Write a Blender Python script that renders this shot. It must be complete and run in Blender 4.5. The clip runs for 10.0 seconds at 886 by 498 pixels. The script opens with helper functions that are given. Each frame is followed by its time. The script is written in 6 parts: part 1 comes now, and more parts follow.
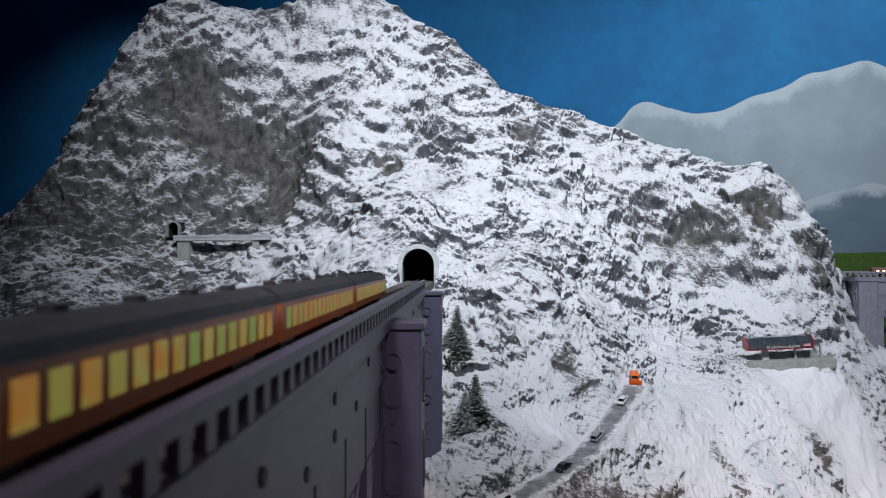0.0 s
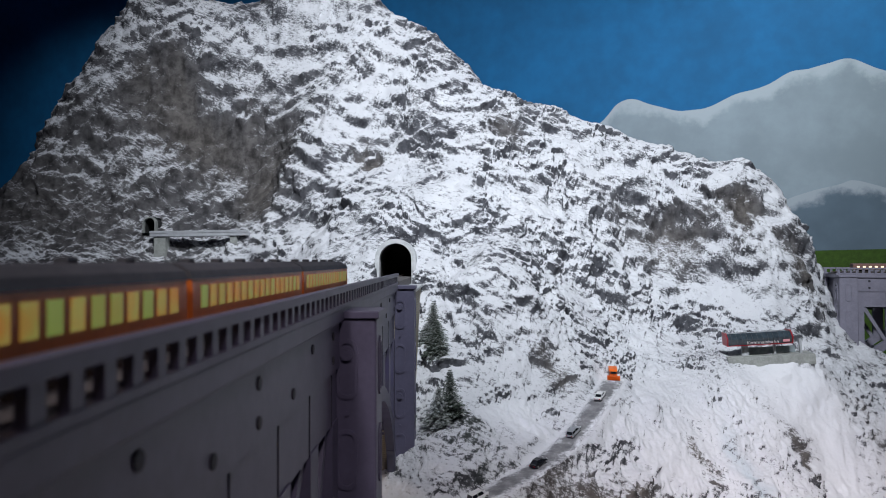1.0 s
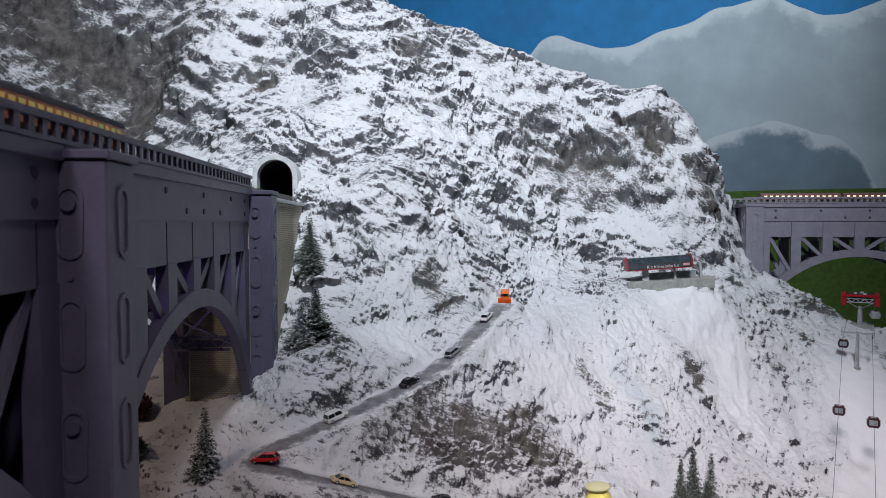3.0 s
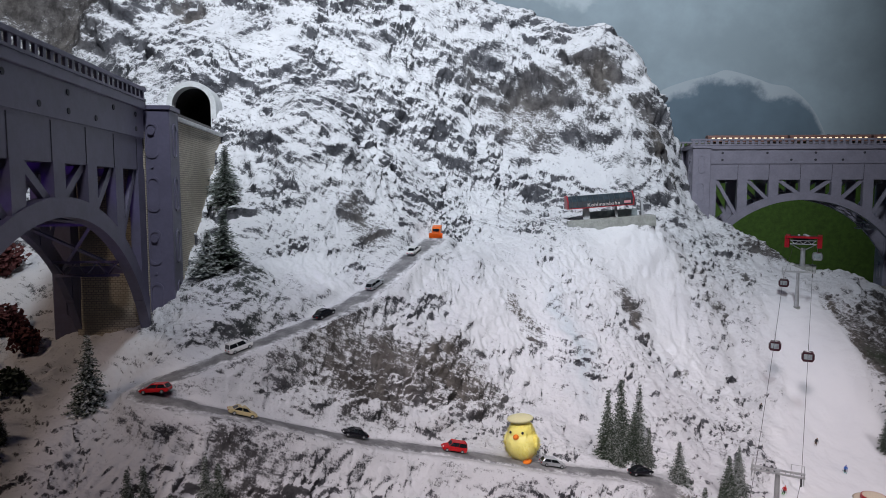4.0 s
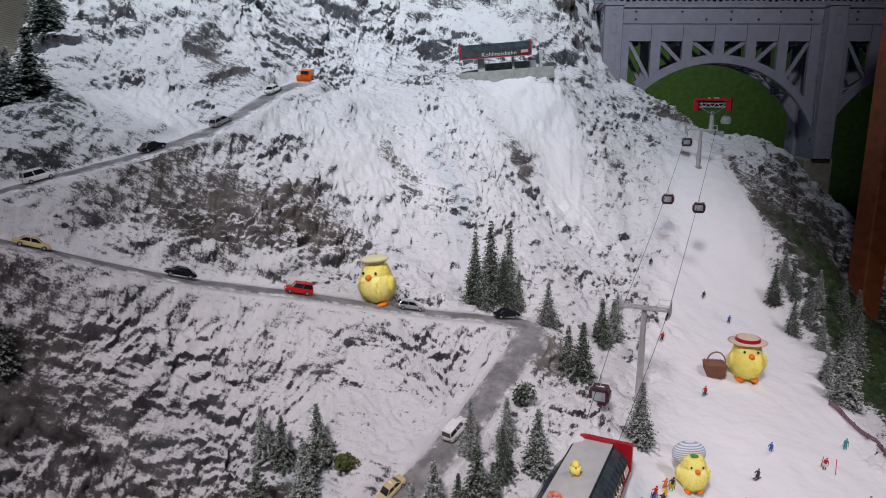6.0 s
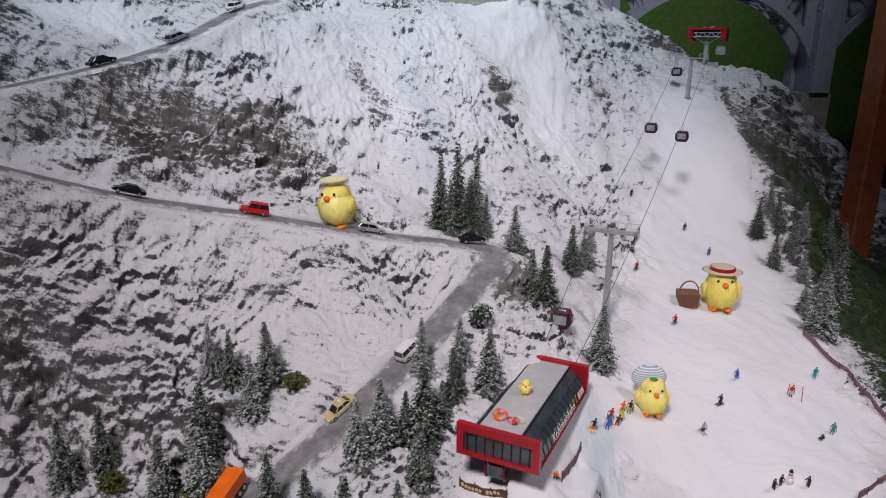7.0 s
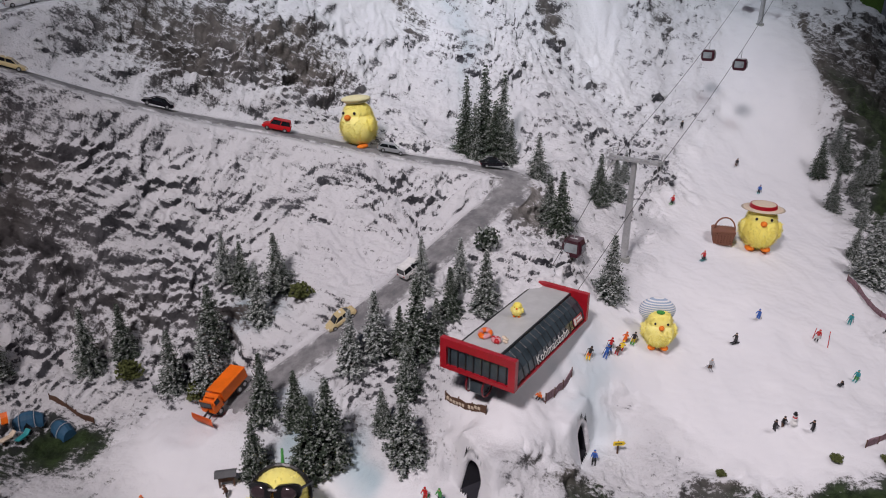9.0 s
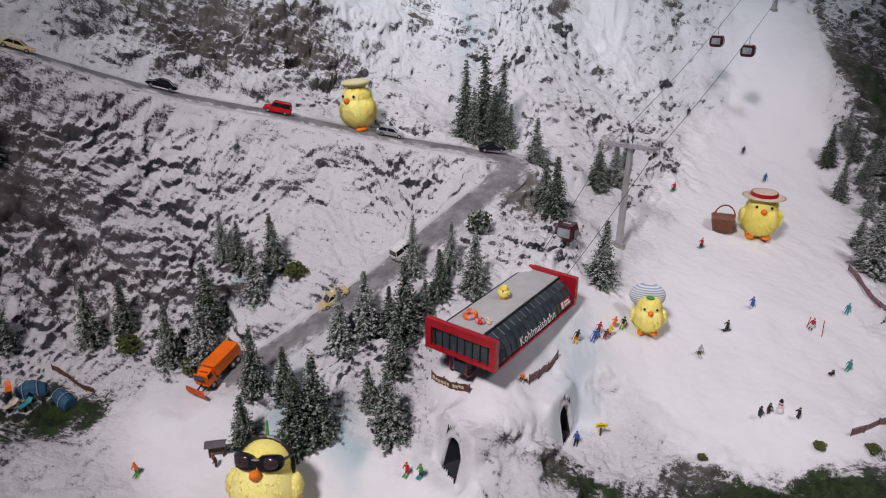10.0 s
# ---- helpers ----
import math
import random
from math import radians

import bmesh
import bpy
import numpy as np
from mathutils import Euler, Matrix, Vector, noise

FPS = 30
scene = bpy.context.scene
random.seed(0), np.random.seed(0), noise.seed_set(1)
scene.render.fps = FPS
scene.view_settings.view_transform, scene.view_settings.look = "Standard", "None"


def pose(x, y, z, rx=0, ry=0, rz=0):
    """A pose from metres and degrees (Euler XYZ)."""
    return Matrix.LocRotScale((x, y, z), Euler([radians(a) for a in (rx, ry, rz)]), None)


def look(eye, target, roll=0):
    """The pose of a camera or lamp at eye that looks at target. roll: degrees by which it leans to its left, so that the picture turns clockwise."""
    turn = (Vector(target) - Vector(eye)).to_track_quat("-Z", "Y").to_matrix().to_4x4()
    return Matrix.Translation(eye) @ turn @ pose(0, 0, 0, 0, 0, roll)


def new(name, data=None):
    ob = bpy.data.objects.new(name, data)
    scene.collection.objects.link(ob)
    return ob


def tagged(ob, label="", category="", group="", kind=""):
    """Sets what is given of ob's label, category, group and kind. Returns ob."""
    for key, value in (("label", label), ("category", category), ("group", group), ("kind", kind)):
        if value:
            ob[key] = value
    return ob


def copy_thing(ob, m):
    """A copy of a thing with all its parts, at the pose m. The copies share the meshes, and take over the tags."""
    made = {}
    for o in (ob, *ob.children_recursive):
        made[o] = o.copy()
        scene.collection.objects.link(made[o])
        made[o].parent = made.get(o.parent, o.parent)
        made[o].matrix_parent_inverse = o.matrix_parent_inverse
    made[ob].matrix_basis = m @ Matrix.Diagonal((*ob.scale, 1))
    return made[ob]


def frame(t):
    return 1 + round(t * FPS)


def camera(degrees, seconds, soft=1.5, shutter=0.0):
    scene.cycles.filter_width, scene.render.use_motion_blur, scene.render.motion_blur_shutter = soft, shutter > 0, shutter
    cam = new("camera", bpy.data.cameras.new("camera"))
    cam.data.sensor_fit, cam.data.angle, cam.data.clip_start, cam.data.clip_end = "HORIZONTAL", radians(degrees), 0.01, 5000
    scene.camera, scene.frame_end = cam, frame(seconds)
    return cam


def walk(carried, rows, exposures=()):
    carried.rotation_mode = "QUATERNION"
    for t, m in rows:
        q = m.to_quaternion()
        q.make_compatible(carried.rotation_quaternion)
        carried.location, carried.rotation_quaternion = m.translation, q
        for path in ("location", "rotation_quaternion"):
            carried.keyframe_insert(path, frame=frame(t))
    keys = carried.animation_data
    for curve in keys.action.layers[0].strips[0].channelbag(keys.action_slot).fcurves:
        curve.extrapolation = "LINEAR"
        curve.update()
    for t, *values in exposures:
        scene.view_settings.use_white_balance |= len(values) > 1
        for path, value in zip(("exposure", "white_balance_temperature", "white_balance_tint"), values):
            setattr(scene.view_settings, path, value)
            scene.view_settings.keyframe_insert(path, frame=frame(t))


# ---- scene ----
cam = camera(66.5, 10.0, 0.78)
cam.data.dof.use_dof, cam.data.dof.focus_distance, cam.data.dof.aperture_fstop = True, 1.5, 11.0
METRES, EYE, TILT, LEAN, TURN = 0.93, 1.0, 0.0, 0.0, 0.0
ROWS = [
    (0.0, 0.0, 0.0, 0.0, 0.0, 1.03, 0.1),
    (0.5, 0.0146, 0.0093, -0.0057, -0.29, 1.02, 0.1),
    (1.0, 0.0398, 0.0241, -0.015, -0.8, 1.01, 0.1),
    (1.5, 0.0731, 0.0471, -0.032, -1.49, 0.89, 0.1),
    (2.0, 0.1195, 0.0801, -0.0616, -2.55, 0.08, 0.09),
    (3.5, 0.2757, 0.1921, -0.1826, -6.6, -3.61, 0.01),
    (4.0, 0.3315, 0.2262, -0.2307, -7.91, -5.04, 0.0),
    (4.5, 0.3866, 0.2549, -0.2782, -9.15, -6.63, -0.03),
    (5.0, 0.4374, 0.2772, -0.3224, -10.25, -8.45, -0.03),
    (5.5, 0.4829, 0.2934, -0.3606, -11.28, -10.47, -0.05),
    (6.0, 0.5257, 0.3052, -0.3937, -12.18, -12.56, -0.08),
    (7.5, 0.6398, 0.3109, -0.4616, -10.33, -18.75, -0.08),
    (8.0, 0.6686, 0.3031, -0.4663, -7.71, -20.19, -0.18),
    (8.5, 0.6947, 0.2929, -0.466, -5.45, -21.5, -0.27),
    (9.0, 0.7203, 0.2832, -0.4651, -3.92, -22.38, -0.34),
    (9.5, 0.7439, 0.2739, -0.4644, -2.77, -23.09, -0.37),
    (10.0, 0.7661, 0.2648, -0.4635, -1.76, -23.59, -0.41),
]
walk(cam, [(t, pose(0, 0, EYE, TILT, LEAN, TURN) @ pose(METRES * x, METRES * y, METRES * z, 90 + pitch, roll, yaw)) for t, x, y, z, yaw, pitch, roll in ROWS])

# ---- world and lamps ----
world = bpy.data.worlds.new("hall")
scene.world = world
world.use_nodes = True
world.node_tree.nodes["Background"].inputs["Color"].default_value = (0.34, 0.38, 0.80, 1)
world.node_tree.nodes["Background"].inputs["Strength"].default_value = 0.046


def ceiling_lamp(name, eye, target, power, cone, colour, blend=0.7, size=0.12):
    """A spot lamp; most are stage spots under the hall's ceiling."""
    data = bpy.data.lights.new(name, "SPOT")
    data.energy, data.spot_size, data.spot_blend, data.color, data.shadow_soft_size = power, radians(cone), blend, colour, size
    ob = new(name, data)
    ob.matrix_world = look(eye, target)
    return ob


ceiling_lamp("ceiling_lamp_mountain", (0.40, -0.15, 3.2), (0.42, 2.47, 1.80), 640, 77, (0.86, 0.92, 1.0), 1.0, 0.2)
# unseen spot added to lift the backdrop's dark west end
ceiling_lamp("backdrop_fill_west", (-2.6, 3.7, 3.6), (-2.9, 5.4, 0.9), 55, 75, (0.80, 0.95, 1.0), 1.0, 0.1)
ceiling_lamp("ceiling_lamp_slope", (2.60, 0.55, 2.2), (1.34, 1.26, 0.10), 88, 47, (1.0, 0.92, 0.96), 1.0, 0.28)
ceiling_lamp("ceiling_lamp_backdrop", (2.4, 2.2, 3.6), (1.95, 3.8, 1.85), 170, 70, (0.85, 0.95, 1.0), 1.0, 0.1)
ceiling_lamp("ceiling_lamp_front", (-0.15, -0.50, 2.4), (0.91, 1.08, 0.10), 275, 42, (1.0, 0.90, 0.93), 1.0, 0.2)
# added fill spot with no seen source, brightens the near pier's face
ceiling_lamp("pier_fill", (0.45, -0.75, 2.3), (-0.04, 0.80, 0.72), 38, 22, (1.0, 0.86, 0.95), 1.0, 0.1)
ceiling_lamp("violet_lamp", (-0.62, 0.80, 0.80), (-0.08, 1.15, 0.84), 4.0, 44, (0.30, 0.10, 1.0), 0.8, 0.03)
# unseen warm fill spot, added to tint the gorge snow
ceiling_lamp("gorge_fill", (-0.75, 0.9, 1.35), (-0.2, 1.3, 0.42), 8, 62, (1.0, 0.78, 0.62), 0.8, 0.05)


# ---- materials ----
MAT = {}


def material(name):
    m = bpy.data.materials.new(name)
    m.use_nodes = True
    nodes, links = m.node_tree.nodes, m.node_tree.links
    return m, nodes, links, nodes["Principled BSDF"]


def socket(links, a, b):
    if hasattr(a, "is_linked") or hasattr(a, "links"):
        links.new(a, b)
    else:
        b.default_value = a


def mathn(nodes, links, op, a, b=0.0, clamp=False):
    n = nodes.new("ShaderNodeMath")
    n.operation, n.use_clamp = op, clamp
    for v, s in ((a, n.inputs[0]), (b, n.inputs[1])):
        if isinstance(v, (int, float)):
            s.default_value = v
        else:
            links.new(v, s)
    return n.outputs[0]


def noisen(nodes, links, scale, detail=4.0, rough=0.55, vector=None, distortion=0.0):
    n = nodes.new("ShaderNodeTexNoise")
    n.inputs["Scale"].default_value, n.inputs["Detail"].default_value = scale, detail
    n.inputs["Roughness"].default_value, n.inputs["Distortion"].default_value = rough, distortion
    if vector is None:
        vector = nodes.new("ShaderNodeTexCoord").outputs["Object"]
    links.new(vector, n.inputs["Vector"])
    return n.outputs["Fac"]


def mixn(nodes, links, fac, a, b):
    n = nodes.new("ShaderNodeMix")
    n.data_type = "RGBA"
    for v, s in ((fac, n.inputs[0]), (a, n.inputs[6]), (b, n.inputs[7])):
        if isinstance(v, (int, float)):
            s.default_value = v
        elif isinstance(v, tuple):
            s.default_value = (*v, 1)
        else:
            links.new(v, s)
    return n.outputs[2]


def rampn(nodes, links, fac, lo, hi):
    n = nodes.new("ShaderNodeMapRange")
    n.interpolation_type = "SMOOTHSTEP"
    n.inputs[1].default_value, n.inputs[2].default_value = lo, hi
    links.new(fac, n.inputs[0])
    return n.outputs[0]


def bumpn(nodes, links, height, strength, distance, normal=None):
    n = nodes.new("ShaderNodeBump")
    n.inputs["Strength"].default_value, n.inputs["Distance"].default_value = strength, distance
    links.new(height, n.inputs["Height"])
    if normal is not None:
        links.new(normal, n.inputs["Normal"])
    return n.outputs[0]


def attrn(nodes, name):
    n = nodes.new("ShaderNodeAttribute")
    n.attribute_name = name
    return n.outputs["Fac"]


def plain(name, colour, rough=0.5, metal=0.0, grain=30.0, vary=0.15, bump=0.0):
    """A paint, plastic or metal with slight mottling."""
    m, nodes, links, b = material(name)
    f = noisen(nodes, links, grain, 5)
    f2 = noisen(nodes, links, grain * 6, 3)
    f = mathn(nodes, links, "ADD", mathn(nodes, links, "MULTIPLY", f, 0.65), mathn(nodes, links, "MULTIPLY", f2, 0.35))
    lo, hi = tuple(c * (1 - vary) for c in colour), tuple(min(1, c * (1 + vary)) for c in colour)
    links.new(mixn(nodes, links, rampn(nodes, links, f, 0.3, 0.7), lo, hi), b.inputs["Base Color"])
    b.inputs["Roughness"].default_value, b.inputs["Metallic"].default_value = rough, metal
    if bump:
        links.new(bumpn(nodes, links, f, 0.5, bump), b.inputs["Normal"])
    MAT[name] = m
    return m


def snowrock():
    m, nodes, links, b = material("snowrock")

    def add(p, q):
        return mathn(nodes, links, "ADD", p, q)

    def mul(p, q):
        return mathn(nodes, links, "MULTIPLY", p, q)

    def centred(f):
        return mathn(nodes, links, "SUBTRACT", f, 0.5)

    grain = noisen(nodes, links, 330, 5, 0.75)
    fine = noisen(nodes, links, 120, 6, 0.7, distortion=0.4)
    piste, bare, grass, dirt = attrn(nodes, "piste"), attrn(nodes, "bare"), attrn(nodes, "grass"), attrn(nodes, "dirt")
    # brushed streaks along the strata, which fall to the east
    lean = nodes.new("ShaderNodeMapping")
    lean.vector_type = "TEXTURE"
    lean.inputs["Rotation"].default_value = (0, radians(21), 0)
    lean.inputs["Scale"].default_value = (1 / 42, 1 / 120, 1 / 120)
    links.new(nodes.new("ShaderNodeTexCoord").outputs["Object"], lean.inputs[0])
    streak = noisen(nodes, links, 1.0, 6, 0.7, lean.outputs[0], 0.6)
    k = add(attrn(nodes, "cover"), mul(centred(streak), 1.75))
    k = add(k, mul(centred(grain), 1.2))
    k = add(k, mul(centred(fine), 0.35))
    k = add(k, mul(piste, 0.8))
    k = add(k, mul(grass, -0.9))
    k = add(k, mul(dirt, -0.75))
    snow = rampn(nodes, links, k, 0.12, 0.55)
    stone = noisen(nodes, links, 26, 6, 0.65)
    rock = mixn(nodes, links, rampn(nodes, links, stone, 0.3, 0.7), (0.028, 0.029, 0.036), (0.125, 0.127, 0.142))
    brown = mixn(nodes, links, rampn(nodes, links, stone, 0.3, 0.7), (0.065, 0.058, 0.054), (0.19, 0.172, 0.160))
    rock = mixn(nodes, links, bare, rock, brown)
    turf = mixn(nodes, links, rampn(nodes, links, noisen(nodes, links, 60, 6, 0.7), 0.35, 0.65), (0.016, 0.028, 0.012), (0.048, 0.078, 0.030))
    rock = mixn(nodes, links, grass, rock, turf)
    rock = mixn(nodes, links, dirt, rock, mixn(nodes, links, fine, (0.17, 0.16, 0.15), (0.36, 0.345, 0.33)))
    white = mixn(nodes, links, noisen(nodes, links, 9, 4), (0.68, 0.69, 0.73), (0.82, 0.82, 0.84))
    # bluish shade beside trees and station, mixed into the snow colour
    white = mixn(nodes, links, mul(attrn(nodes, "blue_shade"), 0.8), white, (0.36, 0.50, 0.56))
    slush = rampn(nodes, links, mul(attrn(nodes, "verge"), add(fine, 0.25)), 0.3, 0.8)
    white = mixn(nodes, links, mul(slush, 0.6), white, (0.44, 0.44, 0.455))
    links.new(mixn(nodes, links, snow, rock, white), b.inputs["Base Color"])
    b.inputs["Roughness"].default_value = 0.85
    b.inputs["Specular IOR Level"].default_value = 0.2
    top = nodes.new("ShaderNodeBump")
    top.inputs["Distance"].default_value = 0.0052
    links.new(mathn(nodes, links, "SUBTRACT", 1.0, mul(piste, 0.8), True), top.inputs["Strength"])
    links.new(add(add(mul(fine, 0.9), mul(grain, 0.35)), mul(streak, 0.7)), top.inputs["Height"])
    links.new(top.outputs[0], b.inputs["Normal"])
    MAT["snowrock"] = m


def road_surface():
    m, nodes, links, b = material("road")
    f = noisen(nodes, links, 38, 6, 0.7)
    g = noisen(nodes, links, 150, 4, 0.7)
    grey = mixn(nodes, links, rampn(nodes, links, f, 0.3, 0.7), (0.13, 0.13, 0.14), (0.27, 0.27, 0.275))
    k = mathn(nodes, links, "ADD", attrn(nodes, "edge"), mathn(nodes, links, "MULTIPLY", mathn(nodes, links, "SUBTRACT", f, 0.5), 1.6))
    k = mathn(nodes, links, "ADD", k, mathn(nodes, links, "MULTIPLY", mathn(nodes, links, "SUBTRACT", g, 0.5), 0.8))
    links.new(mixn(nodes, links, rampn(nodes, links, k, 0.35, 0.95), grey, (0.72, 0.73, 0.76)), b.inputs["Base Color"])
    b.inputs["Roughness"].default_value = 0.75
    links.new(bumpn(nodes, links, g, 0.5, 0.0012), b.inputs["Normal"])
    MAT["road"] = m


road_surface()
snowrock()
# near bridge: the shared grey plastic, its weaker light put into the colour
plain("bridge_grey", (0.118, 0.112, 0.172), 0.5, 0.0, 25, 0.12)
plain("red", (0.36, 0.008, 0.018), 0.35)
plain("cabin_red", (0.20, 0.012, 0.02), 0.35)
# far bridge: the same plastic brightened, its stronger light put into the colour
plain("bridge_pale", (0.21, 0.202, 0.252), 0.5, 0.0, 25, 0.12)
plain("sky_blue", (0.002, 0.125, 0.31), 0.8, 0, 2, 0.2)
plain("dark_gap", (0.03, 0.03, 0.04), 0.7)
plain("ballast", (0.12, 0.11, 0.11), 0.9, 0, 400, 0.5, 0.001)
plain("sleeper", (0.07, 0.05, 0.04), 0.8, 0, 200, 0.3)
plain("rail", (0.35, 0.30, 0.27), 0.35, 1.0)
plain("grey_light", (0.42, 0.43, 0.45), 0.5, 0, 40, 0.15)
plain("concrete", (0.30, 0.31, 0.29), 0.85, 0, 60, 0.25, 0.0005)
plain("black", (0.012, 0.012, 0.014), 0.35)
plain("rubber", (0.015, 0.015, 0.015), 0.8)
plain("white", (0.75, 0.75, 0.74), 0.4, 0, 40, 0.06)
plain("orange", (0.85, 0.16, 0.01), 0.4, 0, 40, 0.12)
plain("silver", (0.5, 0.52, 0.54), 0.3, 0.6)
plain("car_red", (0.50, 0.015, 0.02), 0.25)
plain("car_beige", (0.55, 0.45, 0.24), 0.35)
plain("car_black", (0.012, 0.012, 0.016), 0.2)
plain("car_white", (0.72, 0.72, 0.72), 0.25)
plain("yellow", (0.85, 0.62, 0.02), 0.5)
plain("green", (0.05, 0.28, 0.05), 0.6)
plain("blue", (0.03, 0.12, 0.45), 0.6)
plain("teal", (0.03, 0.30, 0.32), 0.6)
plain("skin", (0.55, 0.33, 0.22), 0.7)
plain("brown", (0.10, 0.05, 0.03), 0.8, 0, 80, 0.3)
plain("purple_net", (0.20, 0.12, 0.14), 0.9, 0, 300, 0.5)
plain("wicker", (0.22, 0.095, 0.06), 0.85, 0, 250, 0.4)
plain("tent_blue", (0.022, 0.09, 0.17), 0.7, 0, 60, 0.2)
plain("metal", (0.50, 0.51, 0.52), 0.45, 0.5, 60, 0.15)
plain("cable", (0.05, 0.05, 0.055), 0.5, 0.3)
plain("coach_far", (0.20, 0.10, 0.08), 0.5, 0, 50, 0.15)
plain("coach", (0.70, 0.17, 0.03), 0.4, 0, 50, 0.15)
plain("coach_roof", (0.085, 0.088, 0.095), 0.7, 0, 50, 0.2)
plain("bark", (0.07, 0.05, 0.035), 0.9, 0, 200, 0.3)
plain("beak", (0.80, 0.20, 0.01), 0.7)
plain("cream", (0.72, 0.68, 0.40), 0.9, 0, 200, 0.15)
plain("straw", (0.62, 0.52, 0.40), 0.9, 0, 300, 0.25)
plain("tunnel_dark", (0.02, 0.02, 0.02), 0.9)
plain("portal", (0.55, 0.56, 0.57), 0.85, 0, 60, 0.15, 0.0005)
plain("dirt", (0.20, 0.155, 0.12), 0.95, 0, 60, 0.4, 0.001)
plain("roof_grey", (0.46, 0.47, 0.47), 0.55, 0, 14, 0.12)
plain("moss", (0.085, 0.10, 0.030), 0.95, 0, 300, 0.6, 0.001)
plain("berry", (0.11, 0.035, 0.035), 0.9, 0, 300, 0.6)
plain("meadow", (0.038, 0.078, 0.008), 0.95, 0, 40, 0.3)


def painted_peaks(name, colour, reach, cap):
    """Backdrop paint: pale snow along the ridge that fades out below it, and a few soft spurs."""
    m, nodes, links, b = material(name)
    f, g = noisen(nodes, links, 5, 5, 0.6), noisen(nodes, links, 22, 4, 0.6)
    below = attrn(nodes, "below")
    k = mathn(nodes, links, "ADD", mathn(nodes, links, "DIVIDE", below, reach), mathn(nodes, links, "MULTIPLY", mathn(nodes, links, "SUBTRACT", f, 0.5), 4.0))
    k = mathn(nodes, links, "ADD", k, mathn(nodes, links, "MULTIPLY", mathn(nodes, links, "SUBTRACT", g, 0.5), 0.9))
    body = mixn(nodes, links, rampn(nodes, links, noisen(nodes, links, 3, 6, 0.6), 0.35, 0.7), tuple(c * 0.9 for c in colour), tuple(c * 1.12 for c in colour))
    links.new(mixn(nodes, links, rampn(nodes, links, k, 0.2, 1.3), tuple(min(c + cap, 1.0) for c in colour), body), b.inputs["Base Color"])
    b.inputs["Roughness"].default_value = 0.9
    MAT[name] = m


painted_peaks("far_grey", (0.26, 0.315, 0.355), 0.075, 0.14)
painted_peaks("far_dark", (0.10, 0.14, 0.18), 0.060, 0.24)
plain("post_wood", (0.26, 0.075, 0.028), 0.6, 0, 40, 0.3, 0.0006)


def glass(name, colour, rough=0.08):
    m, nodes, links, b = material(name)
    f = noisen(nodes, links, 60, 3)
    links.new(mixn(nodes, links, rampn(nodes, links, f, 0.3, 0.7), tuple(c * 0.6 for c in colour), colour), b.inputs["Base Color"])
    b.inputs["Roughness"].default_value = rough
    b.inputs["Specular IOR Level"].default_value = 0.7
    MAT[name] = m


glass("car_glass", (0.02, 0.025, 0.03))
glass("station_glass", (0.055, 0.075, 0.09), 0.14)


def lit_window():
    m, nodes, links, b = material("lit_window")
    f = noisen(nodes, links, 60, 2)
    each = nodes.new("ShaderNodeObjectInfo").outputs["Random"]
    col = mixn(nodes, links, rampn(nodes, links, f, 0.35, 0.65), (1.0, 0.40, 0.05), (0.80, 0.74, 0.18))
    col = mixn(nodes, links, rampn(nodes, links, each, 0.55, 1.0), col, (0.50, 0.66, 0.14))
    b.inputs["Base Color"].default_value = (0.3, 0.25, 0.1, 1)
    links.new(col, b.inputs["Emission Color"])
    b.inputs["Emission Strength"].default_value = 0.22
    MAT["lit_window"] = m


def window_lamp():
    m, nodes, links, b = material("window_lamp")
    b.inputs["Emission Color"].default_value = (1.0, 0.72, 0.35, 1)
    b.inputs["Emission Strength"].default_value = 0.9
    MAT["window_lamp"] = m


def needles():
    m, nodes, links, b = material("needles")
    geo = nodes.new("ShaderNodeNewGeometry")
    sep = nodes.new("ShaderNodeSeparateXYZ")
    links.new(geo.outputs["Normal"], sep.inputs[0])
    f = noisen(nodes, links, 15, 5, 0.7)
    isl = nodes.new("ShaderNodeNewGeometry").outputs["Random Per Island"]
    k = mathn(nodes, links, "ADD", mathn(nodes, links, "MULTIPLY", isl, 0.45), mathn(nodes, links, "MULTIPLY", f, 1.1))
    k = mathn(nodes, links, "ADD", k, mathn(nodes, links, "MULTIPLY", mathn(nodes, links, "ABSOLUTE", sep.outputs["Z"]), 0.40))
    info = nodes.new("ShaderNodeObjectInfo")
    k = mathn(nodes, links, "ADD", k, mathn(nodes, links, "MULTIPLY", info.outputs["Random"], 0.22))
    green = mixn(nodes, links, isl, (0.010, 0.020, 0.012), (0.045, 0.070, 0.036))
    links.new(mixn(nodes, links, rampn(nodes, links, k, 1.00, 1.62), green, (0.60, 0.63, 0.64)), b.inputs["Base Color"])
    b.inputs["Roughness"].default_value = 0.85
    MAT["needles"] = m


def plush():
    m, nodes, links, b = material("plush")
    isl = nodes.new("ShaderNodeNewGeometry").outputs["Random Per Island"]
    links.new(mixn(nodes, links, isl, (0.90, 0.78, 0.12), (1.0, 0.94, 0.36)), b.inputs["Base Color"])
    b.inputs["Roughness"].default_value = 0.95
    b.inputs["Sheen Weight"].default_value = 0.3
    MAT["plush"] = m


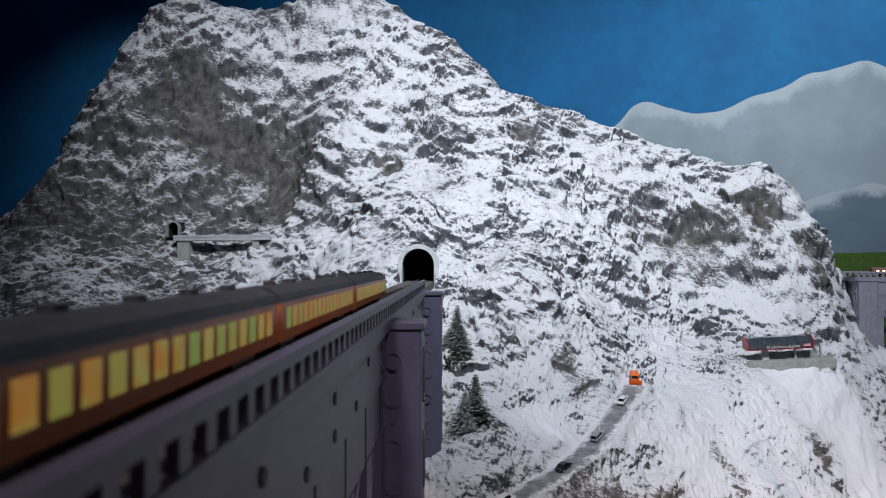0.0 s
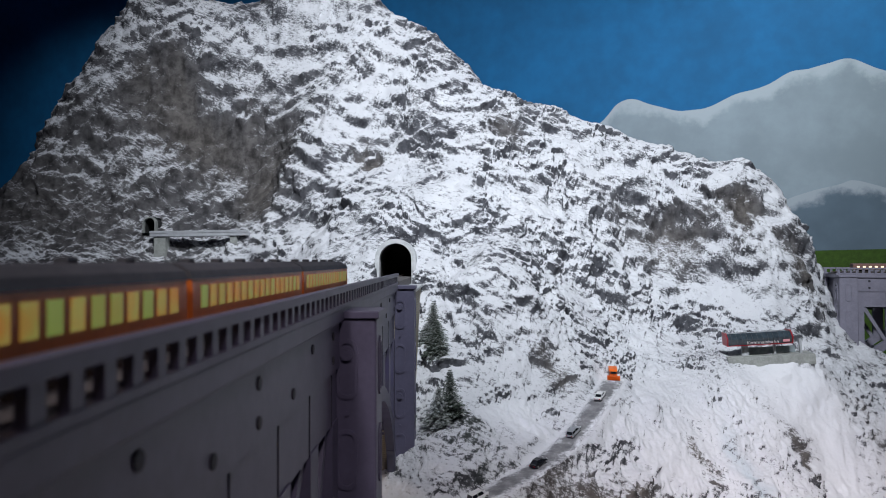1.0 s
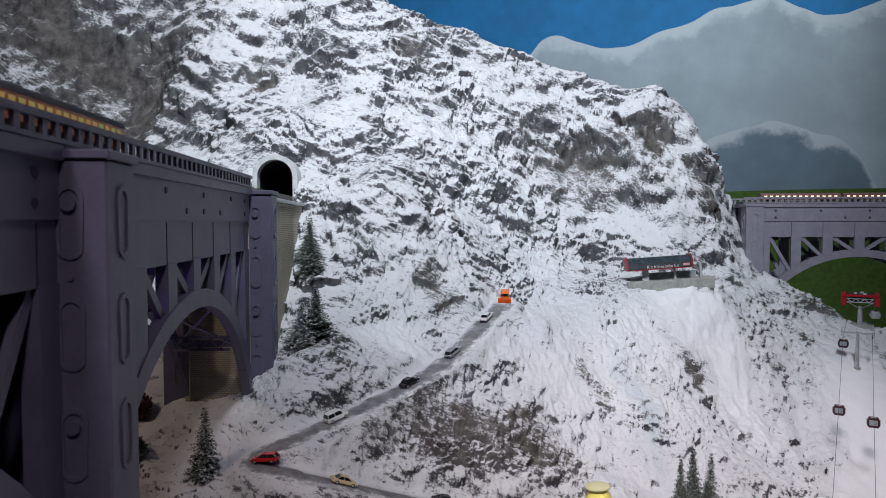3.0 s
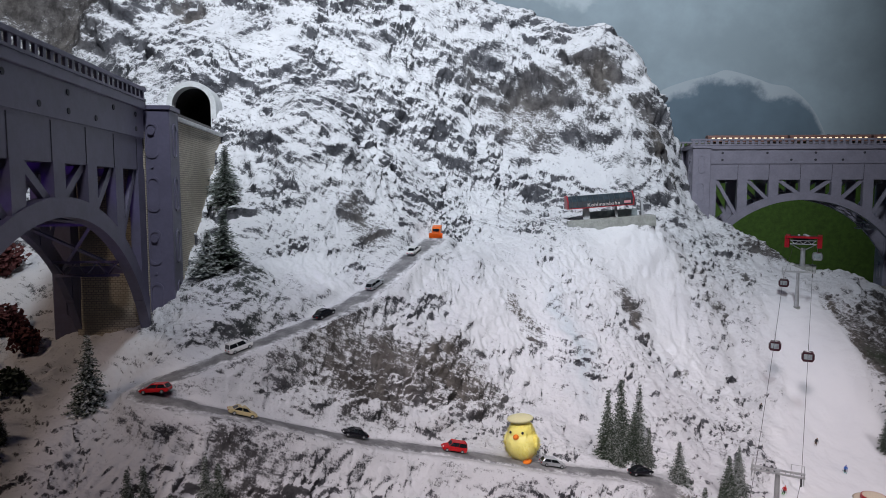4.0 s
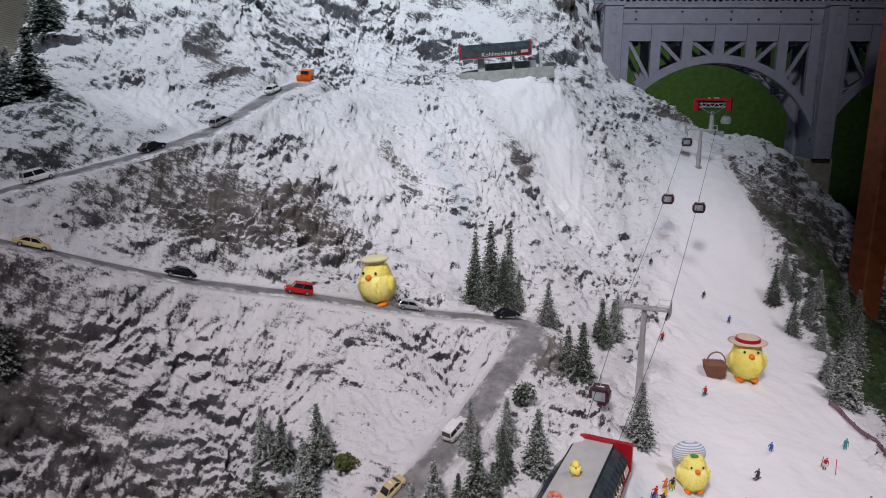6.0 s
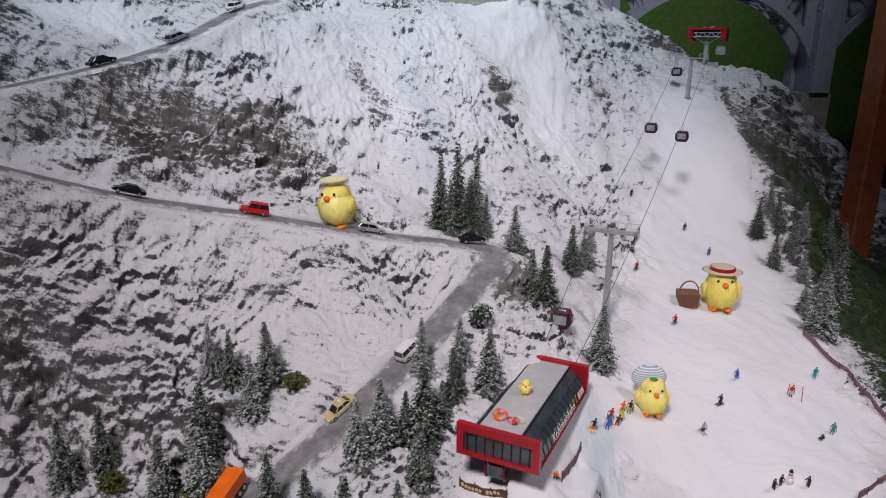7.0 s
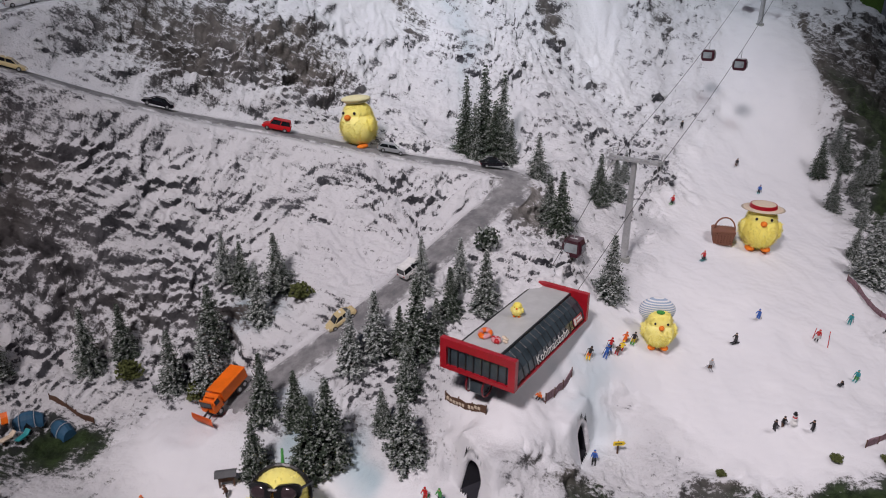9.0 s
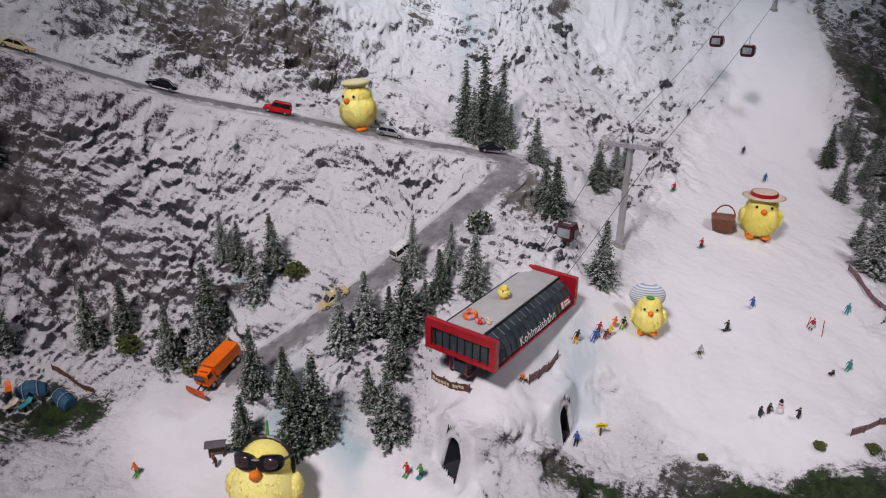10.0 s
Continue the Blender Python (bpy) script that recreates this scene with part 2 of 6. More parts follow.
def bricks():
    m, nodes, links, b = material("bricks")
    tex = nodes.new("ShaderNodeTexBrick")
    co = nodes.new("ShaderNodeTexCoord")
    sp, cb = nodes.new("ShaderNodeSeparateXYZ"), nodes.new("ShaderNodeCombineXYZ")
    links.new(co.outputs["Object"], sp.inputs[0])
    links.new(mathn(nodes, links, "ADD", sp.outputs[0], sp.outputs[1]), cb.inputs[0])
    links.new(sp.outputs[2], cb.inputs[1])
    links.new(cb.outputs[0], tex.inputs["Vector"])
    tex.inputs["Scale"].default_value = 60
    tex.inputs["Color1"].default_value, tex.inputs["Color2"].default_value = (0.44, 0.39, 0.31, 1), (0.52, 0.47, 0.38, 1)
    tex.inputs["Mortar"].default_value = (0.24, 0.22, 0.19, 1)
    tex.inputs["Mortar Size"].default_value = 0.035
    dirt = noisen(nodes, links, 12, 5)
    links.new(mixn(nodes, links, rampn(nodes, links, dirt, 0.45, 0.75), tex.outputs["Color"], (0.30, 0.27, 0.22)), b.inputs["Base Color"])
    links.new(bumpn(nodes, links, tex.outputs["Fac"], 0.6, -0.001), b.inputs["Normal"])
    b.inputs["Roughness"].default_value = 0.9
    MAT["bricks"] = m


for build in (lit_window, window_lamp, needles, plush, bricks):
    build()
plain("hall_dark", (0.03, 0.035, 0.05), 0.9, 0, 3, 0.2)
glass("pane_pale", (0.35, 0.40, 0.42), 0.15)
plain("cabin_dark", (0.05, 0.012, 0.02), 0.3)
plain("footing_stone", (0.20, 0.18, 0.15), 0.9, 0, 50, 0.25, 0.001)
plain("logo_pink", (0.62, 0.30, 0.32), 0.4)
plain("lens", (0.05, 0.035, 0.04), 0.1)


def stripe():
    m, nodes, links, b = material("stripe")
    w = nodes.new("ShaderNodeTexWave")
    w.bands_direction = "Z"
    w.inputs["Scale"].default_value, w.inputs["Distortion"].default_value = 6.0, 0.6
    links.new(nodes.new("ShaderNodeTexCoord").outputs["Object"], w.inputs["Vector"])
    links.new(mixn(nodes, links, rampn(nodes, links, w.outputs["Fac"], 0.4, 0.6), (0.33, 0.42, 0.55), (0.75, 0.76, 0.76)), b.inputs["Base Color"])
    b.inputs["Roughness"].default_value = 0.9
    MAT["stripe"] = m


stripe()


# ---- building helpers ----
def thing(name, m, label, category, group="", kind=""):
    ob = new(name)
    ob.empty_display_size = 0.01
    ob.matrix_world = m
    return tagged(ob, label, category, group, kind)


def mesh_from(name, bm, mat, smooth_faces=False):
    me = bpy.data.meshes.new(name)
    bmesh.ops.recalc_face_normals(bm, faces=bm.faces)
    bm.to_mesh(me)
    bm.free()
    for mm in (mat if isinstance(mat, (list, tuple)) else [mat]):
        me.materials.append(MAT[mm])
    if smooth_faces:
        me.polygons.foreach_set("use_smooth", np.ones(len(me.polygons), dtype=bool))
    return me


def part(name, bm, mat, parent, label="", smooth_faces=False):
    ob = new(name, mesh_from(name, bm, mat, smooth_faces))
    ob.parent = parent
    return tagged(ob, label)


def part_mesh(name, me, parent, m=None):
    ob = new(name, me)
    ob.parent = parent
    if m is not None:
        ob.matrix_basis = m
    return ob


def box(bm, x0, x1, y0, y1, z0, z1, m=None, index=0, bevel=0.0):
    vs = [bm.verts.new((x, y, z)) for x in (x0, x1) for y in (y0, y1) for z in (z0, z1)]
    fs = [bm.faces.new([vs[i] for i in f]) for f in ((0, 1, 3, 2), (4, 6, 7, 5), (0, 4, 5, 1), (2, 3, 7, 6), (0, 2, 6, 4), (1, 5, 7, 3))]
    for f in fs:
        f.material_index = index
    if bevel:
        es = list({e for f in fs for e in f.edges})
        r = bmesh.ops.bevel(bm, geom=es, offset=bevel, segments=1, affect="EDGES")
        vs = list({v for f in r["faces"] for v in f.verts} | {v for v in vs if v.is_valid})
    if m is not None:
        bmesh.ops.transform(bm, matrix=m, verts=vs)
    return vs


def new_box(x0, x1, y0, y1, z0, z1, bevel=0.0):
    bm = bmesh.new()
    box(bm, x0, x1, y0, y1, z0, z1, bevel=bevel)
    return bm


def rod(bm, a, b, r0, r1=None, sides=6, index=0):
    a, b = Vector(a), Vector(b)
    r1 = r0 if r1 is None else r1
    q = (b - a).to_track_quat("Z", "Y").to_matrix()
    rings = []
    for p, r in ((a, r0), (b, r1)):
        rings.append([bm.verts.new(p + q @ Vector((r * math.cos(2 * math.pi * i / sides), r * math.sin(2 * math.pi * i / sides), 0))) for i in range(sides)])
    fs = [bm.faces.new((rings[0][i], rings[0][(i + 1) % sides], rings[1][(i + 1) % sides], rings[1][i])) for i in range(sides)]
    fs += [bm.faces.new(rings[0][::-1]), bm.faces.new(rings[1])]
    for f in fs:
        f.material_index = index
    return rings


def ball(bm, c, rx, ry, rz, u=10, v=7, index=0, m=None):
    r = bmesh.ops.create_uvsphere(bm, u_segments=u, v_segments=v, radius=1.0)
    t = Matrix.Translation(c) @ Matrix.Diagonal((rx, ry, rz, 1))
    if m is not None:
        t = m @ t
    bmesh.ops.transform(bm, matrix=t, verts=r["verts"])
    for f in {f for w in r["verts"] for f in w.link_faces}:
        f.material_index = index
        f.smooth = True
    return r["verts"]


def prism(bm, outline, y0, y1, index=0):
    """A flat shape in x and z, thick from y0 to y1."""
    a = [bm.verts.new((x, y0, z)) for x, z in outline]
    b = [bm.verts.new((x, y1, z)) for x, z in outline]
    n = len(a)
    fs = [bm.faces.new(a), bm.faces.new(b[::-1])]
    fs += [bm.faces.new((a[i], b[i], b[(i + 1) % n], a[(i + 1) % n])) for i in range(n)]
    for f in fs:
        f.material_index = index
    return a + b


# ---- the land ----
# heights of the model landscape along its main lines, x y z
LAND = {
    "summit_ridge": [(-1.29, 2.95, 2.1), (-1.38, 2.93, 1.92), (-1.06, 2.87, 1.96), (-0.78, 2.90, 1.83), (-0.69, 3.03, 2.07), (-0.50, 3.15, 2.38), (-0.13, 3.0, 2.06), (0.07, 2.92, 1.93), (0.17, 2.97, 1.79), (0.40, 2.67, 1.55), (0.50, 2.78, 1.63), (0.74, 2.80, 1.54), (0.88, 2.76, 1.47), (1.01, 2.64, 1.38), (1.13, 2.66, 1.365), (1.24, 2.64, 1.38), (1.30, 2.62, 1.36), (1.39, 2.60, 1.22), (1.42, 2.48, 0.98), (1.46, 2.55, 1.03), (1.49, 2.62, 0.94)],
    "bridge_foot": [(1.49, 2.385, 0.71), (1.505, 2.34, 0.69), (1.58, 2.36, 0.665), (1.66, 2.32, 0.635), (1.74, 2.33, 0.58), (1.62, 2.48, 0.64)],
    "back": [(-2.2, 3.35, 0.4), (-1.4, 3.45, 1.1), (-0.6, 3.5, 1.6), (0.2, 3.35, 1.1), (0.9, 3.15, 0.7), (1.5, 3.0, 0.4), (2.4, 3.0, 0.35), (-2.2, 2.2, 0.5), (-2.3, 2.9, 0.6), (1.6, 2.75, 0.6)],
    "upper_face": [(-1.50, 2.82, 1.68), (-1.60, 2.83, 1.40), (-1.69, 2.80, 1.25), (-1.85, 2.80, 1.12), (-1.19, 2.80, 1.72), (-0.41, 2.89, 1.87), (-0.35, 2.73, 1.64), (-0.84, 2.84, 1.62), (-1.0, 2.72, 1.41), (-1.27, 2.67, 1.36), (-0.41, 2.60, 1.40), (-0.22, 2.62, 1.38), (0.08, 2.60, 1.46), (0.49, 2.61, 1.42), (0.72, 2.62, 1.32), (-1.37, 2.45, 1.12), (-1.18, 2.36, 0.96), (-1.28, 2.17, 0.89)],
    "middle_face": [(-1.01, 2.56, 1.1), (-0.71, 2.55, 1.09), (-0.73, 2.76, 1.33), (-0.45, 2.53, 1.24), (-0.37, 2.47, 1.18), (-0.23, 2.41, 1.22), (0.05, 2.24, 1.19), (0.25, 2.2, 1.10), (0.48, 2.5, 1.28), (0.58, 2.37, 1.04), (0.84, 2.53, 1.11), (1.07, 2.52, 1.26), (1.16, 2.44, 1.19), (0.14, 1.94, 0.98), (0.33, 1.87, 0.88), (0.67, 2.25, 0.89), (-0.15, 2.06, 1.02), (0.01, 2.03, 0.99)],
    "cliff_foot": [(0.68, 2.17, 0.74), (0.92, 2.41, 0.85), (1.01, 2.42, 0.91), (1.26, 2.31, 0.82), (1.45, 2.31, 0.69), (0.95, 2.12, 0.70), (1.13, 1.98, 0.69), (0.88, 1.92, 0.65), (1.09, 2.06, 0.69), (1.28, 2.03, 0.59), (0.41, 1.85, 0.74), (0.27, 1.71, 0.71), (0.09, 1.75, 0.79), (0.17, 1.62, 0.65), (0.05, 1.51, 0.63), (0.31, 1.67, 0.62), (0.07, 1.40, 0.55)],
    "upper_road": [(0.52, 1.83, 0.67), (0.45, 1.70, 0.64), (0.36, 1.58, 0.585), (0.26, 1.47, 0.548), (0.125, 1.36, 0.515), (0.0, 1.27, 0.48), (0.06, 1.235, 0.465)],
    "middle_road": [(0.14, 1.25, 0.44), (0.31, 1.31, 0.372), (0.48, 1.33, 0.332), (0.66, 1.335, 0.292), (0.80, 1.338, 0.267), (0.858, 1.318, 0.254)],
    "lower_road": [(0.842, 1.275, 0.240), (0.80, 1.232, 0.224), (0.757, 1.183, 0.206), (0.70, 1.126, 0.180), (0.64, 1.082, 0.150), (0.57, 1.042, 0.112), (0.49, 0.997, 0.078), (0.415, 0.95, 0.052)],
    "terrace": [(0.95, 2.0, 0.684), (1.05, 1.985, 0.682), (1.14, 1.965, 0.672)],
    "knoll": [(0.57, 1.73, 0.63), (0.68, 1.67, 0.52), (0.71, 1.66, 0.48), (0.55, 1.60, 0.525), (0.40, 1.47, 0.51), (0.37, 1.42, 0.46), (0.22, 1.36, 0.44), (0.55, 1.42, 0.325), (0.85, 1.56, 0.41), (0.89, 1.60, 0.41), (0.81, 1.43, 0.28), (1.02, 1.54, 0.28), (0.97, 1.46, 0.275), (1.12, 1.85, 0.445), (1.18, 1.87, 0.46), (1.23, 1.78, 0.345), (1.37, 1.90, 0.41)],
    "bank": [(0.12, 1.22, 0.41), (0.18, 1.21, 0.35), (0.29, 1.22, 0.30), (0.14, 1.13, 0.24), (0.23, 1.15, 0.26), (0.36, 1.19, 0.21), (0.43, 1.26, 0.31), (0.57, 1.23, 0.24), (0.63, 1.21, 0.19), (0.39, 1.16, 0.16), (0.55, 1.18, 0.175), (0.23, 1.11, 0.17), (0.35, 1.12, 0.145), (0.20, 1.07, 0.11), (0.24, 1.04, 0.088), (0.33, 1.03, 0.054), (0.84, 1.10, 0.187), (0.69, 1.28, 0.27)],
    "slope": [(1.57, 1.96, 0.45), (1.80, 2.05, 0.46), (1.64, 2.25, 0.56), (1.78, 2.3, 0.53), (1.53, 1.72, 0.23), (1.56, 1.75, 0.30), (1.30, 1.33, 0.11), (1.19, 1.28, 0.11), (1.03, 1.24, 0.14), (0.96, 1.12, 0.13), (1.23, 1.15, 0.078), (1.16, 1.10, 0.06), (1.40, 1.18, 0.045), (1.10, 1.05, 0.05), (1.32, 1.05, 0.02), (1.17, 0.95, 0.02), (1.03, 0.91, 0.0), (1.24, 0.90, 0.01)],
    "east": [(1.90, 2.15, 0.505), (2.05, 2.15, 0.425), (2.22, 2.15, 0.295), (2.04, 2.03, 0.26), (2.13, 1.93, 0.03), (1.68, 1.69, 0.235), (1.64, 1.60, 0.12), (1.57, 1.5, 0.10), (1.48, 1.25, 0.05), (1.50, 1.1, 0.0), (1.8, 1.4, -0.02), (2.5, 1.6, -0.05), (2.5, 2.4, 0.1), (2.2, 2.6, 0.2), (1.6, 0.7, -0.05), (2.6, 0.6, -0.08)],
    "south": [(0.24, 0.93, 0.04), (0.33, 0.90, 0.045), (0.52, 0.97, 0.08), (0.62, 1.01, 0.075), (0.66, 0.95, 0.062), (0.79, 0.88, 0.09), (0.80, 0.845, 0.085), (0.745, 0.94, 0.077), (0.72, 0.965, 0.08), (0.757, 0.878, 0.082), (0.735, 0.835, 0.018), (0.72, 0.866, 0.02), (0.772, 0.853, 0.082), (0.762, 0.828, 0.04), (0.733, 0.905, 0.06), (0.70, 0.84, 0.02), (0.80, 0.80, 0.03)],
    "mound": [(0.862, 0.93, 0.085), (0.882, 0.958, 0.08), (0.868, 0.937, 0.084), (0.905, 0.918, 0.012), (0.93, 0.94, 0.022), (0.86, 0.95, 0.073), (0.88, 0.86, 0.02), (0.90, 0.92, 0.02), (0.69, 0.87, 0.02), (0.47, 0.87, 0.025), (0.38, 0.86, 0.02), (1.15, 0.85, -0.01), (0.6, 0.6, 0.0), (1.2, 0.5, -0.02), (0.1, 0.6, 0.05), (-0.5, 0.6, 0.2), (-1.2, 0.6, 0.3)],
    "gorge": [(-0.07, 1.23, 0.45), (-0.05, 1.10, 0.36), (-0.12, 1.40, 0.49), (-0.25, 1.35, 0.44), (-0.3, 1.1, 0.36), (-0.6, 1.5, 0.6), (-0.9, 1.8, 0.75), (-0.35, 1.75, 0.72), (-0.5, 2.1, 0.86), (0.0, 1.55, 0.60), (-0.05, 0.95, 0.3), (-0.9, 1.2, 0.5), (-2.0, 1.3, 0.5), (-1.6, 1.9, 0.7)],
}


def lattice_noise(p, seed):
    """Gradient noise at the rows of p, about -1 to 1."""
    table = np.random.RandomState(seed).normal(size=(256, 3))
    table /= np.linalg.norm(table, axis=1)[:, None]
    shuffle = np.random.RandomState(seed + 77).permutation(256)
    cell = np.floor(p).astype(np.int64)
    f = p - cell
    w = f * f * f * (f * (f * 6 - 15) + 10)
    out = np.zeros(len(p))
    for dx in (0, 1):
        hx = shuffle[(cell[:, 0] + dx) & 255]
        wx = w[:, 0] if dx else 1 - w[:, 0]
        for dy in (0, 1):
            hy = shuffle[(hx + cell[:, 1] + dy) & 255]
            wy = wx * (w[:, 1] if dy else 1 - w[:, 1])
            for dz in (0, 1):
                g = table[shuffle[(hy + cell[:, 2] + dz) & 255]]
                d = g[:, 0] * (f[:, 0] - dx) + g[:, 1] * (f[:, 1] - dy) + g[:, 2] * (f[:, 2] - dz)
                out += wy * (w[:, 2] if dz else 1 - w[:, 2]) * d
    return out * 1.6


def facets(p, scale, seed):
    """Broken rock: every cell of a jittered lattice is a face with a tilt and step of its own."""
    p = p * scale
    rnd = np.random.RandomState(seed)
    jitter, tilt, step = rnd.uniform(0.1, 0.9, (4096, 3)), rnd.normal(size=(4096, 3)), rnd.normal(size=4096)
    low = np.floor(p - 0.5).astype(np.int64)
    best, height = np.full(len(p), 9.0), np.zeros(len(p))
    for k in [(a, b, c) for a in (0, 1) for b in (0, 1) for c in (0, 1)]:
        cell = low + k
        name = ((cell[:, 0] * 73856093) ^ (cell[:, 1] * 19349663) ^ (cell[:, 2] * 83492791)) & 4095
        d = p - cell - jitter[name]
        r = (d * d).sum(1)
        near = r < best
        best = np.where(near, r, best)
        height = np.where(near, (d * tilt[name]).sum(1) * 0.55 + 0.16 * step[name], height)
    return height / scale


def ledge(s):
    """A saw wave across the strata: quick rise, slow fall, from about -0.4 to 0.5."""
    t = s - np.floor(s)
    return smooth(0.0, 0.18, t) * (1 - t) ** 0.8 - 0.4


def land_weights():
    knots = np.array([k for line in LAND.values() for k in line])
    n = len(knots)
    d2 = ((knots[:, None, :2] - knots[None, :, :2]) ** 2).sum(-1)
    a = np.zeros((n + 3, n + 3))
    a[:n, :n] = 0.5 * d2 * np.log(d2 + 1e-12) + np.eye(n) * 2e-3
    a[:n, n], a[:n, n + 1:] = 1, knots[:, :2]
    a[n:, :n] = a[:n, n:].T
    return knots, np.linalg.solve(a, np.concatenate([knots[:, 2], np.zeros(3)]))


KNOTS, WEIGHTS = land_weights()


def base_height(x, y):
    """The land's smooth height at arrays x, y."""
    x, y = np.asarray(x, float), np.asarray(y, float)
    out = WEIGHTS[len(KNOTS)] + WEIGHTS[len(KNOTS) + 1] * x + WEIGHTS[len(KNOTS) + 2] * y
    for (kx, ky, _), w in zip(KNOTS, WEIGHTS):
        d2 = (x - kx) ** 2 + (y - ky) ** 2
        out = out + w * 0.5 * d2 * np.log(d2 + 1e-12)
    return out


def smooth(a, b, x):
    t = np.clip((x - a) / (b - a), 0, 1)
    return t * t * (3 - 2 * t)


def curve_points(knots, step):
    """Points at even steps along a rounded line through the knots."""
    k = np.array(knots, float)
    k = np.vstack([2 * k[0] - k[1], k, 2 * k[-1] - k[-2]])
    fine = []
    for i in range(1, len(k) - 2):
        for s in np.linspace(0, 1, 24, endpoint=False):
            fine.append(0.5 * ((2 * k[i]) + (k[i + 1] - k[i - 1]) * s + (2 * k[i - 1] - 5 * k[i] + 4 * k[i + 1] - k[i + 2]) * s ** 2 + (3 * k[i] - k[i - 1] - 3 * k[i + 1] + k[i + 2]) * s ** 3))
    fine = np.array(fine + [k[-2]])
    run = np.concatenate([[0], np.cumsum(np.linalg.norm(np.diff(fine, axis=0), axis=1))])
    at = np.linspace(0, run[-1], max(2, int(run[-1] / step) + 1))
    return np.stack([np.interp(at, run, fine[:, i]) for i in range(3)], 1)


ROAD = curve_points(LAND["upper_road"] + LAND["middle_road"] + LAND["lower_road"], 0.014)


def road_height(x, y):
    """Distance to the road's middle line and the road's height there."""
    best, height = np.full(np.shape(x), 9.0), np.zeros(np.shape(x))
    for (ax, ay, az), (bx, by, bz) in zip(ROAD, ROAD[1:]):
        f = np.clip(((x - ax) * (bx - ax) + (y - ay) * (by - ay)) / ((bx - ax) ** 2 + (by - ay) ** 2), 0, 1)
        d = np.hypot(x - ax - f * (bx - ax), y - ay - f * (by - ay))
        near = d < best
        best, height = np.where(near, d, best), np.where(near, az + f * (bz - az), height)
    return best, height


def blob(x, y, cx, cy, rx, ry, turn=0.0):
    c, s = math.cos(radians(turn)), math.sin(radians(turn))
    u, v = ((x - cx) * c + (y - cy) * s) / rx, (-(x - cx) * s + (y - cy) * c) / ry
    return np.exp(-(u * u + v * v))


def land_height(x, y):
    z = base_height(x, y)
    d, rz = road_height(x, y)
    k = 1 - smooth(0.028, 0.056, d)
    z = z * (1 - k) + rz * k
    for mx, my, floor_z, top_z, turn in MOUTHS:
        k, along_ = mouth_reach(x, y, mx, my, turn)
        z = z * (1 - k) + k * (floor_z + (top_z - floor_z) * smooth(-0.004, 0.013, along_))
    return z


# tunnel mouths under the station: x, y, floor, brow, turn
MOUTHS = [(0.742, 0.860, 0.018, 0.082, -64), (0.893, 0.925, 0.014, 0.076, 56)]


def mouth_reach(x, y, mx, my, turn):
    """How far the cut bank of a mouth holds at x, y, and the way into the bank."""
    c, s = math.cos(radians(turn)), math.sin(radians(turn))
    u, v = (x - mx) * c + (y - my) * s, -(x - mx) * s + (y - my) * c
    return (1 - smooth(0.030, 0.050, np.abs(u))) * smooth(-0.045, -0.02, v) * (1 - smooth(0.03, 0.06, v)), v


def chain(x, y, rows, soft):
    """1 inside a chain of discs x, y, radius and the bands between them, falling to 0 over soft."""
    out = np.zeros(np.shape(x))
    for (ax, ay, ar), (bx, by, br) in zip(rows, rows[1:]):
        f = np.clip(((x - ax) * (bx - ax) + (y - ay) * (by - ay)) / ((bx - ax) ** 2 + (by - ay) ** 2), 0, 1)
        d = np.hypot(x - ax - f * (bx - ax), y - ay - f * (by - ay))
        r = ar + f * (br - ar)
        out = np.maximum(out, 1 - smooth(r - soft, r + soft, d))
    return out


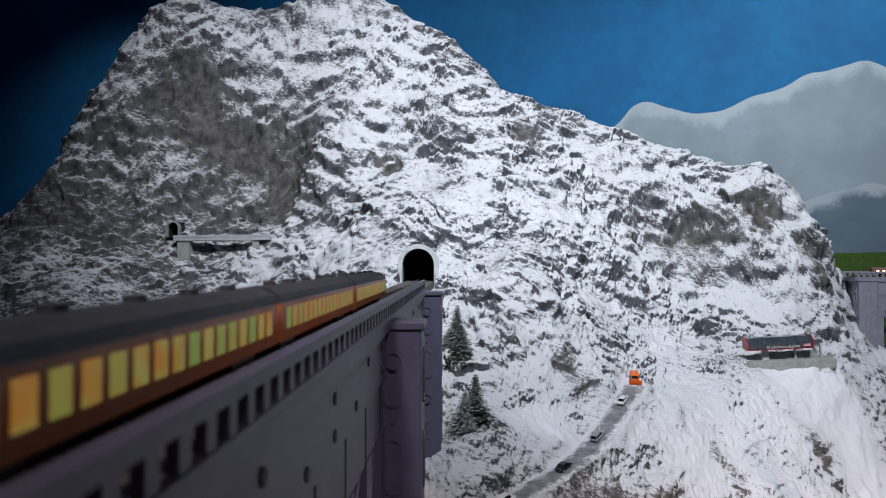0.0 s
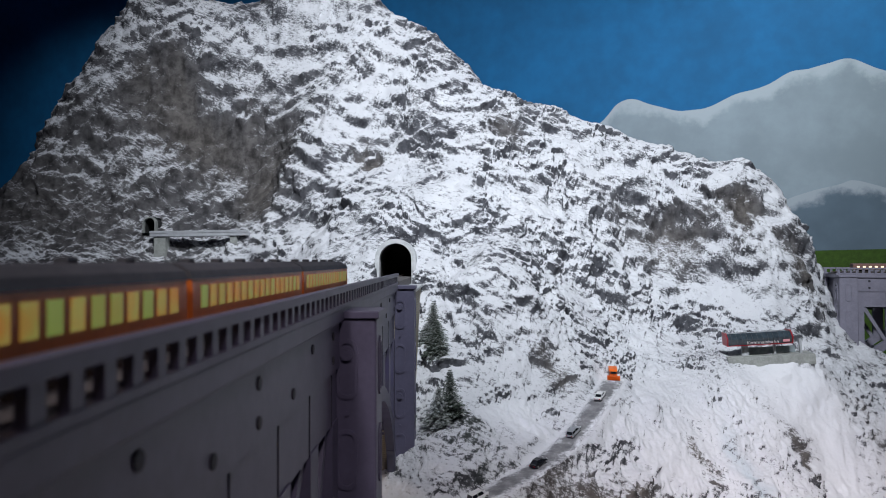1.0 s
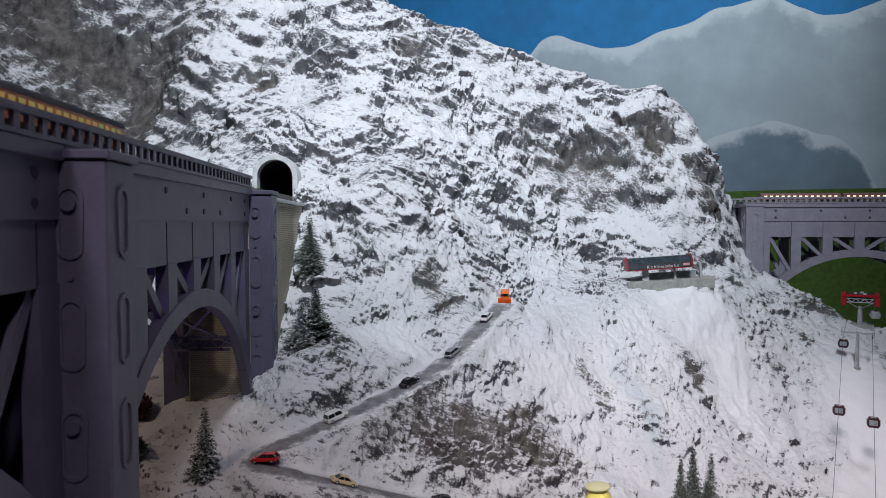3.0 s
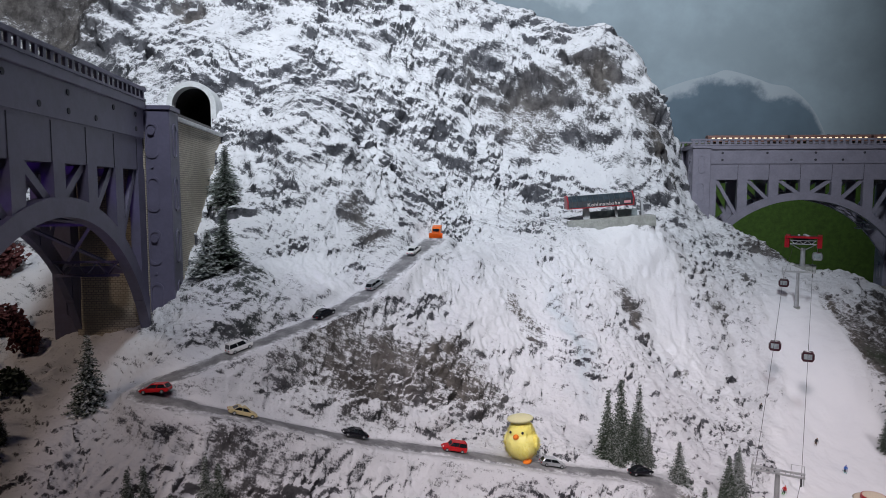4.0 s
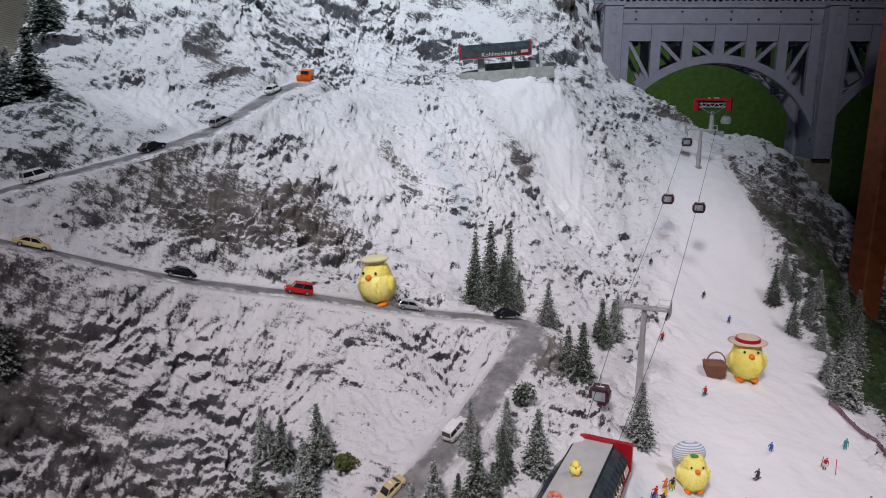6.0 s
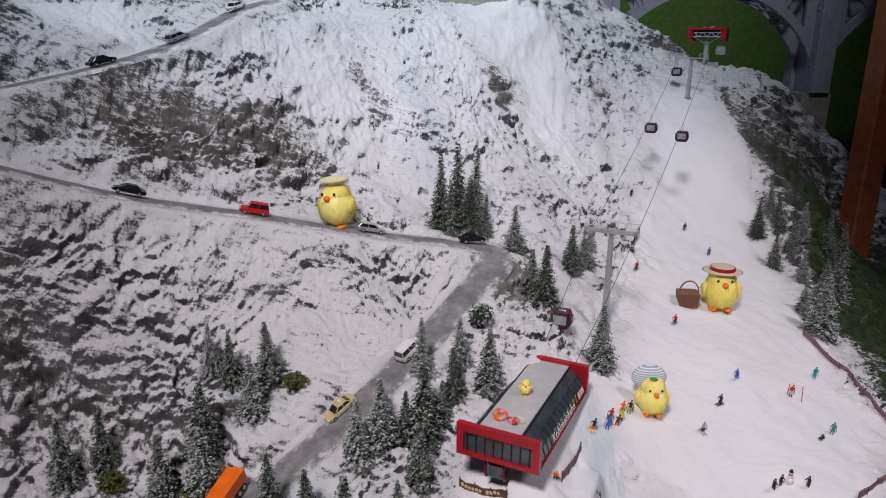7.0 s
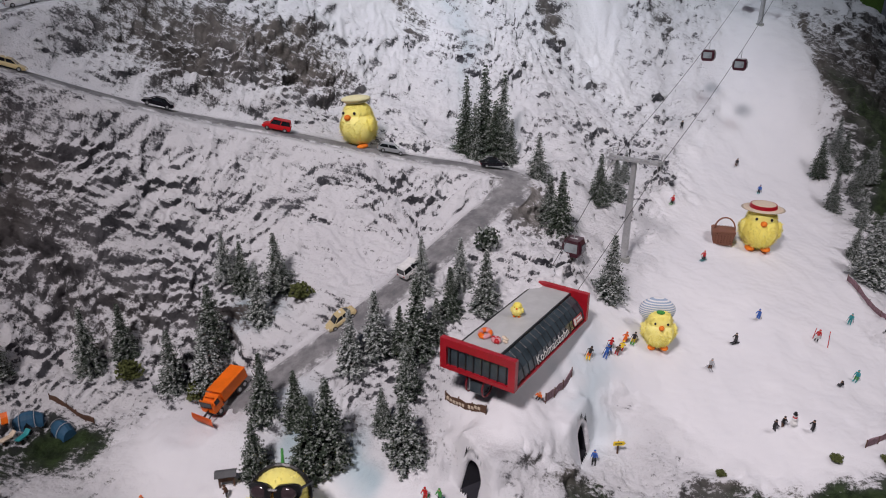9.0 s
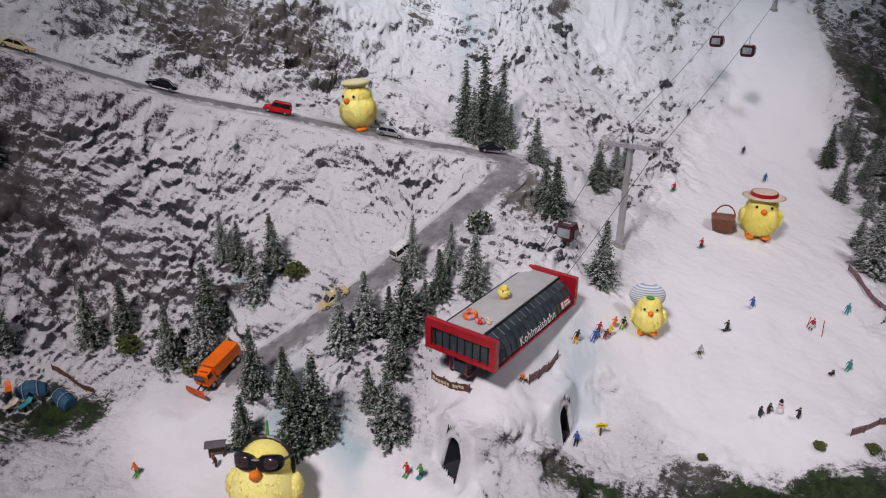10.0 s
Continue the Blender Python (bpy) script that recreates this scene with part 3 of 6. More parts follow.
def masks(x, y):
    """Groomed snow, bare rock, grass and painted-in blue shade on the land."""
    j = lattice_noise(np.stack([x * 9, y * 9, x * 0], 1), 31) * 0.035 + lattice_noise(np.stack([x * 30, y * 30, x * 0], 1), 32) * 0.02
    u, v = x + j, y - j
    piste = chain(u, v, [(1.17, 1.03, 0.17), (1.24, 1.15, 0.20), (1.36, 1.45, 0.145), (1.48, 1.72, 0.115), (1.60, 1.96, 0.12)], 0.05)
    piste = np.maximum(piste, chain(u, v, [(0.80, 0.93, 0.07), (0.95, 1.06, 0.07), (1.1, 1.05, 0.1)], 0.04))
    piste = np.maximum(piste, chain(u, v, [(0.39, 0.93, 0.045), (0.47, 0.86, 0.06), (0.62, 0.83, 0.07), (0.72, 0.82, 0.05)], 0.04))
    piste = np.maximum(piste, 0.6 * chain(u, v, [(1.05, 1.97, 0.08), (1.13, 1.90, 0.06), (1.13, 1.78, 0.035)], 0.07))
    piste = np.maximum(piste, 0.3 * chain(u, v, [(0.62, 1.60, 0.06), (0.80, 1.75, 0.08), (0.95, 1.90, 0.08)], 0.06))
    piste = np.maximum(piste, 0.6 * chain(u, v, [(0.15, 1.58, 0.03), (0.25, 1.60, 0.05)], 0.04))
    bare = blob(u, v, 0.35, 1.425, 0.19, 0.045, 12) + blob(u, v, 0.52, 1.50, 0.08, 0.04, 20) + blob(u, v, 0.67, 1.675, 0.035, 0.02)
    bare += 0.75 * blob(u, v, 0.90, 2.50, 0.16, 0.05) + blob(u, v, 1.17, 2.44, 0.08, 0.05) + blob(u, v, -0.22, 2.615, 0.05, 0.03) + 0.9 * blob(u, v, 1.33, 2.40, 0.06, 0.05)
    bare += 0.7 * blob(u, v, -0.92, 2.78, 0.30, 0.06) + 0.8 * blob(u, v, -0.62, 2.66, 0.10, 0.10) + 0.6 * blob(u, v, 0.30, 2.62, 0.08, 0.05) + 0.6 * blob(u, v, 0.33, 1.76, 0.06, 0.03)
    bare += 0.7 * blob(u, v, 0.13, 1.16, 0.10, 0.06, 10) + 0.45 * blob(u, v, 0.30, 1.10, 0.12, 0.04, 10) + 0.8 * blob(u, v, 0.46, 1.10, 0.05, 0.03, 30) + 0.8 * blob(u, v, 1.68, 1.80, 0.09, 0.12, -30) + 0.7 * blob(u, v, 1.85, 1.95, 0.12, 0.12) + 0.7 * blob(u, v, 1.02, 1.80, 0.05, 0.03, -30) + 0.6 * blob(u, v, 0.93, 1.22, 0.03, 0.08)
    bare += 0.8 * blob(u, v, 2.02, 2.02, 0.16, 0.12) + 0.9 * blob(u, v, 1.69, 1.98, 0.05, 0.12) + 0.8 * blob(u, v, 1.65, 2.29, 0.10, 0.05)
    for cx, cy in [(0.93, 1.87), (0.98, 1.85), (1.01, 1.77), (1.08, 1.85), (0.89, 1.65), (1.29, 1.96), (0.68, 1.67), (1.46, 2.1), (1.3, 1.91), (1.12, 1.74)]:
        bare += 0.55 * blob(u, v, cx, cy, 0.032, 0.03)
    bare += 0.3 * blob(u, v, -0.95, 2.60, 0.45, 0.30)
    bare += 0.5 * blob(u, v, -1.5, 2.5, 0.4, 0.25) + 0.9 * blob(u, v, 1.15, 0.875, 0.17, 0.02) + 0.9 * blob(u, v, 0.85, 0.855, 0.035, 0.035) + 0.5 * blob(u, v, 0.735, 0.895, 0.03, 0.02) + 0.6 * blob(u, v, 0.895, 0.955, 0.02, 0.02)
    grass = 0.38 * blob(u, v, 0.10, 1.50, 0.08, 0.07) + 1.3 * blob(u, v, 0.288, 0.930, 0.055, 0.038) + 0.8 * blob(u, v, 0.20, 0.88, 0.04, 0.04) + 1.3 * blob(u, v, 1.17, 0.825, 0.19, 0.036) + 1.2 * blob(u, v, 0.905, 0.832, 0.040, 0.028)
    grass += smooth(1.56, 1.72, u - 0.35 * (v - 1.5)) * (1 - smooth(1.75, 1.95, v)) + blob(u, v, 2.35, 1.72, 0.3, 0.25)
    # spots where blue shadow is painted on the snow
    blue_shade = blob(u, v, 0.545, 0.925, 0.03, 0.05) + blob(u, v, 0.62, 0.90, 0.02, 0.04) + blob(u, v, 0.47, 1.115, 0.03, 0.03) + 0.7 * blob(u, v, 0.915, 0.99, 0.03, 0.08, -30) + 0.5 * blob(u, v, 0.8, 1.62, 0.03, 0.12)
    piste = piste * (1 - np.clip(blob(u, v, 1.70, 1.98, 0.04, 0.12), 0, 1))
    return np.clip(piste, 0, 1), np.clip(bare, 0, 1), np.clip(grass, 0, 1), np.clip(blue_shade, 0, 1)


def stepped(spans):
    """Grid lines: (end, step) after a start."""
    out = [spans[0]]
    for end, step in spans[1:]:
        n = max(1, round((end - out[-1]) / step))
        out += list(np.linspace(out[-1], end, n + 1)[1:])
    return np.array(out)


# bores cut through the land: pose of the mouth, half width, height, depth ahead and behind
WALKERS = Matrix.Translation(MOUTHS[0][:3]) @ Matrix.Rotation(radians(MOUTHS[0][4]), 4, "Z")
SKIERS = Matrix.Translation(MOUTHS[1][:3]) @ Matrix.Rotation(radians(MOUTHS[1][4]), 4, "Z")
BORES = [(pose(-0.072, 1.985, 0.915, 0, 0, -1.5), 0.048, 0.127, 0.2, 0.2), (pose(-1.012, 2.53, 1.092), 0.020, 0.056, 0.06, 0.09),
         (WALKERS, 0.0195, 0.047, 0.022, 0.040), (SKIERS, 0.0165, 0.046, 0.022, 0.040)]


def build_land():
    xs = stepped([-2.3, (-1.75, 0.012), (-0.1, 0.0062), (0.95, 0.0021), (1.5, 0.0040), (1.9, 0.007), (2.7, 0.014)])
    ys = stepped([0.3, (0.78, 0.012), (0.98, 0.0032), (1.42, 0.0021), (1.95, 0.0040), (2.95, 0.0052), (3.55, 0.012)])
    gx, gy = np.meshgrid(xs, ys)
    x, y = gx.ravel(), gy.ravel()
    z = land_height(x, y)
    g = z.reshape(gx.shape)
    dy, dx = np.gradient(g, ys, xs)
    n = np.stack([-dx.ravel(), -dy.ravel(), np.ones(x.size)], 1)
    n /= np.linalg.norm(n, axis=1)[:, None]
    p = np.stack([x, y, z], 1)
    d, _ = road_height(x, y)
    piste, bare, grass, blue_shade = masks(x, y)
    rough = (1 - 0.96 * piste) * smooth(0.022, 0.060, d)
    for mx, my, _, _, turn in MOUTHS:
        rough *= 1 - 0.9 * mouth_reach(x, y, mx, my, turn)[0]
    # strata fall to the east
    q = np.stack([x - 0.38 * z, y, z + 0.38 * x], 1)
    warp = np.stack([lattice_noise(q * 4, 3), lattice_noise(q * 4, 4), lattice_noise(q * 4, 5)], 1) * 0.055
    warp += np.stack([lattice_noise(q * 17, 6), lattice_noise(q * 17, 7), lattice_noise(q * 17, 8)], 1) * 0.014
    warp += np.stack([lattice_noise(q * 60, 61), lattice_noise(q * 60, 62), lattice_noise(q * 60, 63)], 1) * 0.004
    q = q + warp
    high = smooth(0.45, 0.95, z)
    patch = 0.42 + 0.58 * smooth(-0.30, 0.30, lattice_noise(q * 5, 21)) + 0.3 * bare
    h = 0.032 * lattice_noise(q * 4.2, 11) + 0.022 * (0.3 - np.abs(lattice_noise(q * 8, 12))) + 0.010 * lattice_noise(q * 15, 13)
    h *= 0.55 + 0.45 * high
    # ledges: a sharp dark underside below a long snowy back, at four sizes
    step = q[:, 2] + 0.35 * q[:, 1] + 0.02 * lattice_noise(q * 9, 50)
    crag = (0.4 + 0.6 * high) * 0.009 * ledge(step / 0.105 + 0.8 * lattice_noise(q * 3, 51)) * smooth(-0.1, 0.4, lattice_noise(q * 4.5, 52))
    crag += (0.65 + 0.35 * high) * 0.0075 * ledge(step / 0.043 + 1.1 * lattice_noise(q * 8, 53)) * smooth(-0.1, 0.35, lattice_noise(q * 11, 54))
    crag += 0.0046 * ledge(step / 0.020 + 1.2 * lattice_noise(q * 17, 55)) * smooth(-0.15, 0.35, lattice_noise(q * 22, 56))
    small = 1 - 0.75 * high
    crag += small * 0.0026 * ledge(step / 0.0095 + 1.2 * lattice_noise(q * 33, 57)) * smooth(-0.15, 0.30, lattice_noise(q * 40, 58))
    # crumpled and broken faces, then grain
    crag += 0.65 * (0.016 * (0.25 - np.abs(lattice_noise(q * 13, 64))) + 0.013 * (0.25 - np.abs(lattice_noise(q * 27, 65)))) + 0.0065 * (0.25 - np.abs(lattice_noise(q * 52, 66)))
    crag += (0.35 + 0.65 * high) * 0.16 * facets(q * (0.8, 1, 1.15), 11, 41) + 0.20 * facets(q * (0.8, 1, 1.2), 27, 42) + small * 0.22 * facets(q, 60, 43)
    crag += 0.004 * lattice_noise(q * 36, 14) + small * (0.0035 * (np.abs(lattice_noise(q * 75, 15)) - 0.25) + 0.0028 * lattice_noise(q * 150, 16))
    h = (h + crag * patch) * rough
    h += 0.0022 * lattice_noise(p * 28, 17) * smooth(0.024, 0.05, d) + 0.0008 * lattice_noise(p * 110, 18)
    h -= 0.022 * smooth(0.35, 0.75, bare) * smooth(0.95, 1.1, z)
    p = p + n * h[:, None]
    r, c = gx.shape
    # snow lies where the broken surface tilts up against the general slope, thins on the steep and in the undersides
    net = p.reshape(r, c, 3)
    turned_up = np.cross(np.gradient(net, axis=1), np.gradient(net, axis=0)).reshape(-1, 3)
    turned_up /= np.linalg.norm(turned_up, axis=1)[:, None] + 1e-12
    tilt = turned_up[:, 2] - n[:, 2]
    cover = 0.55 + (1.0 - 0.6 * bare) * tilt + 0.30 * (n[:, 2] - 0.6) + 0.20 * lattice_noise(q * 4, 71) + 0.14 * lattice_noise(q * 13, 72)
    cover += 0.12 * (1 - high) - 0.10 * smooth(0.1, 0.9, -x) * high - 0.21 * blob(x, y, 0.17, 1.14, 0.20, 0.09, 8) - 0.16 * blob(x, y, 0.44, 1.13, 0.09, 0.04, 20) - bare * (0.54 + 0.1 * lattice_noise(q * 22, 73))
    idx = np.arange(r * c).reshape(r, c)
    quads = np.stack([idx[:-1, :-1], idx[:-1, 1:], idx[1:, 1:], idx[1:, :-1]], -1).reshape(-1, 4)
    keep = np.ones(len(quads), dtype=bool)
    for m, w, tall, ahead, behind in BORES:
        inv = np.array(m.inverted())
        loc = p @ inv[:3, :3].T + inv[:3, 3]
        top = np.where(np.abs(loc[:, 0]) < w, tall - w + np.sqrt(np.clip(w * w - loc[:, 0] ** 2, 0, None)), -1)
        inside = (loc[:, 2] > (0.004 if tall < 0.053 else -0.004)) & (loc[:, 2] < top) & (loc[:, 1] > -ahead) & (loc[:, 1] < behind)
        keep &= ~inside[quads].any(1)
    quads = quads[keep]
    me = bpy.data.meshes.new("ground")
    me.vertices.add(len(p))
    me.vertices.foreach_set("co", p.astype(np.float32).ravel())
    me.loops.add(quads.size)
    me.loops.foreach_set("vertex_index", quads.ravel().astype(np.int32))
    me.polygons.add(len(quads))
    me.polygons.foreach_set("loop_start", np.arange(0, quads.size, 4, dtype=np.int32))
    me.update()
    me.polygons.foreach_set("use_smooth", np.ones(len(quads), dtype=bool))
    dirt = np.clip(blob(x, y, 0.865, 1.27, 0.045, 0.055) * 1.4, 0, 1)
    for key, val in (("cover", cover), ("piste", piste), ("bare", bare), ("grass", grass), ("blue_shade", blue_shade), ("dirt", dirt), ("verge", (1 - smooth(0.02, 0.045, d)) * np.where(y < 1.05, smooth(0.45, 0.51, x), 1))):
        me.attributes.new(key, "FLOAT", "POINT").data.foreach_set("value", val.astype(np.float32))
    me.materials.append(MAT["snowrock"])
    return p, tagged(new("ground", me), "snow-dusted grey rock landscape of a model railway", "ground", kind="structure")


SURFACE, ground = build_land()


def land_point(x, y):
    """The land's surface at x, y."""
    d = (SURFACE[:, 0] - x) ** 2 + (SURFACE[:, 1] - y) ** 2
    return Vector((x, y, float(SURFACE[int(np.argmin(d)), 2])))


# ---- painted backdrop wall ----
WALL = pose(1.3, 4.0, 0, 0, 0, -19)


def wall_panel(name, outline, depth, mat, label):
    bm = bmesh.new()
    prism(bm, outline, -depth, -depth + 0.003 if depth else 0.02)
    ob = new(name, mesh_from(name, bm, mat))
    ob.matrix_world = WALL
    return tagged(ob, label, "backdrop", kind="structure")


def wavy(knots, step, amp, seed):
    """A painted outline: a rounded line through the knots with small waves."""
    k = curve_points([(u, 0, z) for u, z in knots], step)
    w = lattice_noise(np.stack([k[:, 0] * 9, k[:, 0] * 0 + 0.5, k[:, 2] * 0 + 0.5], 1), seed)
    return [(float(p[0]), float(p[2] + amp * v)) for p, v in zip(k, w)]


wall_panel("backdrop", [(-9.5, -0.6), (3.2, -0.6), (3.2, 4.5), (-9.5, 4.5)], 0.0, "sky_blue", "wall painted as a deep blue sky")
FAR_RIDGE = [(-1.3, 1.5), (-0.7, 1.66), (-0.3, 1.80), (-0.16, 1.93), (-0.07, 1.95), (0.04, 1.905), (0.2, 1.855), (0.35, 1.875), (0.5, 1.94), (0.65, 1.97), (0.77, 2.03), (0.91, 2.05), (1.05, 2.085), (1.21, 2.01), (1.4, 1.965), (1.8, 2.05), (2.4, 1.9), (3.1, 1.75)]
top = wavy(FAR_RIDGE, 0.03, 0.012, 5)


def painted_mountain(name, outline, foot, depth, mat, label):
    """A flat painted mountain; how far each point lies below its ridge steers the painted snow."""
    drops = [0, 0.015, 0.03, 0.045, 0.06, 0.08, 0.10, 0.13, 0.17, 0.24, 0.34]
    verts, below = [], []
    for u, z in outline:
        for d in drops + [max(0.36, z - foot)]:
            verts.append((u, -depth, z - d))
            below.append(d)
    n = len(drops) + 1
    faces = [(i * n + j, (i + 1) * n + j, (i + 1) * n + j + 1, i * n + j + 1) for i in range(len(outline) - 1) for j in range(n - 1)]
    me = bpy.data.meshes.new(name)
    me.from_pydata(verts, [], faces)
    me.attributes.new("below", "FLOAT", "POINT").data.foreach_set("value", below)
    me.materials.append(MAT[mat])
    ob = new(name, me)
    ob.matrix_world = WALL
    return tagged(ob, label, "backdrop", kind="structure")


painted_mountain("backdrop_mountains", top, 0.3, 0.006, "far_grey", "grey snow-capped mountains painted on the backdrop")
dark_top = wavy([(0.6, 1.22), (0.70, 1.29), (0.76, 1.33), (0.83, 1.355), (1.0, 1.396), (1.09, 1.418), (1.29, 1.345), (1.40, 1.31), (1.51, 1.2), (1.59, 1.03)], 0.02, 0.008, 8)
painted_mountain("backdrop_dark_mountain", dark_top, 0.9, 0.014, "far_dark", "dark flat-topped mountain with pale snow painted on the backdrop")
wall_panel("backdrop_meadow", [(-1.2, -0.5), (3.15, -0.5), (3.15, 1.03), (2.0, 1.05), (1.2, 1.045), (0.4, 1.03), (-1.2, 1.0)], 0.022, "meadow", "green meadow painted along the foot of the backdrop")


def hall_wall(name, x0, x1, y0, y1, z0, z1, label):
    ob = new(name, mesh_from(name, new_box(x0, x1, y0, y1, z0, z1), "hall_dark"))
    return tagged(ob, label, "wall", kind="structure")


hall_wall("floor", -7.5, 5.0, -2.5, 5.2, -0.75, -0.65, "dark floor of the exhibition hall")
hall_wall("wall_south", -7.5, 5.0, -2.6, -2.5, -0.65, 4.4, "dark wall of the exhibition hall")
hall_wall("wall_west", -7.6, -7.5, -2.5, 6.9, -0.65, 4.4, "dark wall of the exhibition hall")
hall_wall("wall_east", 4.5, 4.6, -2.5, 4.5, -0.65, 4.4, "dark wall of the exhibition hall")


# ---- railway bridges ----
SPAN, WIDE, PIER = 0.66, 0.125, 0.06


def arch_z(x, off=0.0):
    r = 0.364 + off
    dx = x - SPAN / 2
    return -0.551 + math.sqrt(max(r * r - dx * dx, 0.0))


BALUSTER = {p: mesh_from("baluster", new_box(-0.004, 0.004, -0.002, 0.002, 0.003, 0.018), p) for p in ("bridge_grey", "bridge_pale")}
SLEEPER = mesh_from("sleeper", new_box(0, 0.003, 0.019, 0.051, 0.0035, 0.006), "sleeper")
stud = bmesh.new()
rod(stud, (0, -0.0012, 0), (0, 0.0012, 0), 0.0042, sides=10)
RIVET = mesh_from("rivet", stud, "dark_gap")


def bridge_span(at, label, paint="bridge_grey"):
    t = thing("railway_bridge", at, label, "bridge", "bridge spans")
    part("deck", new_box(-PIER, SPAN, -0.008, WIDE + 0.008, -0.014, 0.0, 0.001), paint, t)
    for side, y0, y1 in (("front", 0.0, 0.014), ("back", WIDE - 0.014, WIDE)):
        proud = -0.003 if side == "front" else 0.003
        part("girder", new_box(0, SPAN, y0 + proud, y1 + proud, -0.063, -0.014), paint, t)
        part("girder", new_box(0, SPAN, y0, y1, -0.118, -0.063), paint, t)
        xs = [0.0165 + i * 0.1045 for i in range(7)]
        for x in xs:
            part("post", new_box(x - 0.0165, x + 0.0165, y0 + proud * 0.5, y1, arch_z(x, 0.012), -0.116), paint, t)
            part("seam", new_box(x - 0.0172, x - 0.0158, y0 - 0.0008, y0 + 0.003, -0.118, -0.066), "dark_gap", t)
        for i in range(6):
            a, b = xs[i] + 0.0165, xs[i + 1] - 0.0165
            lean = i < 3
            xa, xb = (a, b) if lean else (b, a)
            zb = arch_z(xb, 0.02)
            d = math.hypot(xb - xa, zb + 0.118)
            bm = bmesh.new()
            box(bm, 0, d, y0 + 0.004, y1 - 0.003, -0.006, 0.006)
            ob = part("diagonal", bm, paint, t)
            ob.matrix_basis = Matrix.Translation((xa, 0, -0.118)) @ Matrix.Rotation(-math.atan2(zb + 0.118, xb - xa), 4, "Y")
        bm = bmesh.new()
        ring = []
        n = 28
        for i in range(n + 1):
            x = SPAN * i / n
            zi, zo = arch_z(x), arch_z(x, 0.026)
            ring.append([bm.verts.new((x, y, z)) for y, z in ((y0 + proud, zi), (y1, zi), (y1, zo), (y0 + proud, zo))])
        for i in range(n):
            for j in range(4):
                bm.faces.new((ring[i][j], ring[i + 1][j], ring[i + 1][(j + 1) % 4], ring[i][(j + 1) % 4]))
        bm.faces.new(ring[0])
        bm.faces.new(ring[-1][::-1])
        part("arch_rib", bm, paint, t)
        # parapet
        yy = -0.006 if side == "front" else WIDE + 0.006
        part("handrail", new_box(-PIER, SPAN, yy - 0.004, yy + 0.004, 0.0165, 0.0225), paint, t)
        part("kerb", new_box(-PIER, SPAN, yy - 0.003, yy + 0.003, 0.0, 0.004), paint, t)
        for i in range(36):
            part_mesh("baluster", BALUSTER[paint], t, Matrix.Translation((-PIER + 0.01 + i * 0.02, yy, 0)))
        for x, z in [(0.05, -0.026), (0.2, -0.026), (0.36, -0.026), (0.52, -0.026), (0.62, -0.026), (0.05, -0.05), (0.28, -0.05), (0.36, -0.05), (0.45, -0.05), (0.62, -0.05)]:
            part_mesh("rivet", RIVET, t, Matrix.Translation((x, y0 + proud if side == "front" else y1 + proud, z)))
    # cross bracing between the ribs
    for x in (0.07, 0.2, 0.33, 0.46, 0.59):
        z = arch_z(x) + 0.006
        part("cross_beam", new_box(x - 0.004, x + 0.004, 0.012, WIDE - 0.012, z, z + 0.012), paint, t)
        part("cross_beam", new_box(x - 0.003, x + 0.003, 0.012, WIDE - 0.012, -0.13, -0.118), paint, t)
    for x0, x1 in ((0.07, 0.2), (0.2, 0.33), (0.33, 0.46), (0.46, 0.59)):
        for ya, yb in ((0.012, WIDE - 0.012), (WIDE - 0.012, 0.012)):
            bm = bmesh.new()
            rod(bm, (x0, ya, arch_z(x0) + 0.01), (x1, yb, arch_z(x1) + 0.01), 0.003, sides=4)
            part("brace", bm, paint, t)
    for x, z in ((0.10, -0.29), (0.56, -0.29)):
        bm = bmesh.new()
        for dz in (0.0, 0.022):
            box(bm, x - 0.003, x + 0.003, 0.012, WIDE - 0.012, z + dz - 0.002, z + dz + 0.002)
        for i in range(6):
            ya = 0.014 + i * (WIDE - 0.028) / 6
            yb = ya + (WIDE - 0.028) / 6
            rod(bm, (x, ya, z if i % 2 else z + 0.022), (x, yb, z + 0.022 if i % 2 else z), 0.0016, sides=4)
        part("lattice_beam", bm, paint, t)
    # track
    part("ballast", new_box(-PIER, SPAN, 0.004, 0.075, 0.0, 0.004), "ballast", t)
    for i in range(100):
        part_mesh("sleeper", SLEEPER, t, Matrix.Translation((-PIER + 0.004 + i * 0.0072, 0, 0)))
    for y in (0.0268, 0.0433):
        part("rail", new_box(-PIER, SPAN, y - 0.0006, y + 0.0006, 0.006, 0.0085), "rail", t)
    return t


def oval(bm, axis, at, w, h, depth):
    """A raised oval rim on a pier's face."""
    pts = [(math.cos(a) * w, math.sin(a) * w + (h if math.sin(a) >= 0 else -h)) for a in [i * math.pi / 6 for i in range(12)]]
    outer, inner = [], []
    for u, v in pts:
        o = (at[0] + u, at[1], at[2] + v) if axis == "y" else (at[0], at[1] + u, at[2] + v)
        i_ = (at[0] + u * 0.72, at[1], at[2] + v * 0.86) if axis == "y" else (at[0], at[1] + u * 0.72, at[2] + v * 0.86)
        outer.append(o)
        inner.append(i_)
    off = Vector((0, depth, 0)) if axis == "y" else Vector((depth, 0, 0))
    vo = [bm.verts.new(Vector(p)) for p in outer]
    vo2 = [bm.verts.new(Vector(p) + off) for p in outer]
    vi2 = [bm.verts.new(Vector(p) + off) for p in inner]
    vi = [bm.verts.new(Vector(p)) for p in inner]
    n = len(vo)
    for i in range(n):
        j = (i + 1) % n
        bm.faces.new((vo[i], vo[j], vo2[j], vo2[i]))
        bm.faces.new((vo2[i], vo2[j], vi2[j], vi2[i]))
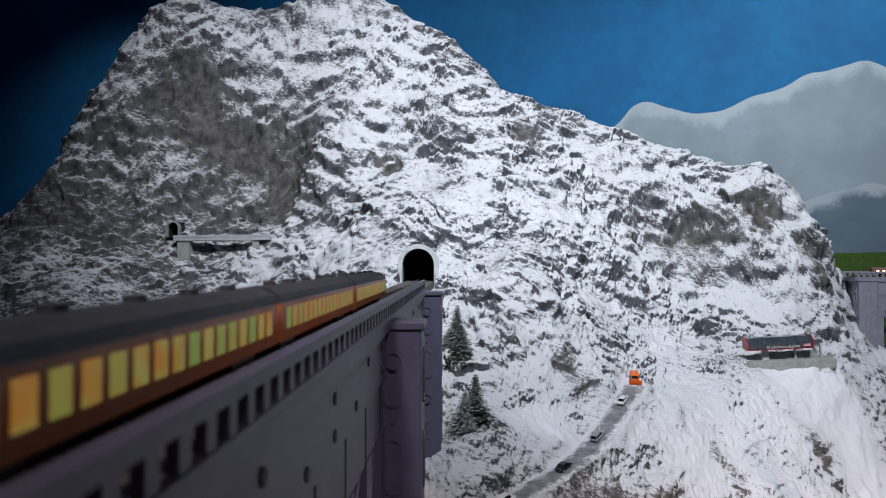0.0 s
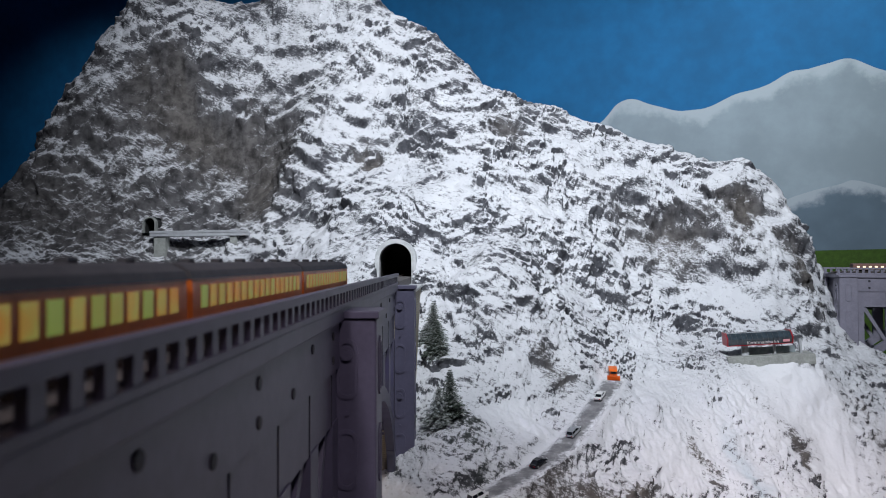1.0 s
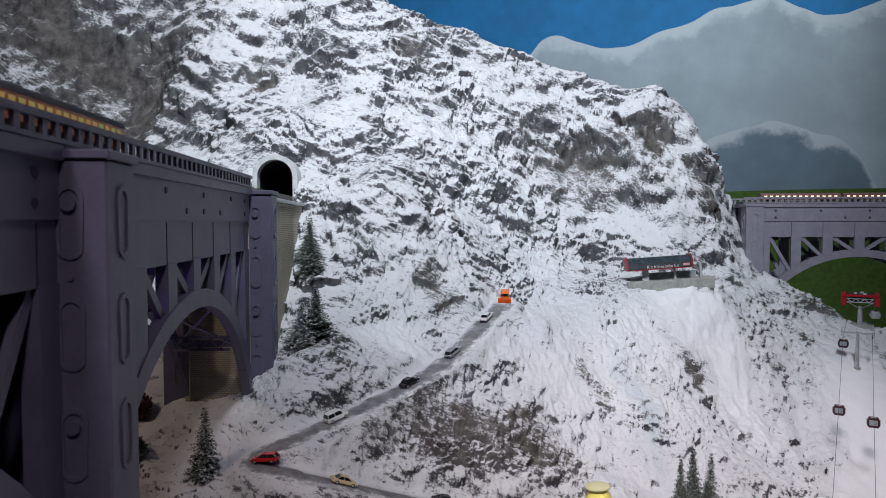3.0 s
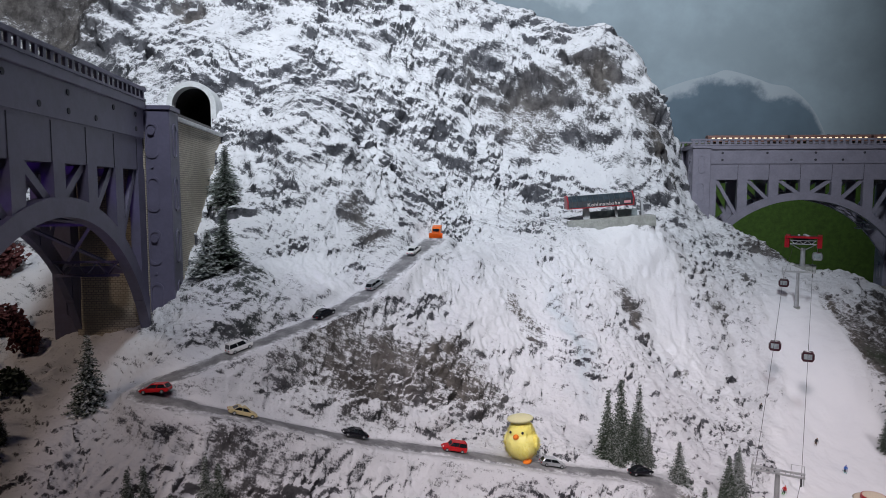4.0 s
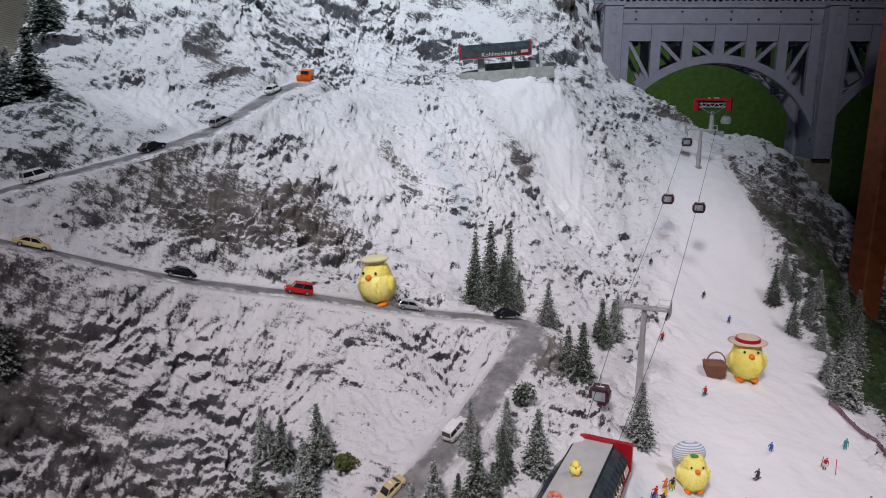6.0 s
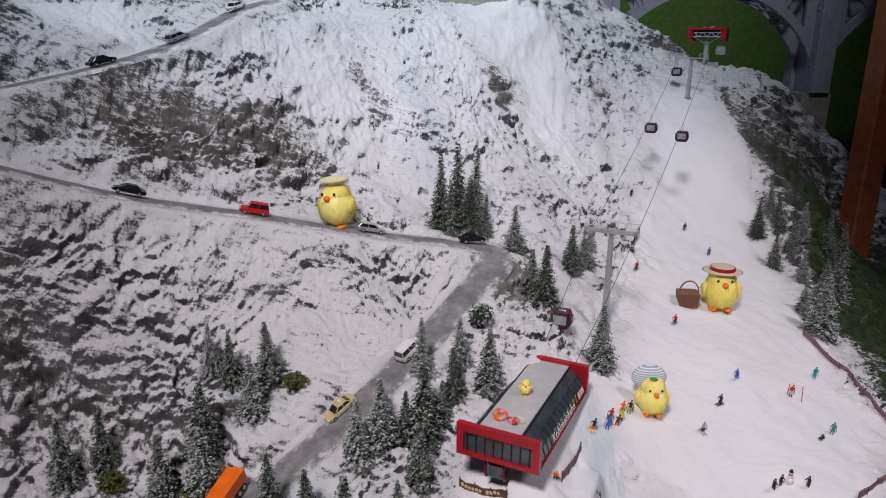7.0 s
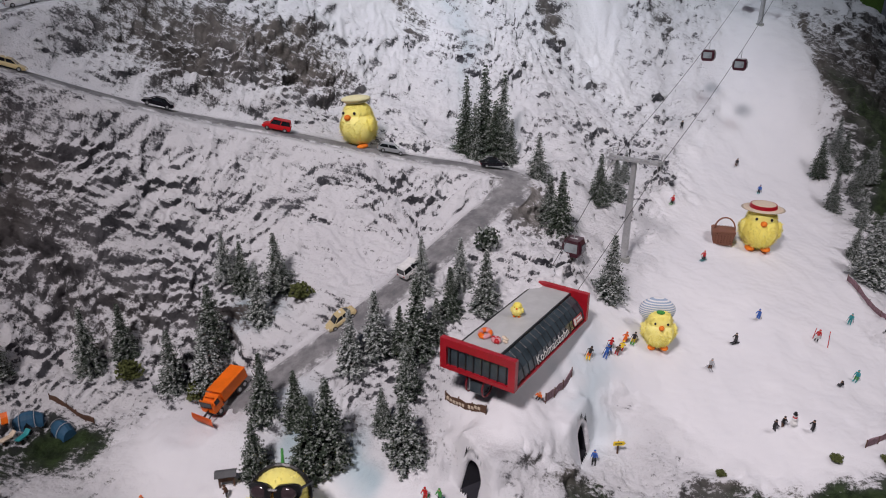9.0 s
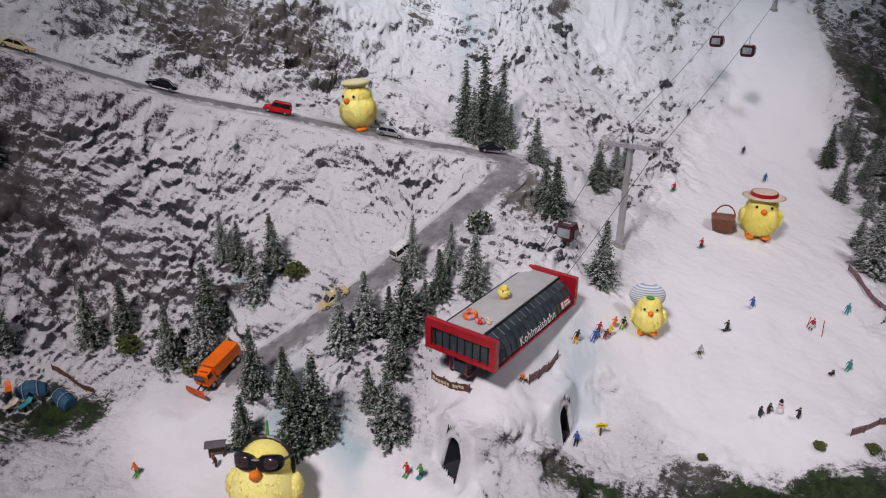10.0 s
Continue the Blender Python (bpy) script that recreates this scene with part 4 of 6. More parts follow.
        bm.faces.new((vi2[i], vi2[j], vi[j], vi[i]))


def bridge_pier(at, foot, label, paint="bridge_grey"):
    """A pier whose near face is at x = 0 and far face at x = PIER."""
    t = thing("bridge_pier", at, label, "bridge pier", "bridge piers")
    for y0, y1 in ((-0.042, 0.02), (WIDE - 0.02, WIDE + 0.042)):
        part("pillar", new_box(0, PIER, y0, y1, foot, -0.012, 0.002), paint, t)
        bm = bmesh.new()
        box(bm, -0.003, PIER + 0.003, y0 - 0.003, y1 + 0.003, -0.012, -0.004, bevel=0.001)
        part("cap", bm, paint, t)
        z = -0.045
        while z > foot + 0.03:
            for axis, at_, deep in (("x", (0, (y0 + y1) / 2, z - 0.02), -0.0018), ("x", (PIER, (y0 + y1) / 2, z - 0.02), 0.0018), ("y", (PIER / 2, y0 if y0 < 0 else y1, z - 0.02), -0.0018 if y0 < 0 else 0.0018)):
                bm = bmesh.new()
                oval(bm, axis, at_, 0.012, 0.02, deep)
                part("oval_rim", bm, paint, t)
            z -= 0.095
        z = -0.05
        while z > foot + 0.03:
            for dz, r, deep in ((0, 0.006, 0.004), (-0.062, 0.0025, 0.002)):
                bm = bmesh.new()
                rod(bm, (0.0005, (y0 + y1) / 2, z + dz), (-deep, (y0 + y1) / 2, z + dz), r, sides=12)
                part("stud", bm, paint, t)
            z -= 0.19
    part("web", new_box(0.012, PIER - 0.012, 0.02, WIDE - 0.02, foot, -0.014), paint, t)
    return t


DECK = 0.937
NEAR_LINE = Matrix.Translation((-0.085, 0, DECK)) @ Matrix.Rotation(radians(88.5), 4, "Z")
FAR_LINE = Matrix.Translation((1.545, 2.43, DECK)) @ Matrix.Rotation(radians(-12.6), 4, "Z")


def along(line, s):
    return line @ Matrix.Translation((s, 0, 0))


bridge_span(along(NEAR_LINE, 0.08), "grey plastic arched truss bridge with a parapet carrying the train")
bridge_pier(along(NEAR_LINE, 0.74), -0.62, "tall grey bridge pier with raised ovals on the snow")
bridge_span(along(NEAR_LINE, 0.80), "grey plastic arched truss bridge leading to the tunnel")
bridge_pier(along(NEAR_LINE, 1.475), -0.44, "grey bridge pier with raised ovals beside the brick abutment")
bridge_pier(along(FAR_LINE, -0.06), -0.36, "grey bridge pier against the rock, lightened as if lit", "bridge_pale")
bridge_span(along(FAR_LINE, 0.0), "grey arched truss bridge across the green valley, lightened as if lit", "bridge_pale")
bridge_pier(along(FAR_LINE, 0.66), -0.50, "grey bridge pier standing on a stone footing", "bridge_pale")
bridge_span(along(FAR_LINE, 0.72), "grey arched truss bridge, further span, lightened as if lit", "bridge_pale")


# ---- tunnels, abutment, roads ----
def arch_outline(w, h, n=12):
    """Half-width w, springing height h - w, round top; from the left foot over to the right foot."""
    pts = [(-w, 0.0)]
    pts += [(-w * math.cos(math.pi * i / n), h - w + w * math.sin(math.pi * i / n)) for i in range(n + 1)]
    return pts + [(w, 0.0)]


def tunnel_portal(name, at, w, h, rim, deep, label, mat="portal", shell=0.06):
    t = thing(name, at, label, "tunnel")
    outer, inner = arch_outline(w + rim, h + rim), arch_outline(w, h)
    bm = bmesh.new()
    rings = []
    for y in (-0.022 if shell > 0.03 else -0.004, shell):
        for o in (outer, inner):
            rings.append([bm.verts.new((x, y, z)) for x, z in o])
    fo, fi, bo, bi = rings
    for i in range(len(fo) - 1):
        bm.faces.new((fo[i], fo[i + 1], fi[i + 1], fi[i]))
        bm.faces.new((fi[i], fi[i + 1], bi[i + 1], bi[i]))
        bm.faces.new((fo[i], bo[i], bo[i + 1], fo[i + 1]))
    for f in bm.faces:
        f.material_index = 0
    part("rim", bm, mat, t, "pale rounded concrete rim")
    bm = bmesh.new()
    a = [bm.verts.new((x * 0.985, 0.012, z * 0.995)) for x, z in inner]
    b = [bm.verts.new((x * 0.985, deep, z * 0.995)) for x, z in inner]
    for i in range(len(a) - 1):
        bm.faces.new((a[i], a[i + 1], b[i + 1], b[i]))
    bm.faces.new(b)
    part("bore", bm, "tunnel_dark", t, "black tunnel bore")
    return t


tunnel_portal("tunnel_portal", pose(-0.072, 1.985, 0.915, 0, 0, -1.5), 0.046, 0.122, 0.013, 0.22, "railway tunnel portal with a pale rim in the snowy rock")
ab = thing("bridge_abutment", along(NEAR_LINE, 1.535), "beige brick abutment wall between bridge and tunnel", "abutment")
part("brick_wall", new_box(0, 0.47, -0.035, WIDE + 0.04, -0.55, -0.024, 0.001), "bricks", ab, "fine beige brickwork")
part("coping", new_box(-0.004, 0.47, -0.040, WIDE + 0.045, -0.024, -0.016, 0.001), "portal", ab, "pale stone coping")
part("track_bed", new_box(0, 0.56, -0.005, 0.08, -0.016, 0.003), "ballast", ab)
for y in (0.0268, 0.0433):
    part("rail", new_box(0, 0.6, y - 0.0006, y + 0.0006, 0.006, 0.0085), "rail", ab)
wall = thing("gorge_wall", along(NEAR_LINE, 1.47), "grey brick wall closing the arch under the bridge", "wall")
part("brick_wall", new_box(0, 0.05, 0.0, WIDE, -0.47, -0.05), "bricks", wall)

# the small railway high on the left face
tunnel_portal("small_tunnel", pose(-1.012, 2.53, 1.092, 0, 0, 0), 0.02, 0.055, 0.004, 0.1, "small dark tunnel mouth in the rock face", "concrete", 0.02)
sb = thing("small_bridge", pose(-0.99, 2.50, 1.088, 0, -0.5, -2), "thin grey concrete bridge crossing a cleft in the rock", "bridge")
part("deck", new_box(0, 0.36, -0.02, 0.03, -0.012, 0.0, 0.001), "grey_light", sb)
part("parapet", new_box(0, 0.36, -0.022, -0.017, 0.0, 0.008), "grey_light", sb)
part("pier", new_box(0.012, 0.055, -0.012, 0.025, -0.16, -0.012), "concrete", sb, "grey masonry pier")
part("pier", new_box(0.29, 0.315, -0.012, 0.025, -0.12, -0.012), "concrete", sb, "grey masonry pier")


def road_strip():
    n = np.gradient(ROAD[:, :2], axis=0)
    n = np.stack([-n[:, 1], n[:, 0]], 1) / np.linalg.norm(n, axis=1)[:, None]
    k = np.ones(5) / 5
    for i in (0, 1):
        n[2:-2, i] = np.convolve(n[:, i], k, "valid")
    n /= np.linalg.norm(n, axis=1)[:, None]
    bm = bmesh.new()
    rows, edge = [], []
    for i, ((x, y, z), (nx, ny)) in enumerate(zip(ROAD, n)):
        upper, lower = z > 0.46, z < 0.262
        half = (0.0255 if upper else 0.0235 if lower else 0.0185) + 0.007 * math.exp(-((x - 0.85) ** 2 + (y - 1.29) ** 2) / 0.002)
        drift = 0.20 if upper else 0.04 if lower else 0.08
        end = max(0.0, 1 - min(i, len(ROAD) - 1 - i) / 5)
        row = []
        for off, up, snowy in ((-1.2, -0.004, 0.50), (-1, -0.0002, 0.50), (-0.75, 0.0006, 0.36), (-0.4, 0.0012, 0.05), (0, 0.0016, 0.0), (0.4, 0.0012, 0.05), (0.75, 0.0006, 0.36), (1, -0.0002, 0.50), (1.2, -0.004, 0.50)):
            ragged = lattice_noise(np.array([[x * 30 + off * 9, y * 30, off * 3.0]]), 9)[0] * 0.16
            w = half * off * (1 + ragged)
            row.append(bm.verts.new((x + nx * w, y + ny * w, z + 0.0012 + up - 0.006 * max(0.0, min(1.0, (0.47 - x) / 0.03)) * (y < 1.1))))
            edge.append(min(1.2, max(snowy + drift, end)))
        rows.append(row)
    for a, b in zip(rows, rows[1:]):
        for i in range(8):
            bm.faces.new((a[i], a[i + 1], b[i + 1], b[i]))
    me = mesh_from("road", bm, "road", True)
    me.attributes.new("edge", "FLOAT", "POINT").data.foreach_set("value", edge)
    ob = new("road", me)
    return tagged(ob, "grey winding mountain road with slush", "road", kind="structure")


road_strip()


# ---- trees ----
def spruce(seed, ragged):
    """A spruce of height 1 at the origin: trunk and a crown of drooping boughs."""
    rnd = random.Random(seed)
    t = thing("spruce_tree", Matrix.Identity(4), "snow-dusted dark green model spruce", "tree", "spruce trees")
    bm = bmesh.new()
    rod(bm, (0, 0, -0.06), (0, 0, 0.9), 0.022, 0.005, 7)
    part("trunk", bm, "bark", t)
    verts, faces = [], []
    levels = 25
    up = Vector((0, 0, 1))
    for i in range(levels):
        f = i / (levels - 1)
        z = 0.05 + 0.92 * f
        reach = (0.248 * (1 - f) ** 0.80 + 0.012) * (1 + rnd.uniform(-ragged, ragged)) * (1.08 if i % 2 else 0.86)
        count = int(15 - 9 * f)
        for j in range(count):
            a = 2 * math.pi * (j + rnd.random() * 0.9) / count + i * 0.7
            r = reach * rnd.uniform(0.66, 1.12)
            d = Vector((math.cos(a), math.sin(a), 0))
            side = Vector((-d.y, d.x, 0))
            droop = r * rnd.uniform(0.3, 0.75)
            twigs = max(2, int(r / 0.034))
            for s in range(twigs + 1):
                g0 = s / twigs
                p0 = d * (r * g0) + up * (z - droop * (g0 - 0.25 * g0 ** 3))
                size = (0.044 + 0.030 * (1 - g0)) * rnd.uniform(0.75, 1.2) * (1 - 0.45 * f)
                for k in (-1, 0, 1):
                    way = (d * rnd.uniform(0.5, 0.9) + side * k * rnd.uniform(0.5, 1.0) + up * rnd.uniform(-0.55, 0.25)).normalized()
                    wide = way.cross(up).normalized() * size * 0.30
                    tip = p0 + way * size
                    b = len(verts)
                    verts += [p0 - wide * 0.5, p0 + way * size * 0.5 - wide - up * size * 0.14, tip, p0 + way * size * 0.5 + wide - up * size * 0.14, p0 + way * size * 0.45 + up * size * 0.12]
                    faces += [(b, b + 1, b + 4), (b + 1, b + 2, b + 4), (b + 2, b + 3, b + 4), (b + 3, b, b + 4)]
    me = bpy.data.meshes.new("crown")
    me.from_pydata([tuple(v) for v in verts], [], faces)
    me.materials.append(MAT["needles"])
    part_mesh("crown", me, t)
    return t


SPRUCES = [spruce(1, 0.12), spruce(2, 0.2), spruce(3, 0.28), spruce(4, 0.16)]
used = set()
rng = random.Random(12)


def plant(x, y, high, label="", broad=1.0):
    k = rng.randrange(4)
    p = land_point(x, y)
    wide = rng.uniform(0.85, 1.08) * broad
    m = Matrix.Translation(p - Vector((0, 0, 0.003))) @ Matrix.Rotation(rng.uniform(0, 6.28), 4, "Z") @ Matrix.Rotation(radians(rng.uniform(-3, 3)), 4, "X") @ Matrix.Diagonal((high * wide, high * wide, high, 1))
    if k not in used:
        used.add(k)
        ob = SPRUCES[k]
        ob.matrix_world = m
    else:
        ob = copy_thing(SPRUCES[k], m @ Matrix.Diagonal([1 / s for s in SPRUCES[k].scale] + [1]))
    return tagged(ob, label)


# beside the hairpin and the piste, then below the road, then along the eastern edge
for x, y, h in [(0.788, 1.403, 0.135), (0.803, 1.385, 0.10), (0.822, 1.418, 0.15), (0.838, 1.392, 0.105), (0.848, 1.405, 0.15), (0.862, 1.385, 0.085)]:
    plant(x, y, h, broad=0.78)
for x, y, h in [(0.975, 1.136, 0.1), (0.905, 1.343, 0.086), (0.907, 1.254, 0.08), (0.918, 1.226, 0.098), (1.02, 1.369, 0.088), (1.06, 1.40, 0.082), (1.09, 1.45, 0.06)]:
    plant(x, y, h)
for x, y, h in [(0.428, 1.141, 0.072), (0.453, 1.129, 0.076), (0.481, 1.087, 0.095), (0.503, 1.129, 0.085), (0.267, 1.048, 0.095), (0.306, 1.068, 0.082), (0.378, 1.022, 0.088), (0.423, 1.061, 0.1), (0.425, 1.015, 0.098), (0.504, 0.953, 0.09), (0.503, 0.894, 0.075), (0.561, 0.891, 0.11), (0.584, 0.906, 0.115), (0.605, 1.007, 0.085), (0.639, 1.025, 0.088), (0.678, 0.978, 0.085), (0.692, 1.019, 0.11), (0.700, 1.085, 0.08), (0.752, 1.09, 0.075), (0.737, 1.051, 0.07), (0.781, 1.048, 0.086), (0.716, 1.032, 0.06), (0.647, 0.939, 0.06), (0.674, 0.907, 0.095), (0.166, 1.023, 0.075), (0.545, 0.945, 0.075), (0.669, 1.026, 0.065)]:
    plant(x, y, h)
for x, y, h in [(1.588, 1.631, 0.09), (1.642, 1.632, 0.088), (1.689, 1.608, 0.09), (1.575, 1.544, 0.09), (1.606, 1.49, 0.08), (1.519, 1.374, 0.08), (1.506, 1.306, 0.13), (1.759, 1.606, 0.09), (1.80, 1.60, 0.1), (1.647, 1.587, 0.08), (1.635, 1.658, 0.08), (1.684, 1.47, 0.11), (1.72, 1.54, 0.09), (1.60, 1.42, 0.09)]:
    plant(x, y, h, "dark green model spruce on the grassy eastern bank")
for x, y, h in [(0.125, 1.149, 0.10), (0.108, 1.150, 0.085), (0.070, 1.122, 0.085), (0.042, 1.110, 0.10), (0.018, 1.105, 0.08)]:
    plant(x, y, h, "dark green model spruce below the shaded western bank")
for x, y, h in [(-0.085, 1.27, 0.115), (-0.182, 1.209, 0.06)]:
    plant(x, y, h, "green model spruce standing under the railway bridge")


def bush(x, y, wide, high, mat, label, seed):
    """A ragged shrub of many small leaf clumps."""
    rnd = random.Random(seed)
    t = thing("bush", Matrix.Translation(land_point(x, y)), label, "bush", "bushes")
    bm = bmesh.new()
    for i in range(4):
        a = i * 1.6
        rod(bm, (0, 0, -0.004), (0.25 * wide * math.cos(a), 0.25 * wide * math.sin(a), 0.5 * high), 0.0012, 0.0006, 5)
    part("stems", bm, "bark", t)
    verts, faces = [], []
    for i in range(520):
        u = rnd.uniform(-1, 1)
        a, r = rnd.uniform(0, 6.283), (rnd.random() ** 0.4)
        q = math.sqrt(1 - u * u) * r * (1 + 0.35 * math.sin(3 * a + seed) * math.sin(2 * u + seed))
        p = Vector((q * math.cos(a) * wide / 2, q * math.sin(a) * wide / 2, high * (0.5 + 0.5 * u * r)))
        s = 0.10 * wide * rnd.uniform(0.4, 1.3)
        e1 = Vector((rnd.gauss(0, 1), rnd.gauss(0, 1), rnd.gauss(0, 1))).normalized()
        e2 = e1.orthogonal().normalized()
        b = len(verts)
        verts += [p - e1 * s, p + e2 * s * 0.6, p + e1 * s, p - e2 * s * 0.6]
        faces += [(b, b + 1, b + 2), (b, b + 2, b + 3)]
    me = bpy.data.meshes.new("leaves")
    me.from_pydata([tuple(v) for v in verts], [], faces)
    me.materials.append(MAT[mat])
    part_mesh("leaves", me, t)
    return t


for x, y, h in [(0.036, 1.775, 0.11), (0.046, 1.72, 0.095), (0.045, 1.505, 0.085), (0.072, 1.53, 0.1)]:
    plant(x, y, h, "dark green shrubby spruce on the bank beside the abutment", 1.5)
BUSH_ROWS = [(-0.231, 1.351, 0.05, 0.045, "needles", "green bush in the gorge"), (-0.2, 1.17, 0.05, 0.05, "needles", "green bush in the gorge"), (-0.36, 1.62, 0.07, 0.07, "berry", "dark red heather bush in the gorge"), (-0.30, 1.50, 0.06, 0.06, "berry", "dark red heather bush in the gorge"), (-0.25, 1.45, 0.05, 0.05, "berry", "dark red heather bush in the gorge"), (-0.33, 1.42, 0.06, 0.05, "needles", "green bush in the gorge"),
             (0.534, 1.109, 0.03, 0.02, "moss", "mossy green shrub beside the road"), (0.795, 1.144, 0.035, 0.034, "needles", "snowy shrub beside the road"), (0.413, 1.005, 0.03, 0.022, "moss", "mossy green shrub beside the road"), (0.318, 1.039, 0.03, 0.028, "moss", "mossy shrub under the bank"), (1.055, 0.894, 0.012, 0.008, "moss", "small mossy tuft in the snow"), (1.204, 0.901, 0.015, 0.009, "moss", "small mossy tuft in the snow"), (1.271, 0.898, 0.017, 0.010, "moss", "small mossy tuft in the snow")]
for i, (x, y, w, h, mat, label) in enumerate(BUSH_ROWS):
    bush(x, y, w, h, mat, label, 40 + i)


# ---- vehicles ----
def road_pose(x, y, turn=None, lift=0.0):
    """A pose on the road, or on the land, nose along the road towards its lower end."""
    d = np.hypot(ROAD[:, 0] - x, ROAD[:, 1] - y)
    i = int(np.clip(np.argmin(d), 1, len(ROAD) - 2))
    if turn is None:
        v = Vector(ROAD[i + 1] - ROAD[i - 1])
        z = ROAD[i][2] + 0.0035
    else:
        v = Vector((math.cos(radians(turn)), math.sin(radians(turn)), 0))
        z = land_point(x, y).z
    v.normalize()
    side = Vector((0, 0, 1)).cross(v).normalized()
    up = v.cross(side)
    m = Matrix((v, side, up)).transposed().to_4x4()
    m.translation = (x, y, z + lift)
    return m


def loft(bm, sections, index=0, caps=True):
    """Joins equal rings of points."""
    rings = [[bm.verts.new(p) for p in s] for s in sections]
    n = len(rings[0])
    fs = []
    for a, b in zip(rings, rings[1:]):
        fs += [bm.faces.new((a[i], a[(i + 1) % n], b[(i + 1) % n], b[i])) for i in range(n)]
    if caps:
        fs += [bm.faces.new(rings[0][::-1]), bm.faces.new(rings[-1])]
    for f in fs:
        f.material_index = index
    return fs


SHAPES = {
    # along the length: hood, screen foot, roof front, roof rear, rear screen foot; belt and roof heights
    "sedan": dict(length=0.053, wide=0.0205, belt=0.0098, roof=0.0163, a=0.014, b=0.004, c=-0.011, d=-0.019, tail=0.0095),
    "wagon": dict(length=0.054, wide=0.0205, belt=0.0098, roof=0.0168, a=0.014, b=0.004, c=-0.020, d=-0.0255, tail=0.0098),
    "suv": dict(length=0.051, wide=0.0215, belt=0.0118, roof=0.0208, a=0.0125, b=0.007, c=-0.022, d=-0.0245, tail=0.0118),
    "open": dict(length=0.051, wide=0.0205, belt=0.0095, roof=0.0125, a=0.011, b=0.005, c=-0.012, d=-0.014, tail=0.0098),
}


def car(m, shape, paint, label, rack=False):
    s = SHAPES[shape]
    t = thing("car", m @ Matrix.Scale(0.87, 4), label, "car", "cars on the mountain road")
    L, W, belt, roof = s["length"] / 2, s["wide"] / 2, s["belt"], s["roof"]
    bm = bmesh.new()
    prof = [(-L, 0.0045, 0.78, s["tail"] * 0.86), (-L + 0.0025, 0.003, 0.95, s["tail"]), (s["d"], 0.003, 1.0, belt), (s["a"], 0.003, 1.0, belt), (L - 0.004, 0.003, 0.95, belt * 0.86), (L, 0.0045, 0.75, belt * 0.68)]
    loft(bm, [[(x, -W * k, z0), (x, W * k, z0), (x, W * k, (z0 + z1) * 0.55), (x, W * k * 0.93, z1), (x, -W * k * 0.93, z1), (x, -W * k, (z0 + z1) * 0.55)] for x, z0, k, z1 in prof])
    bmesh.ops.bevel(bm, geom=bm.edges[:], offset=0.0005, segments=1, affect="EDGES")
    body = part("body", bm, paint, t)
    if shape != "open":
        k = 0.78
        bm = bmesh.new()
        loft(bm, [[(s["d"], -W * 0.9, belt - 0.0005), (s["d"], W * 0.9, belt - 0.0005), (s["a"], W * 0.9, belt - 0.0005), (s["a"], -W * 0.9, belt - 0.0005)], [(s["c"], -W * k, roof - 0.001), (s["c"], W * k, roof - 0.001), (s["b"], W * k, roof - 0.001), (s["b"], -W * k, roof - 0.001)]])
        part("cabin_glazing", bm, "car_glass", t, "dark glazed cabin")
        bm = bmesh.new()
        box(bm, s["c"] - 0.0006, s["b"] + 0.0006, -W * k - 0.0004, W * k + 0.0004, roof - 0.0016, roof, bevel=0.0005)
        part("roof", bm, paint, t)
        for sy in (-1, 1):
            for x0, x1 in ((s["a"], s["b"]), (s["d"], s["c"]), ((s["a"] + s["d"]) / 2, (s["b"] + s["c"]) / 2 - 0.001)):
                bm = bmesh.new()
                rod(bm, (x0, sy * W * 0.91, belt - 0.0005), (x1, sy * W * (k + 0.01), roof - 0.001), 0.0006, sides=4)
                part("pillar", bm, paint, t)
        if rack:
            part("roof_sign", new_box(-0.006, -0.003, -0.003, 0.003, roof, roof + 0.0022, 0.0004), "white", t)
    else:
        part("seat", new_box(-0.012, 0.003, -W * 0.75, W * 0.75, belt - 0.001, belt + 0.0016, 0.0005), "black", t, "dark open cabin")
        bm = bmesh.new()
        box(bm, -0.0004, 0.0004, -W * 0.8, W * 0.8, 0, 0.0042)
        part("windscreen", bm, "car_glass", t).matrix_basis = pose(0.008, 0, belt - 0.0005, 0, -30, 0)
    for x in (L * 0.62, -L * 0.60):
        for y in (-1, 1):
            bm = bmesh.new()
            rod(bm, (0, 0, 0), (0, y * 0.0026, 0), 0.0036, sides=14)
            w = part("wheel", bm, "rubber", t)
            w.matrix_basis = Matrix.Translation((x, y * (W - 0.0022), 0.0036))
            bm = bmesh.new()
            rod(bm, (0, y * 0.0025, 0), (0, y * 0.0029, 0), 0.0021, sides=10)
            part("rim", bm, "silver", w)
    for y in (-1, 1):
        part("headlamp", new_box(L - 0.0022, L - 0.0004, y * W * 0.62 - 0.0016, y * W * 0.62 + 0.0016, belt * 0.62, belt * 0.82), "white", t)
        part("tail_lamp", new_box(-L - 0.0002, -L + 0.0014, y * W * 0.66 - 0.0013, y * W * 0.66 + 0.0013, s["tail"] * 0.6, s["tail"] * 0.82), "car_red", t)
    return t


def turned(m):
    return m @ Matrix.Rotation(math.pi, 4, "Z")


car(turned(road_pose(0.451, 1.703)), "sedan", "car_white", "white model car climbing the upper road")
car(turned(road_pose(0.36, 1.58)), "wagon", "silver", "silver model estate car on the upper road")
car(turned(road_pose(0.261, 1.468)), "sedan", "car_black", "black model car on the upper road")
car(turned(road_pose(0.125, 1.358)), "suv", "car_white", "white model off-road car on the upper road")
car(pose(0.016, 1.257, 0.480, 2, 4, 168), "wagon", "car_red", "red model estate car at the snowy bend")
car(road_pose(0.142, 1.249), "sedan", "car_beige", "beige model saloon car on the middle road", True)
